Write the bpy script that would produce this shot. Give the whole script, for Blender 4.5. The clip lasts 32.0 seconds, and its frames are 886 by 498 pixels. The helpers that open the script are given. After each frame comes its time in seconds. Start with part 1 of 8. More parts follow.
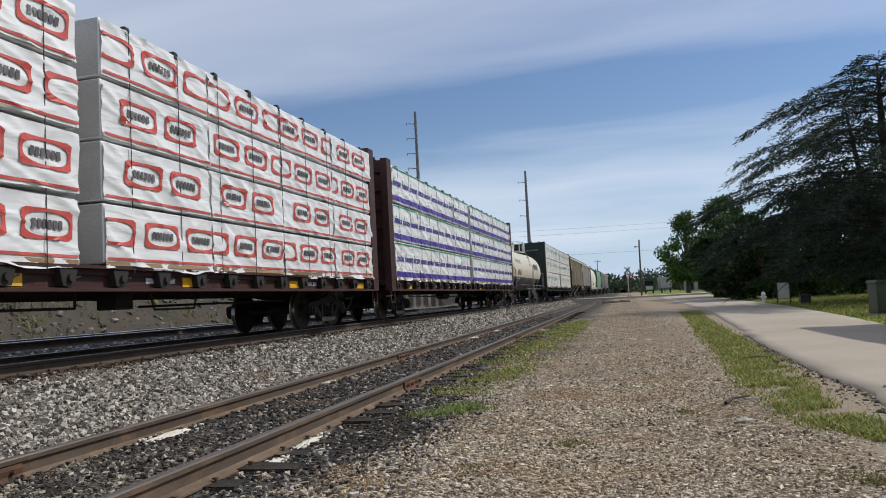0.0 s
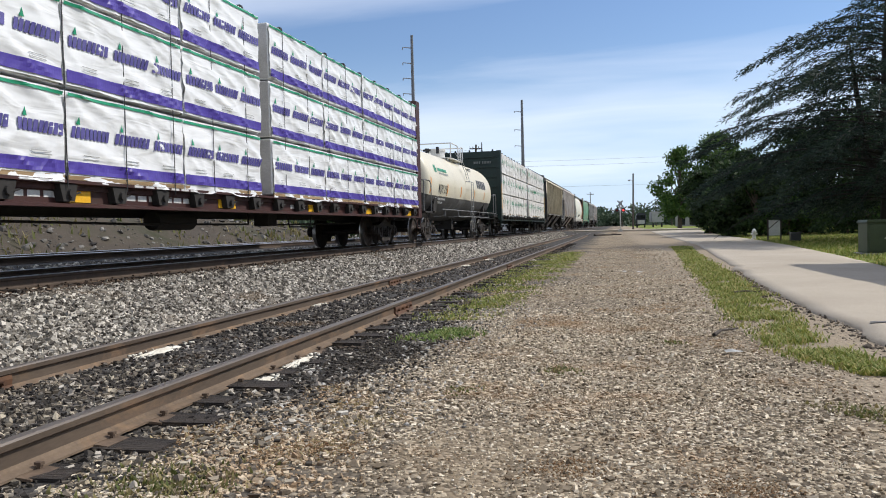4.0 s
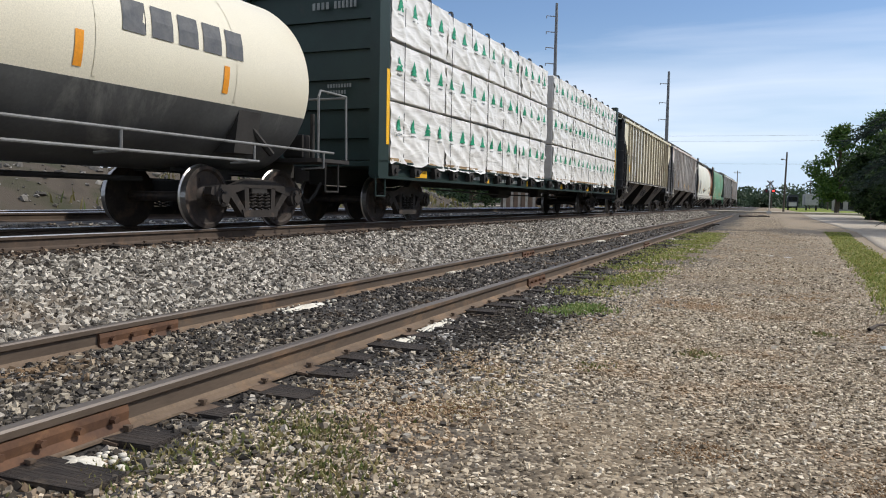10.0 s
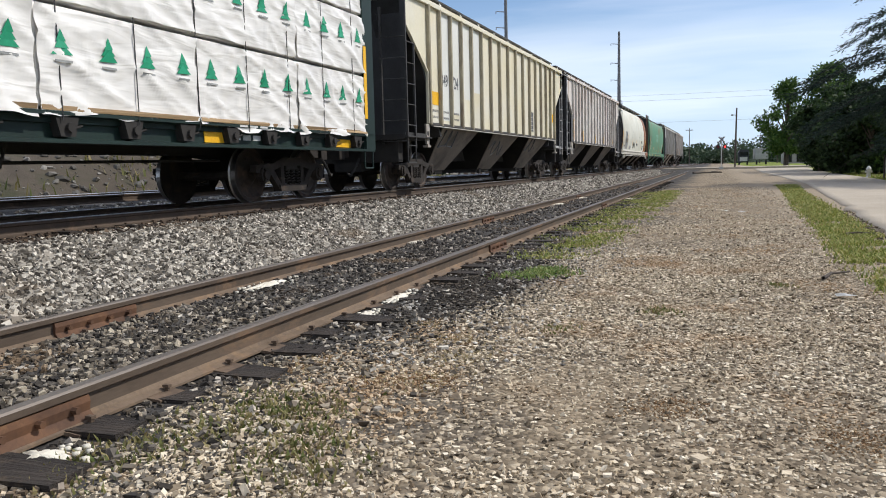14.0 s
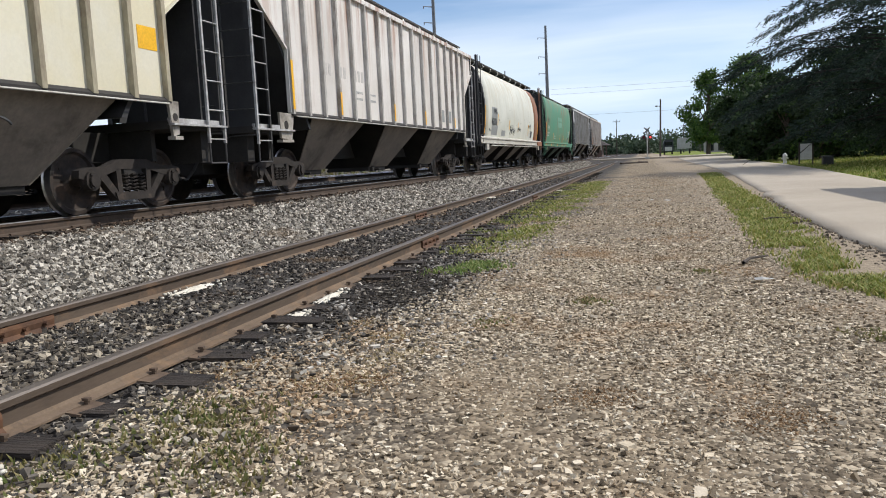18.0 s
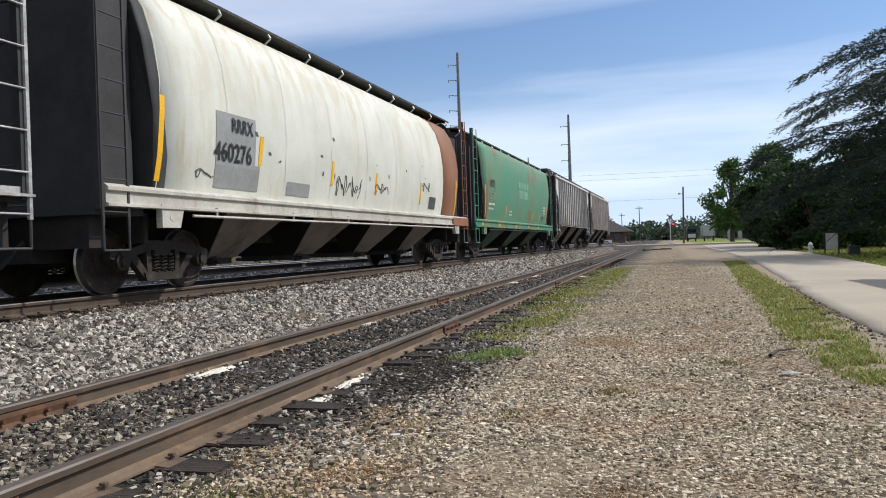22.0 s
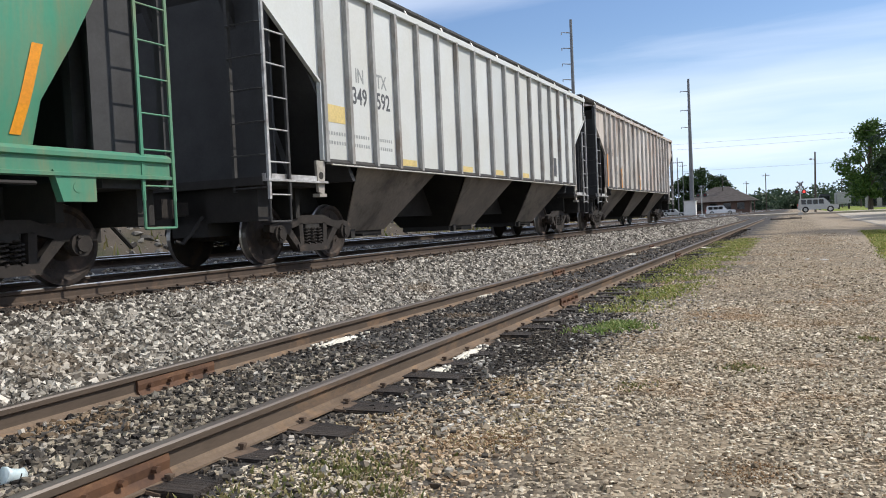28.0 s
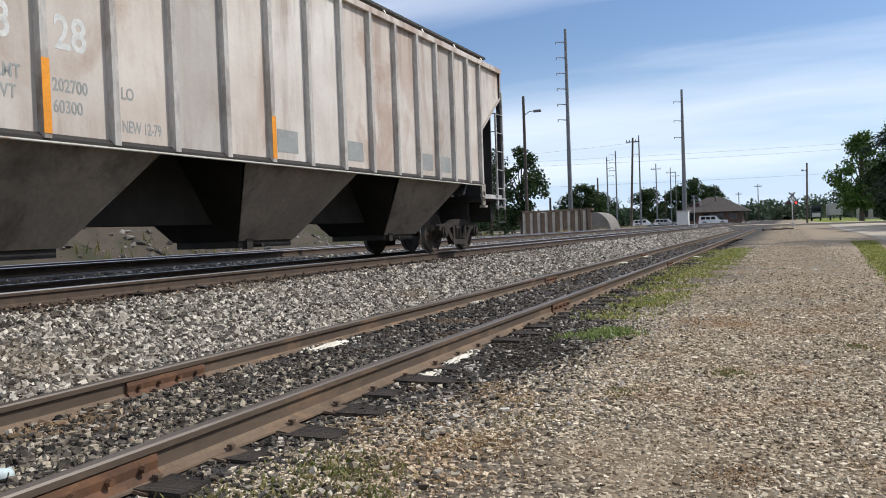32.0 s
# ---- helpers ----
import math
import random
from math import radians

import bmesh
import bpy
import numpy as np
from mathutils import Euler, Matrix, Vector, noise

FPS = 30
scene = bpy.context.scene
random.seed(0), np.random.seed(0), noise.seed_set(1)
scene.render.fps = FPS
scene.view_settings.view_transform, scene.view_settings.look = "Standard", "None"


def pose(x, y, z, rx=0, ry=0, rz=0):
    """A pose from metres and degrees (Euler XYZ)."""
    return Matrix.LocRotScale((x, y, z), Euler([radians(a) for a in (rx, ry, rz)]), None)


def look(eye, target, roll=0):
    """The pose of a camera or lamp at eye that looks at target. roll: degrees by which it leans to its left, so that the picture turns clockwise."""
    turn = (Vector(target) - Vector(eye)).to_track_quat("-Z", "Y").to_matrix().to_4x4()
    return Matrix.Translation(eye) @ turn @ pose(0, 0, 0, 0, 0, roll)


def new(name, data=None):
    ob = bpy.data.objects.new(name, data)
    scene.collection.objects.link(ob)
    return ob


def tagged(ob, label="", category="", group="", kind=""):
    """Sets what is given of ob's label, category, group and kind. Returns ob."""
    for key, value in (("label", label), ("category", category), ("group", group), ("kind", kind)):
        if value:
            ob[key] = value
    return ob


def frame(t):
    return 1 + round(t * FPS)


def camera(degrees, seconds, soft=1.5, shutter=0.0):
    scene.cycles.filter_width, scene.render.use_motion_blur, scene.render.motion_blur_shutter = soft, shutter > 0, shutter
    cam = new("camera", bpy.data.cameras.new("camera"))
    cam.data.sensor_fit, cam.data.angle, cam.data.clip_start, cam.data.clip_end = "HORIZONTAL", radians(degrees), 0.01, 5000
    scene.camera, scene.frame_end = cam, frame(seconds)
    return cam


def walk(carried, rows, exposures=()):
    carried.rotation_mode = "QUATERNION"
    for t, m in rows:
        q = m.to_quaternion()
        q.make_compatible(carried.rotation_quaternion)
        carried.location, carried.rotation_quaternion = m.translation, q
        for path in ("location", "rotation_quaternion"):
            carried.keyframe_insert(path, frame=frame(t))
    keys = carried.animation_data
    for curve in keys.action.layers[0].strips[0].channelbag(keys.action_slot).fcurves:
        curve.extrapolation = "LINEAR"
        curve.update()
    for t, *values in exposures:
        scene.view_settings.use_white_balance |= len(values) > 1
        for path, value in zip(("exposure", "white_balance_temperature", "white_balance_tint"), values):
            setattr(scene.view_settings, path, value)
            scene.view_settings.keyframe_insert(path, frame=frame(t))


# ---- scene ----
cam = camera(60.39, 32.0, soft=1.0)
PATH = [
    (0, pose(0.045, -0.040, 1.107, 93.87, 2.98, 13.35)),
    (0.5, pose(0.038, -0.023, 1.101, 91.86, 2.95, 12.30)),
    (1, pose(0.032, -0.000, 1.087, 92.13, 4.10, 11.02)),
    (1.5, pose(0.033, 0.026, 1.092, 91.75, 3.18, 10.61)),
    (2, pose(0.032, 0.014, 1.083, 91.64, 1.54, 9.64)),
    (2.5, pose(0.027, 0.024, 1.073, 89.57, -0.08, 8.59)),
    (3, pose(0.027, 0.045, 1.085, 89.45, 0.31, 9.50)),
    (3.5, pose(0.014, 0.033, 1.075, 88.63, 1.37, 12.74)),
    (5.5, pose(0.018, 0.034, 1.076, 88.28, 1.27, 12.61)),
    (6, pose(0.018, 0.036, 1.076, 88.04, 1.00, 12.21)),
    (6.5, pose(0.011, 0.036, 1.075, 88.09, 0.97, 12.21)),
    (7, pose(0.005, 0.029, 1.077, 87.86, 0.94, 13.14)),
    (7.5, pose(-0.001, 0.030, 1.079, 88.00, 0.38, 13.47)),
    (8, pose(0.002, 0.031, 1.080, 87.90, 0.36, 13.33)),
    (8.5, pose(0.009, 0.019, 1.076, 87.73, -0.38, 12.88)),
    (9, pose(0.001, 0.001, 1.076, 86.15, 0.88, 17.65)),
    (9.5, pose(-0.013, -0.024, 1.075, 84.86, -0.68, 23.39)),
    (10, pose(-0.005, -0.044, 1.087, 86.28, -1.12, 22.78)),
    (10.5, pose(-0.009, -0.089, 1.094, 86.14, -0.60, 22.74)),
    (11, pose(-0.014, -0.066, 1.092, 86.71, -1.90, 20.73)),
    (11.5, pose(-0.021, -0.069, 1.079, 85.55, -1.98, 18.06)),
    (12, pose(-0.025, -0.026, 1.082, 84.87, -1.93, 17.04)),
    (12.5, pose(-0.032, -0.020, 1.079, 84.77, -1.97, 16.53)),
    (13, pose(-0.028, -0.025, 1.088, 84.07, -0.45, 17.71)),
    (13.5, pose(-0.031, -0.012, 1.082, 83.69, 0.99, 18.86)),
    (15.5, pose(-0.031, -0.006, 1.092, 85.00, 1.07, 20.99)),
    (16, pose(-0.029, -0.006, 1.092, 84.61, 2.53, 20.35)),
    (16.5, pose(-0.011, 0.028, 1.085, 84.15, 1.77, 16.78)),
    (17, pose(-0.007, 0.021, 1.087, 82.89, 2.50, 15.93)),
    (17.5, pose(0.001, 0.023, 1.087, 83.27, 3.16, 14.61)),
    (18, pose(0.002, 0.023, 1.089, 83.45, 2.73, 14.54)),
    (18.5, pose(0.002, 0.014, 1.092, 84.92, 3.79, 15.99)),
    (19, pose(0.017, 0.023, 1.096, 85.49, 3.48, 15.04)),
    (19.5, pose(0.009, 0.029, 1.101, 85.24, 3.13, 14.11)),
    (20, pose(0.035, 0.033, 1.121, 84.91, 5.72, 13.19)),
    (20.5, pose(0.017, 0.015, 1.126, 88.51, 3.19, 16.11)),
    (21, pose(0.016, 0.004, 1.114, 88.66, 2.89, 15.96)),
    (21.5, pose(0.004, -0.026, 1.115, 88.57, 2.59, 16.19)),
    (22, pose(0.007, -0.002, 1.122, 89.76, 1.89, 16.27)),
    (22.5, pose(-0.001, 0.002, 1.119, 89.44, 2.33, 17.28)),
    (23, pose(-0.011, 0.008, 1.113, 88.59, 2.16, 17.76)),
    (23.5, pose(-0.013, 0.011, 1.112, 87.64, 2.49, 20.16)),
    (24, pose(-0.010, 0.008, 1.105, 87.35, 2.99, 21.02)),
    (24.5, pose(-0.019, 0.006, 1.122, 87.33, 2.22, 22.17)),
    (25, pose(-0.034, 0.020, 1.117, 87.19, 1.98, 22.98)),
    (25.5, pose(-0.051, 0.002, 1.112, 87.87, 1.73, 24.18)),
    (27.5, pose(-0.037, -0.012, 1.115, 87.96, 2.45, 24.85)),
    (28, pose(-0.022, -0.016, 1.119, 88.02, 2.54, 24.76)),
    (28.5, pose(-0.013, -0.012, 1.118, 87.94, 2.83, 23.88)),
    (29, pose(-0.008, -0.015, 1.123, 88.03, 3.01, 23.79)),
    (29.5, pose(0.010, -0.015, 1.124, 90.22, 2.96, 22.15)),
    (30, pose(0.017, -0.003, 1.106, 88.70, 3.39, 19.43)),
    (30.5, pose(0.020, -0.019, 1.100, 87.93, 2.15, 19.32)),
    (31, pose(0.008, -0.031, 1.104, 88.21, 0.82, 22.34)),
    (31.5, pose(0.008, 0.001, 1.102, 88.76, 0.36, 23.11)),
    (32, pose(-0.005, -0.024, 1.092, 88.59, 2.04, 24.27)),
]
EXPOSURES = [(0, -0.28), (1, -0.1), (2, 0.02), (3, 0.12), (4.5, 0.12), (6, 0.06), (8, 0.01), (11, 0.07), (13, 0.08), (16, 0.26), (18, 0.13), (19, 0.2), (20, 0.16), (22, 0.12), (24, 0.1), (25, 0.24), (25.5, 0.27), (27.5, 0.22), (28, 0.25), (29, 0.24), (30, 0.03), (31, 0.12), (32, 0.1)]
walk(cam, PATH, EXPOSURES)

# ---- sky and sun ----
SUN_AZ, SUN_EL = 60.0, 45.0          # degrees from +y towards +x, and above the horizon


def make_world():
    w = bpy.data.worlds.new("sky")
    scene.world = w
    w.use_nodes = True
    nt = w.node_tree
    nt.nodes.clear()
    n = nt.nodes.new
    out, bg = n("ShaderNodeOutputWorld"), n("ShaderNodeBackground")
    sky = n("ShaderNodeTexSky")
    sky.sky_type = "NISHITA"
    sky.sun_disc = False
    sky.sun_elevation = radians(SUN_EL)
    sky.sun_rotation = radians(SUN_AZ)
    sky.air_density, sky.dust_density, sky.ozone_density = 1.15, 0.25, 3.0
    co = n("ShaderNodeTexCoord")
    sep = n("ShaderNodeSeparateXYZ")
    nt.links.new(co.outputs["Generated"], sep.inputs[0])
    # thin high cloud on a flat layer: direction over its height
    add = n("ShaderNodeMath")
    add.operation = "ADD"
    add.inputs[1].default_value = 0.10
    nt.links.new(sep.outputs[2], add.inputs[0])
    mx = n("ShaderNodeMath")
    mx.operation = "MAXIMUM"
    mx.inputs[1].default_value = 0.06
    nt.links.new(add.outputs[0], mx.inputs[0])
    div = n("ShaderNodeVectorMath")
    div.operation = "DIVIDE"
    cmb = n("ShaderNodeCombineXYZ")
    for k in range(3):
        nt.links.new(mx.outputs[0], cmb.inputs[k])
    nt.links.new(co.outputs["Generated"], div.inputs[0])
    nt.links.new(cmb.outputs[0], div.inputs[1])
    mp = n("ShaderNodeMapping")
    mp.inputs["Rotation"].default_value = (0, 0, radians(-38))
    mp.inputs["Scale"].default_value = (0.30, 0.80, 0.0)
    mp.inputs["Location"].default_value = (0.35, 0.3, 0)
    nt.links.new(div.outputs[0], mp.inputs[0])
    n1, n2 = n("ShaderNodeTexNoise"), n("ShaderNodeTexNoise")
    for q, sc, de, ro, di in ((n1, 0.7, 4.0, 0.45, 0.5), (n2, 2.4, 5.0, 0.55, 0.8)):
        q.inputs["Scale"].default_value, q.inputs["Detail"].default_value = sc, de
        q.inputs["Roughness"].default_value, q.inputs["Distortion"].default_value = ro, di
        nt.links.new(mp.outputs[0], q.inputs["Vector"])
    # where the layer is thick: overhead, and a veil low in the north
    fl = n("ShaderNodeSeparateXYZ")
    nt.links.new(div.outputs[0], fl.inputs[0])
    lay = n("ShaderNodeMath")
    lay.operation = "MULTIPLY_ADD"
    lay.inputs[1].default_value = 0.16
    nt.links.new(n1.outputs["Fac"], lay.inputs[0])
    ys = n("ShaderNodeMath")
    ys.operation = "MULTIPLY"
    ys.inputs[1].default_value = 1 / 6.0
    nt.links.new(fl.outputs[1], ys.inputs[0])
    nt.links.new(ys.outputs[0], lay.inputs[2])
    band = n("ShaderNodeValToRGB")
    el = band.color_ramp.elements
    stops = [(0.0, 0.60), (0.36, 0.66), (0.445, 0.60), (0.485, 0.45), (0.53, 0.42), (0.66, 0.42), (0.76, 0.50), (0.86, 0.50), (0.95, 0.46)]
    while len(el) < len(stops):
        el.new(0.5)
    for k, (p, c) in enumerate(stops):
        el[k].position, el[k].color = p, (c, c, c, 1)
    nt.links.new(lay.outputs[0], band.inputs[0])
    mixn = n("ShaderNodeMath")
    mixn.operation = "MULTIPLY_ADD"
    mixn.inputs[1].default_value = 0.22
    nt.links.new(n2.outputs["Fac"], mixn.inputs[0])
    nt.links.new(n1.outputs["Fac"], mixn.inputs[2])
    rmp = n("ShaderNodeMapRange")
    rmp.inputs["From Min"].default_value, rmp.inputs["From Max"].default_value = 0.90, 1.32
    rmp.inputs["To Min"].default_value, rmp.inputs["To Max"].default_value = 0.0, 0.85
    tot = n("ShaderNodeMath")
    tot.operation = "MULTIPLY_ADD"
    tot.inputs[1].default_value = 0.9
    nt.links.new(band.outputs[0], tot.inputs[0])
    nt.links.new(mixn.outputs[0], tot.inputs[2])
    nt.links.new(tot.outputs[0], rmp.inputs["Value"])
    mix = n("ShaderNodeMix")
    mix.data_type = "RGBA"
    mix.inputs["B"].default_value = (11.2, 11.9, 13.4, 1)
    nt.links.new(rmp.outputs[0], mix.inputs["Factor"])
    # pale haze low over the horizon
    hz = n("ShaderNodeMapRange")
    hz.interpolation_type = "SMOOTHSTEP"
    hz.inputs["From Min"].default_value, hz.inputs["From Max"].default_value = 0.24, -0.02
    hz.inputs["To Min"].default_value, hz.inputs["To Max"].default_value = 0.0, 0.85
    nt.links.new(sep.outputs[2], hz.inputs["Value"])
    mh = n("ShaderNodeMix")
    mh.data_type = "RGBA"
    mh.inputs["B"].default_value = (7.0, 9.0, 11.9, 1)
    nt.links.new(hz.outputs[0], mh.inputs["Factor"])
    tint = n("ShaderNodeMix")
    tint.data_type, tint.blend_type = "RGBA", "MULTIPLY"
    tint.inputs["Factor"].default_value = 1.0
    tint.inputs["B"].default_value = (1.06, 1.11, 1.27, 1)
    nt.links.new(sky.outputs[0], tint.inputs["A"])
    nt.links.new(tint.outputs["Result"], mh.inputs["A"])
    nt.links.new(mh.outputs["Result"], mix.inputs["A"])
    nt.links.new(mix.outputs["Result"], bg.inputs["Color"])
    bg.inputs["Strength"].default_value = 0.089
    nt.links.new(bg.outputs[0], out.inputs[0])


make_world()
sun_data = bpy.data.lights.new("sun", "SUN")
sun_data.energy, sun_data.angle, sun_data.color = 3.4, radians(0.53), (1.0, 0.955, 0.88)
sun = new("sun", sun_data)
_az, _el = radians(SUN_AZ), radians(SUN_EL)
SUN_DIR = Vector((math.sin(_az) * math.cos(_el), math.cos(_az) * math.cos(_el), math.sin(_el)))
sun.matrix_world = look(SUN_DIR * 100, (0, 0, 0))

# ---- materials ----
def nodes_of(name):
    m = bpy.data.materials.new(name)
    m.use_nodes = True
    return m, m.node_tree, m.node_tree.nodes["Principled BSDF"]


def noise_node(nt, scale, detail=5.0, rough=0.6, stretch=(1, 1, 1), world=False, dist=0.0):
    n = nt.nodes.new("ShaderNodeTexNoise")
    n.inputs["Scale"].default_value, n.inputs["Detail"].default_value = scale, detail
    n.inputs["Roughness"].default_value, n.inputs["Distortion"].default_value = rough, dist
    mp = nt.nodes.new("ShaderNodeMapping")
    mp.inputs["Scale"].default_value = stretch
    if world:
        src = nt.nodes.new("ShaderNodeNewGeometry").outputs["Position"]
    else:
        src = nt.nodes.new("ShaderNodeTexCoord").outputs["Object"]
    nt.links.new(src, mp.inputs[0])
    nt.links.new(mp.outputs[0], n.inputs["Vector"])
    return n


def ramp(nt, src, stops):
    r = nt.nodes.new("ShaderNodeValToRGB")
    e = r.color_ramp.elements
    while len(e) < len(stops):
        e.new(0.5)
    for k, (p, c) in enumerate(stops):
        e[k].position, e[k].color = p, (*c, 1) if len(c) == 3 else c
    nt.links.new(src, r.inputs[0])
    return r


def mixc(nt, fac, a, b, mode="MIX"):
    m = nt.nodes.new("ShaderNodeMix")
    m.data_type, m.blend_type = "RGBA", mode
    for sock, val in (("Factor", fac), ("A", a), ("B", b)):
        if isinstance(val, (int, float)):
            m.inputs[sock].default_value = val
        elif isinstance(val, tuple):
            m.inputs[sock].default_value = (*val, 1)
        else:
            nt.links.new(val, m.inputs[sock])
    return m.outputs["Result"]


def bump(nt, b, src, strength, dist):
    n = nt.nodes.new("ShaderNodeBump")
    n.inputs["Strength"].default_value, n.inputs["Distance"].default_value = strength, dist
    nt.links.new(src, n.inputs["Height"])
    nt.links.new(n.outputs[0], b.inputs["Normal"])


def mat(name, col, col2=None, scale=3.0, rough=0.7, metal=0.0, grain=30.0, bumps=0.15, bdist=0.004, stretch=(1, 1, 1), world=False,
        dirt=None, dirt_at=(0.52, 0.72), dscale=1.2, dstretch=(1, 1, 1), spec=0.4):
    """Two-scale surface: broad stains between col and col2, fine grain, and dirt or rust over it."""
    m, nt, b = nodes_of(name)
    col2 = col2 or tuple(c * 0.8 for c in col)
    n1 = noise_node(nt, scale, 6, 0.65, stretch, world)
    n2 = noise_node(nt, grain, 4, 0.7, stretch, world)
    c = ramp(nt, n1.outputs["Fac"], [(0.32, col2), (0.66, col)]).outputs[0]
    g = ramp(nt, n2.outputs["Fac"], [(0.25, (0.78, 0.78, 0.78)), (0.7, (1.08, 1.08, 1.08))]).outputs[0]
    c = mixc(nt, 1.0, c, g, "MULTIPLY")
    if dirt:
        n3 = noise_node(nt, dscale, 8, 0.7, dstretch, world, 0.4)
        f = ramp(nt, n3.outputs["Fac"], [(dirt_at[0], (0, 0, 0)), (dirt_at[1], (1, 1, 1))]).outputs[0]
        c = mixc(nt, f, c, dirt)
    nt.links.new(c, b.inputs["Base Color"])
    b.inputs["Roughness"].default_value, b.inputs["Metallic"].default_value = rough, metal
    b.inputs["Specular IOR Level"].default_value = spec
    if bumps:
        bump(nt, b, n2.outputs["Fac"], bumps, bdist)
    return m


def island_mat(name, stops, rough=0.85, grain=60.0, stain=None):
    """For heaps of loose pieces: a tone for each piece."""
    m, nt, b = nodes_of(name)
    geo = nt.nodes.new("ShaderNodeNewGeometry")
    c = ramp(nt, geo.outputs["Random Per Island"], stops).outputs[0]
    n2 = noise_node(nt, grain, 3, 0.7, world=True)
    g = ramp(nt, n2.outputs["Fac"], [(0.2, (0.7, 0.7, 0.7)), (0.75, (1.1, 1.1, 1.1))]).outputs[0]
    c = mixc(nt, 1.0, c, g, "MULTIPLY")
    if stain:
        n3 = noise_node(nt, stain[1], 5, 0.6, world=True)
        f = ramp(nt, n3.outputs["Fac"], [(stain[2], (0, 0, 0)), (stain[3], (1, 1, 1))]).outputs[0]
        c = mixc(nt, f, c, stain[0])
    nt.links.new(c, b.inputs["Base Color"])
    b.inputs["Roughness"].default_value = rough
    b.inputs["Specular IOR Level"].default_value = 0.25
    bump(nt, b, n2.outputs["Fac"], 0.3, 0.004)
    return m


def wrap_mat(name, col):
    """Wrinkled plastic lumber wrap."""
    m, nt, b = nodes_of(name)
    n1 = noise_node(nt, 1.3, 3, 0.5, (1, 0.35, 1.8), dist=0.7)
    n2 = noise_node(nt, 2.1, 2.5, 0.5, (1, 0.4, 2.2), dist=0.9)
    for q in (n1, n2):
        q.inputs["Vector"].links[0].from_node.inputs["Rotation"].default_value = (radians(-42), 0, 0)
    c = ramp(nt, n2.outputs["Fac"], [(0.3, tuple(0.90 * v for v in col)), (0.62, col)]).outputs[0]
    nt.links.new(c, b.inputs["Base Color"])
    b.inputs["Roughness"].default_value = 0.36
    s = nt.nodes.new("ShaderNodeMath")
    s.operation = "MULTIPLY_ADD"
    s.inputs[1].default_value = 1.2
    nt.links.new(n1.outputs["Fac"], s.inputs[0])
    nt.links.new(n2.outputs["Fac"], s.inputs[2])
    bump(nt, b, s.outputs[0], 0.45, 0.06)
    return m


def foliage_mat(name, stops):
    m, nt, b = nodes_of(name)
    geo = nt.nodes.new("ShaderNodeNewGeometry")
    c = ramp(nt, geo.outputs["Random Per Island"], stops).outputs[0]
    nt.links.new(c, b.inputs["Base Color"])
    b.inputs["Roughness"].default_value = 0.6
    b.inputs["Specular IOR Level"].default_value = 0.25
    tr = nt.nodes.new("ShaderNodeBsdfTranslucent")
    nt.links.new(c, tr.inputs["Color"])
    mx = nt.nodes.new("ShaderNodeMixShader")
    mx.inputs[0].default_value = 0.3
    out = nt.nodes["Material Output"]
    nt.links.new(b.outputs[0], mx.inputs[1])
    nt.links.new(tr.outputs[0], mx.inputs[2])
    nt.links.new(mx.outputs[0], out.inputs[0])
    return m


def glow(name, col, power):
    m, nt, b = nodes_of(name)
    b.inputs["Base Color"].default_value = (*col, 1)
    b.inputs["Emission Color"].default_value = (*col, 1)
    b.inputs["Emission Strength"].default_value = power
    return m


RUST, DARK = (0.16, 0.075, 0.04), (0.02, 0.019, 0.018)
M = {}
M["rail_web"] = mat("rail_steel_rusted", (0.128, 0.094, 0.067), (0.070, 0.050, 0.036), 1.2, 0.8, 0.0, 40, 0.2, stretch=(1, 0.3, 1.5), dirt=(0.25, 0.15, 0.085), dirt_at=(0.54, 0.74), dscale=2.2, dstretch=(1, 0.5, 1))
M["rail_head"] = mat("rail_head_dull", (0.17, 0.145, 0.125), (0.09, 0.07, 0.056), 6.0, 0.5, 0.4, 60, 0.1, stretch=(1, 0.05, 1))
M["rail_shiny"] = mat("rail_head_polished", (0.55, 0.55, 0.56), (0.42, 0.41, 0.40), 6.0, 0.28, 0.9, 60, 0.05, stretch=(1, 0.05, 1))
# Rusty foot; its lighter tone paints the contrast with the shadow below the head.
M["rail_foot"] = mat("rusty_rail_foot_lit", (0.19, 0.136, 0.092), (0.115, 0.080, 0.054), 2.0, 0.85, 0.0, 50, 0.3, dirt=(0.27, 0.17, 0.095), dirt_at=(0.52, 0.72), dscale=3)
M["main_web"] = mat("main_rail_grimy", (0.095, 0.066, 0.046), (0.055, 0.039, 0.029), 2.0, 0.8, 0.0, 40, 0.2, dirt=(0.15, 0.095, 0.058), dirt_at=(0.55, 0.75), dscale=3)
M["tie"] = mat("tie_timber", (0.055, 0.042, 0.033), (0.016, 0.013, 0.011), 5.0, 0.9, 0.0, 16, 1.0, 0.03, stretch=(0.22, 3.0, 3.0), dirt=(0.12, 0.088, 0.058), dirt_at=(0.56, 0.72), dscale=6)
M["plate"] = mat("plate_rusted", (0.17, 0.115, 0.075), (0.085, 0.058, 0.04), 7.0, 0.85, dirt=(0.20, 0.15, 0.10), dscale=5)
M["joint"] = mat("joint_bar_rust", (0.155, 0.074, 0.036), (0.075, 0.038, 0.022), 5.0, 0.8, dirt=(0.23, 0.125, 0.058), dirt_at=(0.55, 0.75), dscale=4)
M["car_brown"] = mat("oxide_red_paint", (0.066, 0.022, 0.018), (0.042, 0.016, 0.014), 1.5, 0.6, dirt=(0.06, 0.04, 0.03))
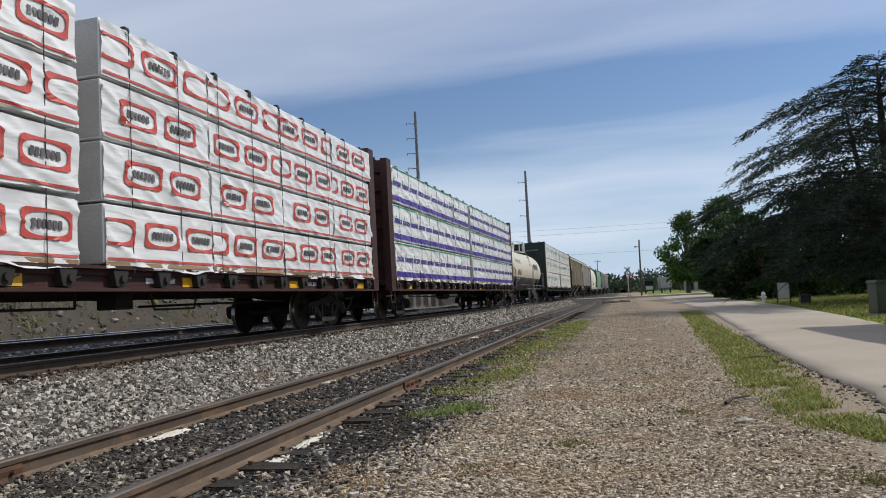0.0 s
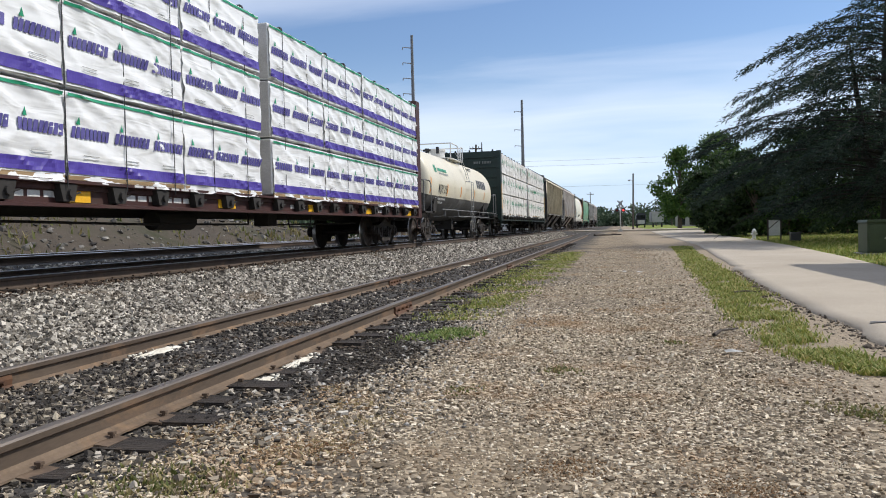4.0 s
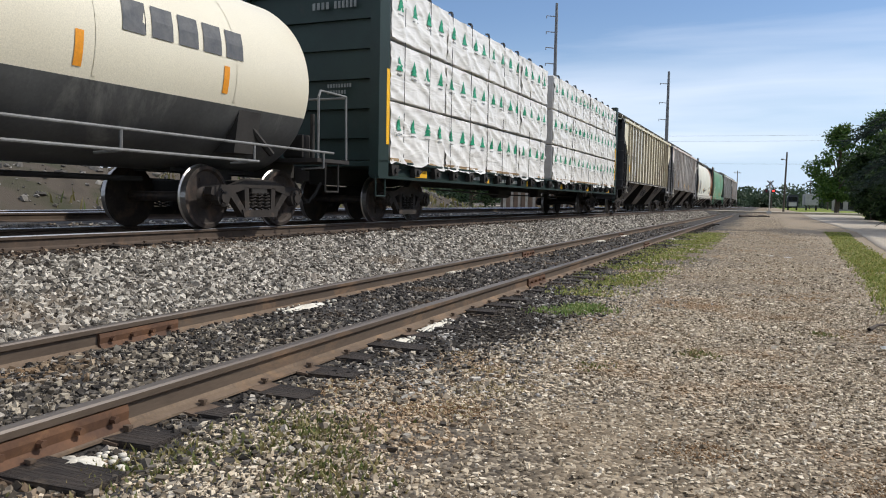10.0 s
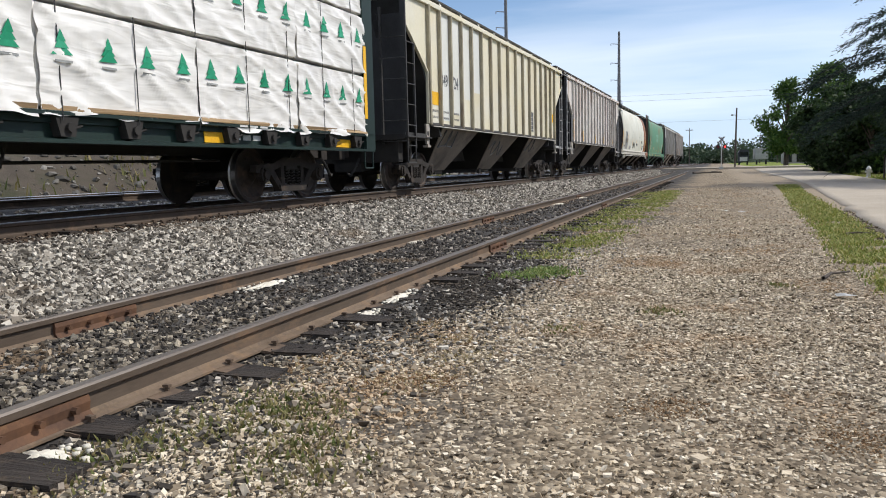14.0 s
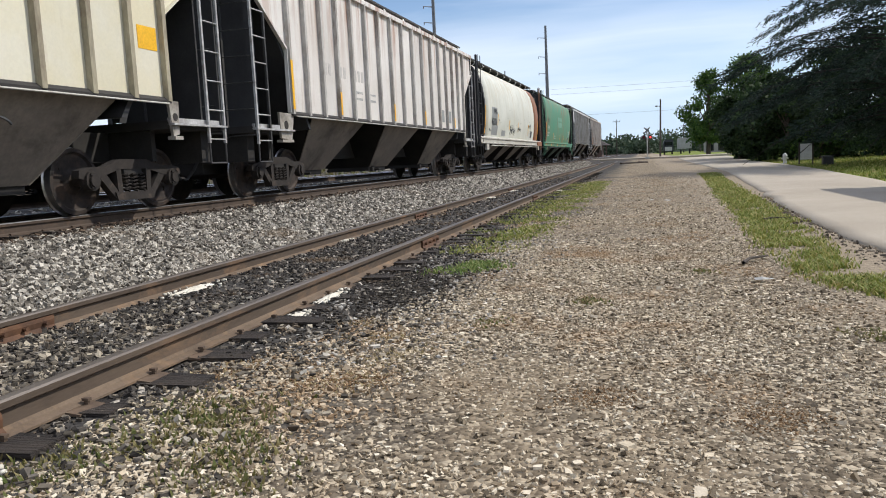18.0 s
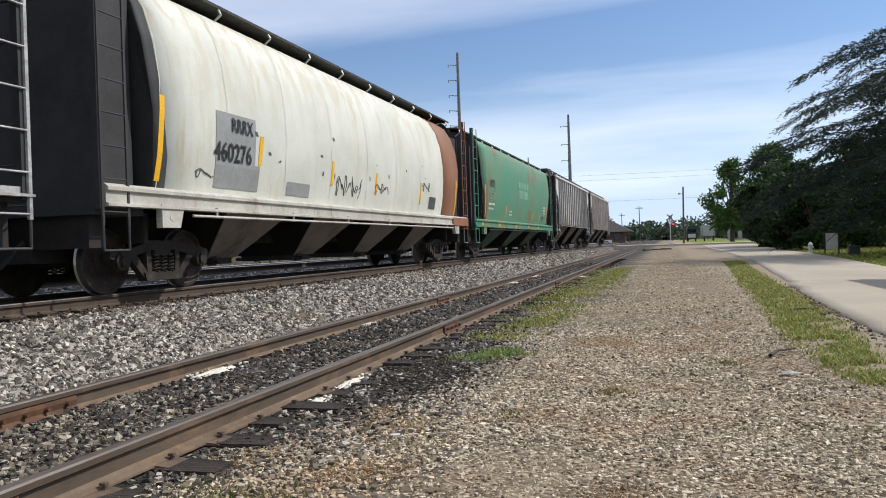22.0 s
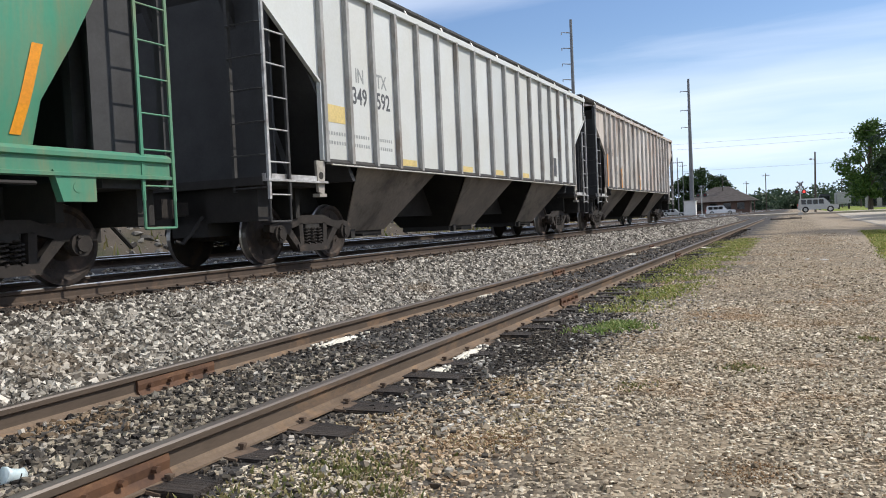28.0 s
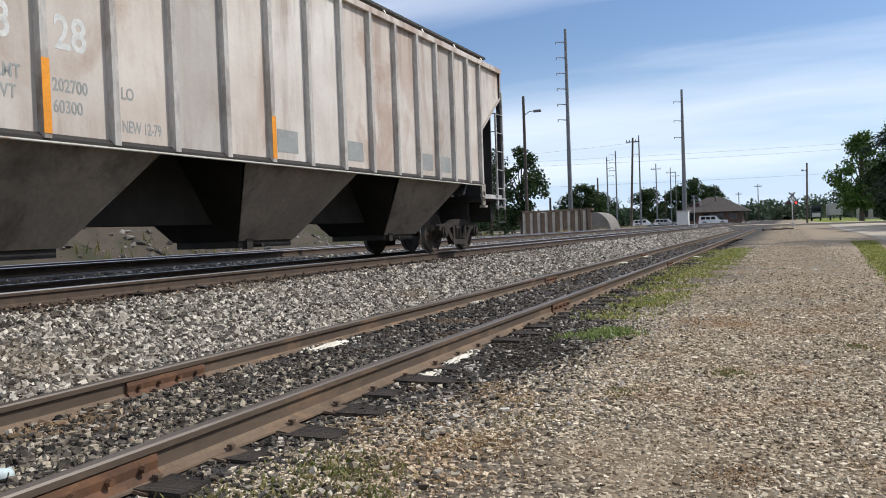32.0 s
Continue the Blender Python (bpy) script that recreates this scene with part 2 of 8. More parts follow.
M["car_dkgreen"] = mat("dark_green_paint", (0.009, 0.027, 0.022), (0.006, 0.018, 0.015), 1.5, 0.55, dirt=(0.035, 0.032, 0.026), dirt_at=(0.6, 0.8))
M["truck"] = mat("cast_steel_dusty", (0.038, 0.030, 0.025), (0.018, 0.015, 0.013), 5.0, 0.85, 0.0, 30, 0.3, dirt=(0.13, 0.09, 0.065), dirt_at=(0.58, 0.78), dscale=4)
M["wheel"] = mat("wheel_steel", (0.06, 0.045, 0.036), (0.028, 0.022, 0.019), 6.0, 0.7, 0.2, dirt=(0.11, 0.07, 0.05), dscale=3)
M["tread"] = mat("wheel_tread", (0.5, 0.48, 0.46), (0.4, 0.37, 0.35), 8.0, 0.3, 0.9, bumps=0.05)
M["under"] = mat("underframe_grime", (0.036, 0.032, 0.029), (0.020, 0.018, 0.016), 3.0, 0.85)
M["wrap_warm"] = wrap_mat("warm_white_lumber_wrap", (0.79, 0.765, 0.72))
M["wrap_white"] = wrap_mat("white_lumber_wrap", (0.80, 0.80, 0.79))
M["wrap_shade"] = mat("bundle_end_shade_grey", (0.47, 0.46, 0.45), (0.38, 0.37, 0.36), 2.0, 0.6)
M["red_print"] = mat("red_print", (0.62, 0.09, 0.07), (0.54, 0.10, 0.08), 3.0, 0.45, bumps=0)
M["dark_print"] = mat("dark_print", (0.13, 0.12, 0.12), None, 3.0, 0.5, bumps=0)
M["blue_print"] = mat("violet_blue_print", (0.085, 0.055, 0.34), (0.07, 0.045, 0.28), 3.0, 0.45, bumps=0)
M["navy_print"] = mat("navy_print", (0.10, 0.085, 0.29), None, 3.0, 0.5, bumps=0)
M["green_print"] = mat("green_print", (0.02, 0.33, 0.17), (0.02, 0.27, 0.14), 3.0, 0.45, bumps=0)
M["raw_lumber"] = mat("raw_sawn_lumber", (0.40, 0.28, 0.15), (0.26, 0.17, 0.09), 4.0, 0.8, 0.0, 30, 0.2, stretch=(1, 0.2, 4.0))
M["strap"] = mat("strap_black", (0.03, 0.03, 0.03), None, 3.0, 0.5, bumps=0)
M["orange"] = mat("orange_reflective", (0.85, 0.33, 0.02), (0.7, 0.26, 0.02), 3.0, 0.5, bumps=0)
M["yellow"] = mat("yellow_reflective", (0.9, 0.5, 0.02), (0.8, 0.42, 0.02), 3.0, 0.5, bumps=0)
M["stencil"] = mat("white_stencil", (0.68, 0.68, 0.66), (0.5, 0.5, 0.48), 6.0, 0.6, bumps=0)
M["stencil_dim"] = mat("faded_stencil", (0.22, 0.23, 0.22), (0.12, 0.13, 0.125), 6.0, 0.6, bumps=0)
M["stencil_dk"] = mat("dark_stencil", (0.06, 0.065, 0.075), (0.12, 0.12, 0.12), 5.0, 0.6, bumps=0)
M["tank_top"] = mat("cream_tank_paint", (0.74, 0.685, 0.54), (0.70, 0.64, 0.50), 0.5, 0.40, 0.0, 60, 0.0, dirt=(0.66, 0.60, 0.47), dirt_at=(0.55, 0.9), dscale=0.7, dstretch=(1, 1, 0.3))
M["tank_low"] = mat("grey_tank_paint", (0.105, 0.105, 0.103), (0.055, 0.055, 0.054), 0.8, 0.5, 0.0, 20, 0.05, dirt=(0.26, 0.25, 0.23), dirt_at=(0.55, 0.8), dstretch=(1, 1, 0.25))
M["grey_rail"] = mat("dull_grey_handrail", (0.22, 0.22, 0.215), (0.13, 0.13, 0.125), 6.0, 0.6)
M["grey_rail_pale"] = mat("pale_grey_ladder_paint", (0.40, 0.40, 0.385), (0.28, 0.28, 0.265), 6.0, 0.6)
M["galv"] = mat("galvanised_steel", (0.52, 0.52, 0.5), (0.4, 0.4, 0.38), 6.0, 0.5, 0.4, 40, 0.08)
M["white_paint"] = mat("white_steel_paint", (0.74, 0.74, 0.72), (0.6, 0.59, 0.56), 4.0, 0.5, dirt=(0.4, 0.3, 0.22), dirt_at=(0.62, 0.8))


def hopper_paint(name, col, col2, rust, at=(0.55, 0.78), rough=0.6, tones=(0.9, 1.04), top=0.0, blotch=None):
    """Faded paint: broad fading, streaks of rust or dirt that run down, and a tone for each sheet."""
    m, nt, b = nodes_of(name)
    n1 = noise_node(nt, 0.7, 5, 0.6)
    n2 = noise_node(nt, 1.4, 8, 0.72, (3.0, 3.0, 0.32), dist=0.3)
    n3 = noise_node(nt, 24, 4, 0.7)
    n4 = noise_node(nt, 0.55, 6, 0.6, dist=0.6)
    c = ramp(nt, n1.outputs["Fac"], [(0.35, col2), (0.62, col)]).outputs[0]
    f = ramp(nt, n2.outputs["Fac"], [(at[0], (0, 0, 0)), (at[1], (0.85, 0.85, 0.85))]).outputs[0]
    f2 = ramp(nt, n4.outputs["Fac"], [(0.45, (0.15, 0.15, 0.15)), (0.65, (1, 1, 1))]).outputs[0]
    f = mixc(nt, 1.0, f, f2, "MULTIPLY")
    if top:
        # streaks start at the roof line and fade on their way down
        co = nt.nodes.new("ShaderNodeTexCoord")
        sp = nt.nodes.new("ShaderNodeSeparateXYZ")
        nt.links.new(co.outputs["Object"], sp.inputs[0])
        mr = nt.nodes.new("ShaderNodeMapRange")
        mr.inputs["From Min"].default_value, mr.inputs["From Max"].default_value = 2.4, 4.4
        mr.inputs["To Max"].default_value = top
        nt.links.new(sp.outputs[2], mr.inputs["Value"])
        n5 = noise_node(nt, 1.5, 5, 0.6, (2.2, 2.2, 0.16), dist=0.15)
        s5 = ramp(nt, n5.outputs["Fac"], [(0.48, (0, 0, 0)), (0.60, (1, 1, 1))]).outputs[0]
        s5 = mixc(nt, 1.0, s5, mr.outputs[0], "MULTIPLY")
        f = mixc(nt, 1.0, f, s5, "ADD")
    if blotch:
        # large patches where the paint has gone to rust
        n6 = noise_node(nt, 0.42, 7, 0.62, (1, 1, 0.7), dist=0.9)
        patch = ramp(nt, n6.outputs["Fac"], [(blotch[1], (0, 0, 0)), (blotch[1] + 0.07, (0.8, 0.8, 0.8))]).outputs[0]
        c = mixc(nt, patch, c, blotch[0])
    oi = nt.nodes.new("ShaderNodeObjectInfo")
    tn = ramp(nt, oi.outputs["Random"], [(0.0, (tones[0],) * 3), (0.5, tuple(tones[0] + (tones[1] - tones[0]) * k for k in (0.75, 0.62, 0.5))), (1.0, (tones[1],) * 3)]).outputs[0]
    c = mixc(nt, 1.0, c, tn, "MULTIPLY")
    c = mixc(nt, f, c, rust)
    g = ramp(nt, n3.outputs["Fac"], [(0.3, (0.94, 0.94, 0.94)), (0.7, (1.02, 1.02, 1.02))]).outputs[0]
    c = mixc(nt, 1.0, c, g, "MULTIPLY")
    nt.links.new(c, b.inputs["Base Color"])
    b.inputs["Roughness"].default_value = rough
    b.inputs["Specular IOR Level"].default_value = 0.35
    bump(nt, b, n1.outputs["Fac"], 0.25, 0.02)
    return m


M["hop_cream"] = hopper_paint("cream_hopper_paint", (0.69, 0.63, 0.45), (0.70, 0.67, 0.56), (0.36, 0.27, 0.17), (0.56, 0.8), tones=(0.93, 1.03))
M["cream_patch"] = hopper_paint("whitish_repaint", (0.70, 0.71, 0.68), (0.66, 0.67, 0.62), (0.45, 0.40, 0.30), (0.56, 0.8))
M["hop_grey"] = hopper_paint("weathered_grey_hopper_paint", (0.75, 0.72, 0.68), (0.66, 0.62, 0.57), (0.36, 0.19, 0.12), (0.54, 0.76), tones=(0.90, 1.03), top=0.75)
M["hop_white"] = hopper_paint("white_hopper_paint", (0.61, 0.63, 0.62), (0.58, 0.585, 0.55), (0.46, 0.42, 0.31), (0.60, 0.84), tones=(0.88, 1.03))
M["hop_brown"] = hopper_paint("rusty_grey_hopper_paint", (0.65, 0.615, 0.575), (0.53, 0.475, 0.43), (0.27, 0.175, 0.13), (0.48, 0.72), tones=(0.74, 1.05), top=0.5, blotch=((0.44, 0.345, 0.29), 0.56))
M["hop_dull"] = hopper_paint("pale_round_hopper_paint", (0.68, 0.69, 0.62), (0.58, 0.59, 0.52), (0.50, 0.40, 0.235), (0.52, 0.74), top=0.55)
M["hop_green"] = hopper_paint("green_hopper_paint", (0.055, 0.255, 0.160), (0.095, 0.25, 0.155), (0.25, 0.20, 0.10), (0.42, 0.62), top=0.45, blotch=((0.19, 0.115, 0.065), 0.585))
M["rust_end"] = hopper_paint("rust_brown_primer", (0.34, 0.150, 0.076), (0.27, 0.113, 0.056), (0.18, 0.10, 0.06), (0.42, 0.64), blotch=((0.33, 0.20, 0.12), 0.62))
# Near black in place of the shade under the cars.
M["shade_black"] = mat("shade_black_sheet", (0.040, 0.035, 0.031), (0.022, 0.020, 0.018), 1.5, 0.75)
M["yellow_faded"] = mat("faded_yellow_dash", (0.72, 0.55, 0.22), (0.60, 0.46, 0.2), 5.0, 0.6, bumps=0)
M["hop_low"] = mat("hopper_slope_grime", (0.265, 0.225, 0.184), (0.178, 0.149, 0.123), 1.0, 0.8, 0.0, 14, 0.1, dirt=(0.055, 0.045, 0.038), dirt_at=(0.5, 0.75))
M["hop_green_low"] = mat("grimy_green_slope", (0.105, 0.16, 0.115), (0.075, 0.10, 0.075), 1.0, 0.8, 0.0, 14, 0.1, dirt=(0.045, 0.042, 0.035), dirt_at=(0.5, 0.75))
# Grimy ribs; the darker base also paints in the shadow on their sides.
for _n, _c in (("cream", (0.42, 0.37, 0.26)), ("grey", (0.58, 0.545, 0.50)), ("white", (0.40, 0.39, 0.37)), ("brown", (0.55, 0.52, 0.49))):
    M["rib_" + _n] = mat(_n + "_rib_grime_and_shade", _c, tuple(0.62 * v for v in _c), 2.5, 0.7, 0.0, 20, 0.1, stretch=(1, 1, 0.3), dirt=(0.16, 0.11, 0.075), dirt_at=(0.48, 0.72), dscale=1.5, dstretch=(1, 1, 0.4))
M["ladder_white"] = mat("worn_white_ladder", (0.55, 0.55, 0.54), (0.26, 0.245, 0.235), 5.0, 0.55, dirt=(0.14, 0.10, 0.08), dirt_at=(0.52, 0.75), dscale=3)
M["pad_paint"] = mat("grimy_pale_steel", (0.42, 0.39, 0.34), (0.26, 0.23, 0.195), 3.0, 0.7, dirt=(0.10, 0.08, 0.06), dirt_at=(0.48, 0.72), dscale=2.5)
M["ladder_dark"] = mat("dark_ladder", (0.06, 0.057, 0.054), (0.03, 0.028, 0.027), 5.0, 0.6)
M["pale_emblem"] = mat("faded_pale_green_print", (0.24, 0.40, 0.30), (0.11, 0.30, 0.20), 3.0, 0.6, bumps=0)
M["pale_sill"] = mat("dirty_white_sill", (0.60, 0.58, 0.52), (0.40, 0.37, 0.31), 1.6, 0.6, dirt=(0.24, 0.15, 0.09), dirt_at=(0.55, 0.75), dscale=2.5, dstretch=(1, 1.5, 0.5))
# The ends face away from the sun; their shade is put into this colour.
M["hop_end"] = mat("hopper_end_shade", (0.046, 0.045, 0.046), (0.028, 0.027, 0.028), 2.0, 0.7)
M["grey_patch"] = mat("grey_patch_paint", (0.33, 0.34, 0.33), None, 3.0, 0.6, bumps=0)
M["faded_grey"] = mat("faded_grey_print", (0.50, 0.47, 0.44), (0.58, 0.54, 0.50), 5.0, 0.6, bumps=0)
M["board"] = mat("roof_walk_grating", (0.07, 0.065, 0.06), (0.03, 0.03, 0.03), 8.0, 0.8)

# ---- mesh helpers ----
def part(name, bm, material, parent=None, label="", smooth=False):
    me = bpy.data.meshes.new(name)
    bmesh.ops.recalc_face_normals(bm, faces=bm.faces)
    bm.to_mesh(me)
    bm.free()
    for m in material if isinstance(material, (list, tuple)) else [material]:
        me.materials.append(m)
    if smooth:
        me.shade_smooth()
    ob = new(name, me)
    if parent is not None:
        ob.parent = parent
    if label:
        tagged(ob, label)
    return ob


def empty(name, x=0, y=0, z=0, rz=0):
    ob = new(name)
    ob.empty_display_size = 0.2
    ob.matrix_world = pose(x, y, z, 0, 0, rz)
    return ob


def box(bm, x0, x1, y0, y1, z0, z1, mi=0):
    v = [bm.verts.new((x, y, z)) for z in (z0, z1) for y in (y0, y1) for x in (x0, x1)]
    for f in ((0, 2, 3, 1), (4, 5, 7, 6), (0, 1, 5, 4), (2, 6, 7, 3), (0, 4, 6, 2), (1, 3, 7, 5)):
        bm.faces.new([v[k] for k in f]).material_index = mi


def softbox(bm, x0, x1, y0, y1, z0, z1, r=0.02, seg=2):
    t = bmesh.new()
    box(t, x0, x1, y0, y1, z0, z1)
    bmesh.ops.bevel(t, geom=t.edges[:], offset=r, segments=seg, affect="EDGES", profile=0.6)
    me = bpy.data.meshes.new("t")
    t.to_mesh(me)
    t.free()
    bm.from_mesh(me)
    bpy.data.meshes.remove(me)


def cyl(bm, a, b, r, n=10, r2=None, mi=0, caps=True):
    a, b = Vector(a), Vector(b)
    d = (b - a).normalized()
    u = d.orthogonal().normalized()
    w = d.cross(u)
    r2 = r if r2 is None else r2
    A = [bm.verts.new(a + (u * math.cos(t) + w * math.sin(t)) * r) for t in (2 * math.pi * k / n for k in range(n))]
    B = [bm.verts.new(b + (u * math.cos(t) + w * math.sin(t)) * r2) for t in (2 * math.pi * k / n for k in range(n))]
    for k in range(n):
        bm.faces.new((A[k], A[(k + 1) % n], B[(k + 1) % n], B[k])).material_index = mi
    if caps:
        bm.faces.new(A[::-1]).material_index = mi
        bm.faces.new(B).material_index = mi


def pipe(bm, pts, r, n=7):
    for a, b in zip(pts, pts[1:]):
        cyl(bm, a, b, r, n)


def prism(bm, poly, axis, a, b, mi=0):
    """A polygon of (p, q) swept from a to b along axis: x sweeps (y, z), y sweeps (x, z), z sweeps (x, y)."""
    def at(p, q, s):
        return {"x": (s, p, q), "y": (p, s, q), "z": (p, q, s)}[axis]
    A = [bm.verts.new(at(p, q, a)) for p, q in poly]
    B = [bm.verts.new(at(p, q, b)) for p, q in poly]
    n = len(poly)
    for k in range(n):
        bm.faces.new((A[k], A[(k + 1) % n], B[(k + 1) % n], B[k])).material_index = mi
    bm.faces.new(A[::-1]).material_index = mi
    bm.faces.new(B).material_index = mi


def lathe(bm, prof, axis="x", n=24, mi=0):
    """Revolve (along, radius) about an axis through the origin."""
    rings = []
    for s, r in prof:
        ring = []
        for k in range(n):
            c, d = r * math.cos(2 * math.pi * k / n), r * math.sin(2 * math.pi * k / n)
            ring.append(bm.verts.new({"x": (s, c, d), "y": (c, s, d), "z": (c, d, s)}[axis]))
        rings.append(ring)
    for a, b in zip(rings, rings[1:]):
        for k in range(n):
            bm.faces.new((a[k], a[(k + 1) % n], b[(k + 1) % n], b[k])).material_index = mi
    bm.faces.new(rings[0][::-1]).material_index = mi
    bm.faces.new(rings[-1]).material_index = mi


def mesh_np(name, verts, faces, material, smooth=False):
    """A big mesh from arrays of equal-sided faces."""
    me = bpy.data.meshes.new(name)
    nf, k = faces.shape
    me.vertices.add(len(verts))
    me.vertices.foreach_set("co", np.ascontiguousarray(verts, np.float32).ravel())
    me.loops.add(nf * k)
    me.loops.foreach_set("vertex_index", np.ascontiguousarray(faces, np.int32).ravel())
    me.polygons.add(nf)
    me.polygons.foreach_set("loop_start", np.arange(0, nf * k, k, dtype=np.int32))
    me.update(calc_edges=True)
    me.materials.append(material)
    if smooth:
        me.shade_smooth()
    else:
        me.shade_flat()
    return new(name, me)


def lettering(name, text, size, material, parent, m, label="", squeeze=1.0, bold=0.018):
    cu = bpy.data.curves.new(name, "FONT")
    cu.body, cu.size, cu.extrude = text, size, 0.0015
    cu.resolution_u = 3
    cu.offset = bold * size
    cu.align_x, cu.align_y = "LEFT", "BOTTOM"
    tmp = bpy.data.objects.new(name, cu)
    scene.collection.objects.link(tmp)
    me = bpy.data.meshes.new_from_object(tmp.evaluated_get(bpy.context.evaluated_depsgraph_get()))
    bpy.data.objects.remove(tmp)
    me.materials.clear()
    me.materials.append(material)
    me.transform(m @ Matrix.Diagonal((squeeze, 1, 1, 1)))
    ob = new(name, me)
    ob.parent = parent
    if label:
        tagged(ob, label)
    return ob


# Lettering that faces +x and reads along +y, its lower left corner at (x, y, z).
def side_m(x, y, z):
    return Matrix.Translation((x, y, z)) @ Matrix(((0, 0, 1, 0), (1, 0, 0, 0), (0, 1, 0, 0), (0, 0, 0, 1)))


# ---- the plan ----
HEAD = 0.0168                                  # how far the main line closes on the siding, metres for each metre
MAIN_X, MAIN_TOP = -8.37, 0.60
SIDE_X, SIDE_TOP = -3.44, 0.17
SECOND_X, SECOND_TOP = -12.9, 0.72
rng = np.random.default_rng(7)


def main_x(y):
    return MAIN_X + HEAD * y


def smooth01(t):
    t = min(1.0, max(0.0, t))
    return t * t * (3 - 2 * t)


def land(x, y):
    """Height of the ground."""
    d = x - main_x(y)
    foot = max(2.1, min(3.5, -4.78 - main_x(y)))
    far = smooth01((y - 70) / 35)
    if d > foot:
        z = -0.012 + 0.30 * far
        if -2.1 < x < 2.4:
            z += 0.015 * smooth01((x + 2.1) / 0.4)
        if -4.12 < x < -2.76:
            z += 0.032
        if x > 9:
            z += 0.03 * (x - 9) * smooth01((x - 9) / 6) * (1 - far)
    elif d > 1.7:
        z = 0.40 + (-0.05 + 0.3 * far - 0.40) * (d - 1.7) / (foot - 1.7)
    elif d > -6.4:
        z = 0.40 + (0.1 if d < -3 else 0.1 * smooth01((-1.6 - d) / 1.2) if d < -1.6 else 0)
    else:
        z = 0.5 - 0.35 * smooth01((-6.4 - d) / 1.6)
        rise = smooth01((-6.9 - d) / 4.0) * (1 - smooth01((y - 36) / 16))
        z += rise * (1.75 + 0.35 * noise.noise(Vector((x * 0.35, y * 0.35, 0))))
    return z + 0.012 * noise.noise(Vector((x * 1.3, y * 1.3, 3.0)))


def grid(xs, ys, lift=0.0, height=land):
    v = np.array([(x, y, height(x, y) + lift) for y in ys for x in xs])
    nx = len(xs)
    f = np.array([(j * nx + i, j * nx + i + 1, (j + 1) * nx + i + 1, (j + 1) * nx + i) for j in range(len(ys) - 1) for i in range(nx - 1)])
    return v, f


def ground_mat():
    m, nt, b = nodes_of("gravel_ground")
    geo = nt.nodes.new("ShaderNodeNewGeometry")
    sep = nt.nodes.new("ShaderNodeSeparateXYZ")
    nt.links.new(geo.outputs["Position"], sep.inputs[0])
    vor = nt.nodes.new("ShaderNodeTexVoronoi")
    vor.inputs["Scale"].default_value = 34
    nt.links.new(geo.outputs["Position"], vor.inputs["Vector"])
    vs = nt.nodes.new("ShaderNodeSeparateColor")
    nt.links.new(vor.outputs["Color"], vs.inputs[0])
    tone = ramp(nt, vs.outputs[0], [(0.0, (0.062, 0.048, 0.033)), (0.45, (0.165, 0.128, 0.088)), (0.8, (0.31, 0.25, 0.175)), (1.0, (0.52, 0.43, 0.31))]).outputs[0]
    n1 = noise_node(nt, 0.55, 6, 0.65, world=True, dist=0.5)
    fine = noise_node(nt, 9.0, 5, 0.7, world=True)
    # bare dusty ground, and darker oily cinders beside the siding
    dust = ramp(nt, fine.outputs["Fac"], [(0.3, (0.23, 0.172, 0.108)), (0.7, (0.38, 0.295, 0.195))]).outputs[0]
    tone = mixc(nt, ramp(nt, n1.outputs["Fac"], [(0.45, (0, 0, 0)), (0.68, (0.75, 0.75, 0.75))]).outputs[0], tone, dust)
    wob = nt.nodes.new("ShaderNodeMath")
    wob.operation = "MULTIPLY_ADD"
    wob.inputs[1].default_value = 2.4
    nt.links.new(n1.outputs["Fac"], wob.inputs[0])
    nt.links.new(sep.outputs[0], wob.inputs[2])
    cind = ramp(nt, fine.outputs["Fac"], [(0.3, (0.034, 0.031, 0.029)), (0.72, (0.092, 0.083, 0.074))]).outputs[0]
    mr = nt.nodes.new("ShaderNodeMapRange")
    mr.inputs["From Min"].default_value, mr.inputs["From Max"].default_value = -0.75, 0.35
    mr.inputs["To Min"].default_value, mr.inputs["To Max"].default_value = 1.0, 0.0
    nt.links.new(wob.outputs[0], mr.inputs["Value"])
    tone = mixc(nt, mr.outputs[0], tone, cind)
    # sandy bare ground by the lane
    sand = ramp(nt, fine.outputs["Fac"], [(0.3, (0.23, 0.182, 0.128)), (0.7, (0.37, 0.30, 0.215))]).outputs[0]
    sm = nt.nodes.new("ShaderNodeMapRange")
    sm.inputs["From Min"].default_value, sm.inputs["From Max"].default_value = 2.2, 2.7
    nt.links.new(wob.outputs[0], sm.inputs["Value"])
    tone = mixc(nt, sm.outputs[0], tone, sand)
    # soil and dry growth past the far track
    soil = ramp(nt, n1.outputs["Fac"], [(0.3, (0.052, 0.043, 0.034)), (0.5, (0.085, 0.070, 0.054)), (0.7, (0.045, 0.048, 0.026))]).outputs[0]
    far = nt.nodes.new("ShaderNodeMapRange")
    far.inputs["From Min"].default_value, far.inputs["From Max"].default_value = -14.5, -16.0
    nt.links.new(sep.outputs[0], far.inputs["Value"])
    tone = mixc(nt, far.outputs[0], tone, soil)
    # grass beyond the road
    lawn = ramp(nt, fine.outputs["Fac"], [(0.3, (0.11, 0.15, 0.022)), (0.7, (0.24, 0.27, 0.05))]).outputs[0]
    lw = nt.nodes.new("ShaderNodeMapRange")
    lw.inputs["From Min"].default_value, lw.inputs["From Max"].default_value = 4.6, 4.9
    nt.links.new(sep.outputs[0], lw.inputs["Value"])
    tone = mixc(nt, lw.outputs[0], tone, lawn)
    nt.links.new(tone, b.inputs["Base Color"])
    b.inputs["Roughness"].default_value = 0.92
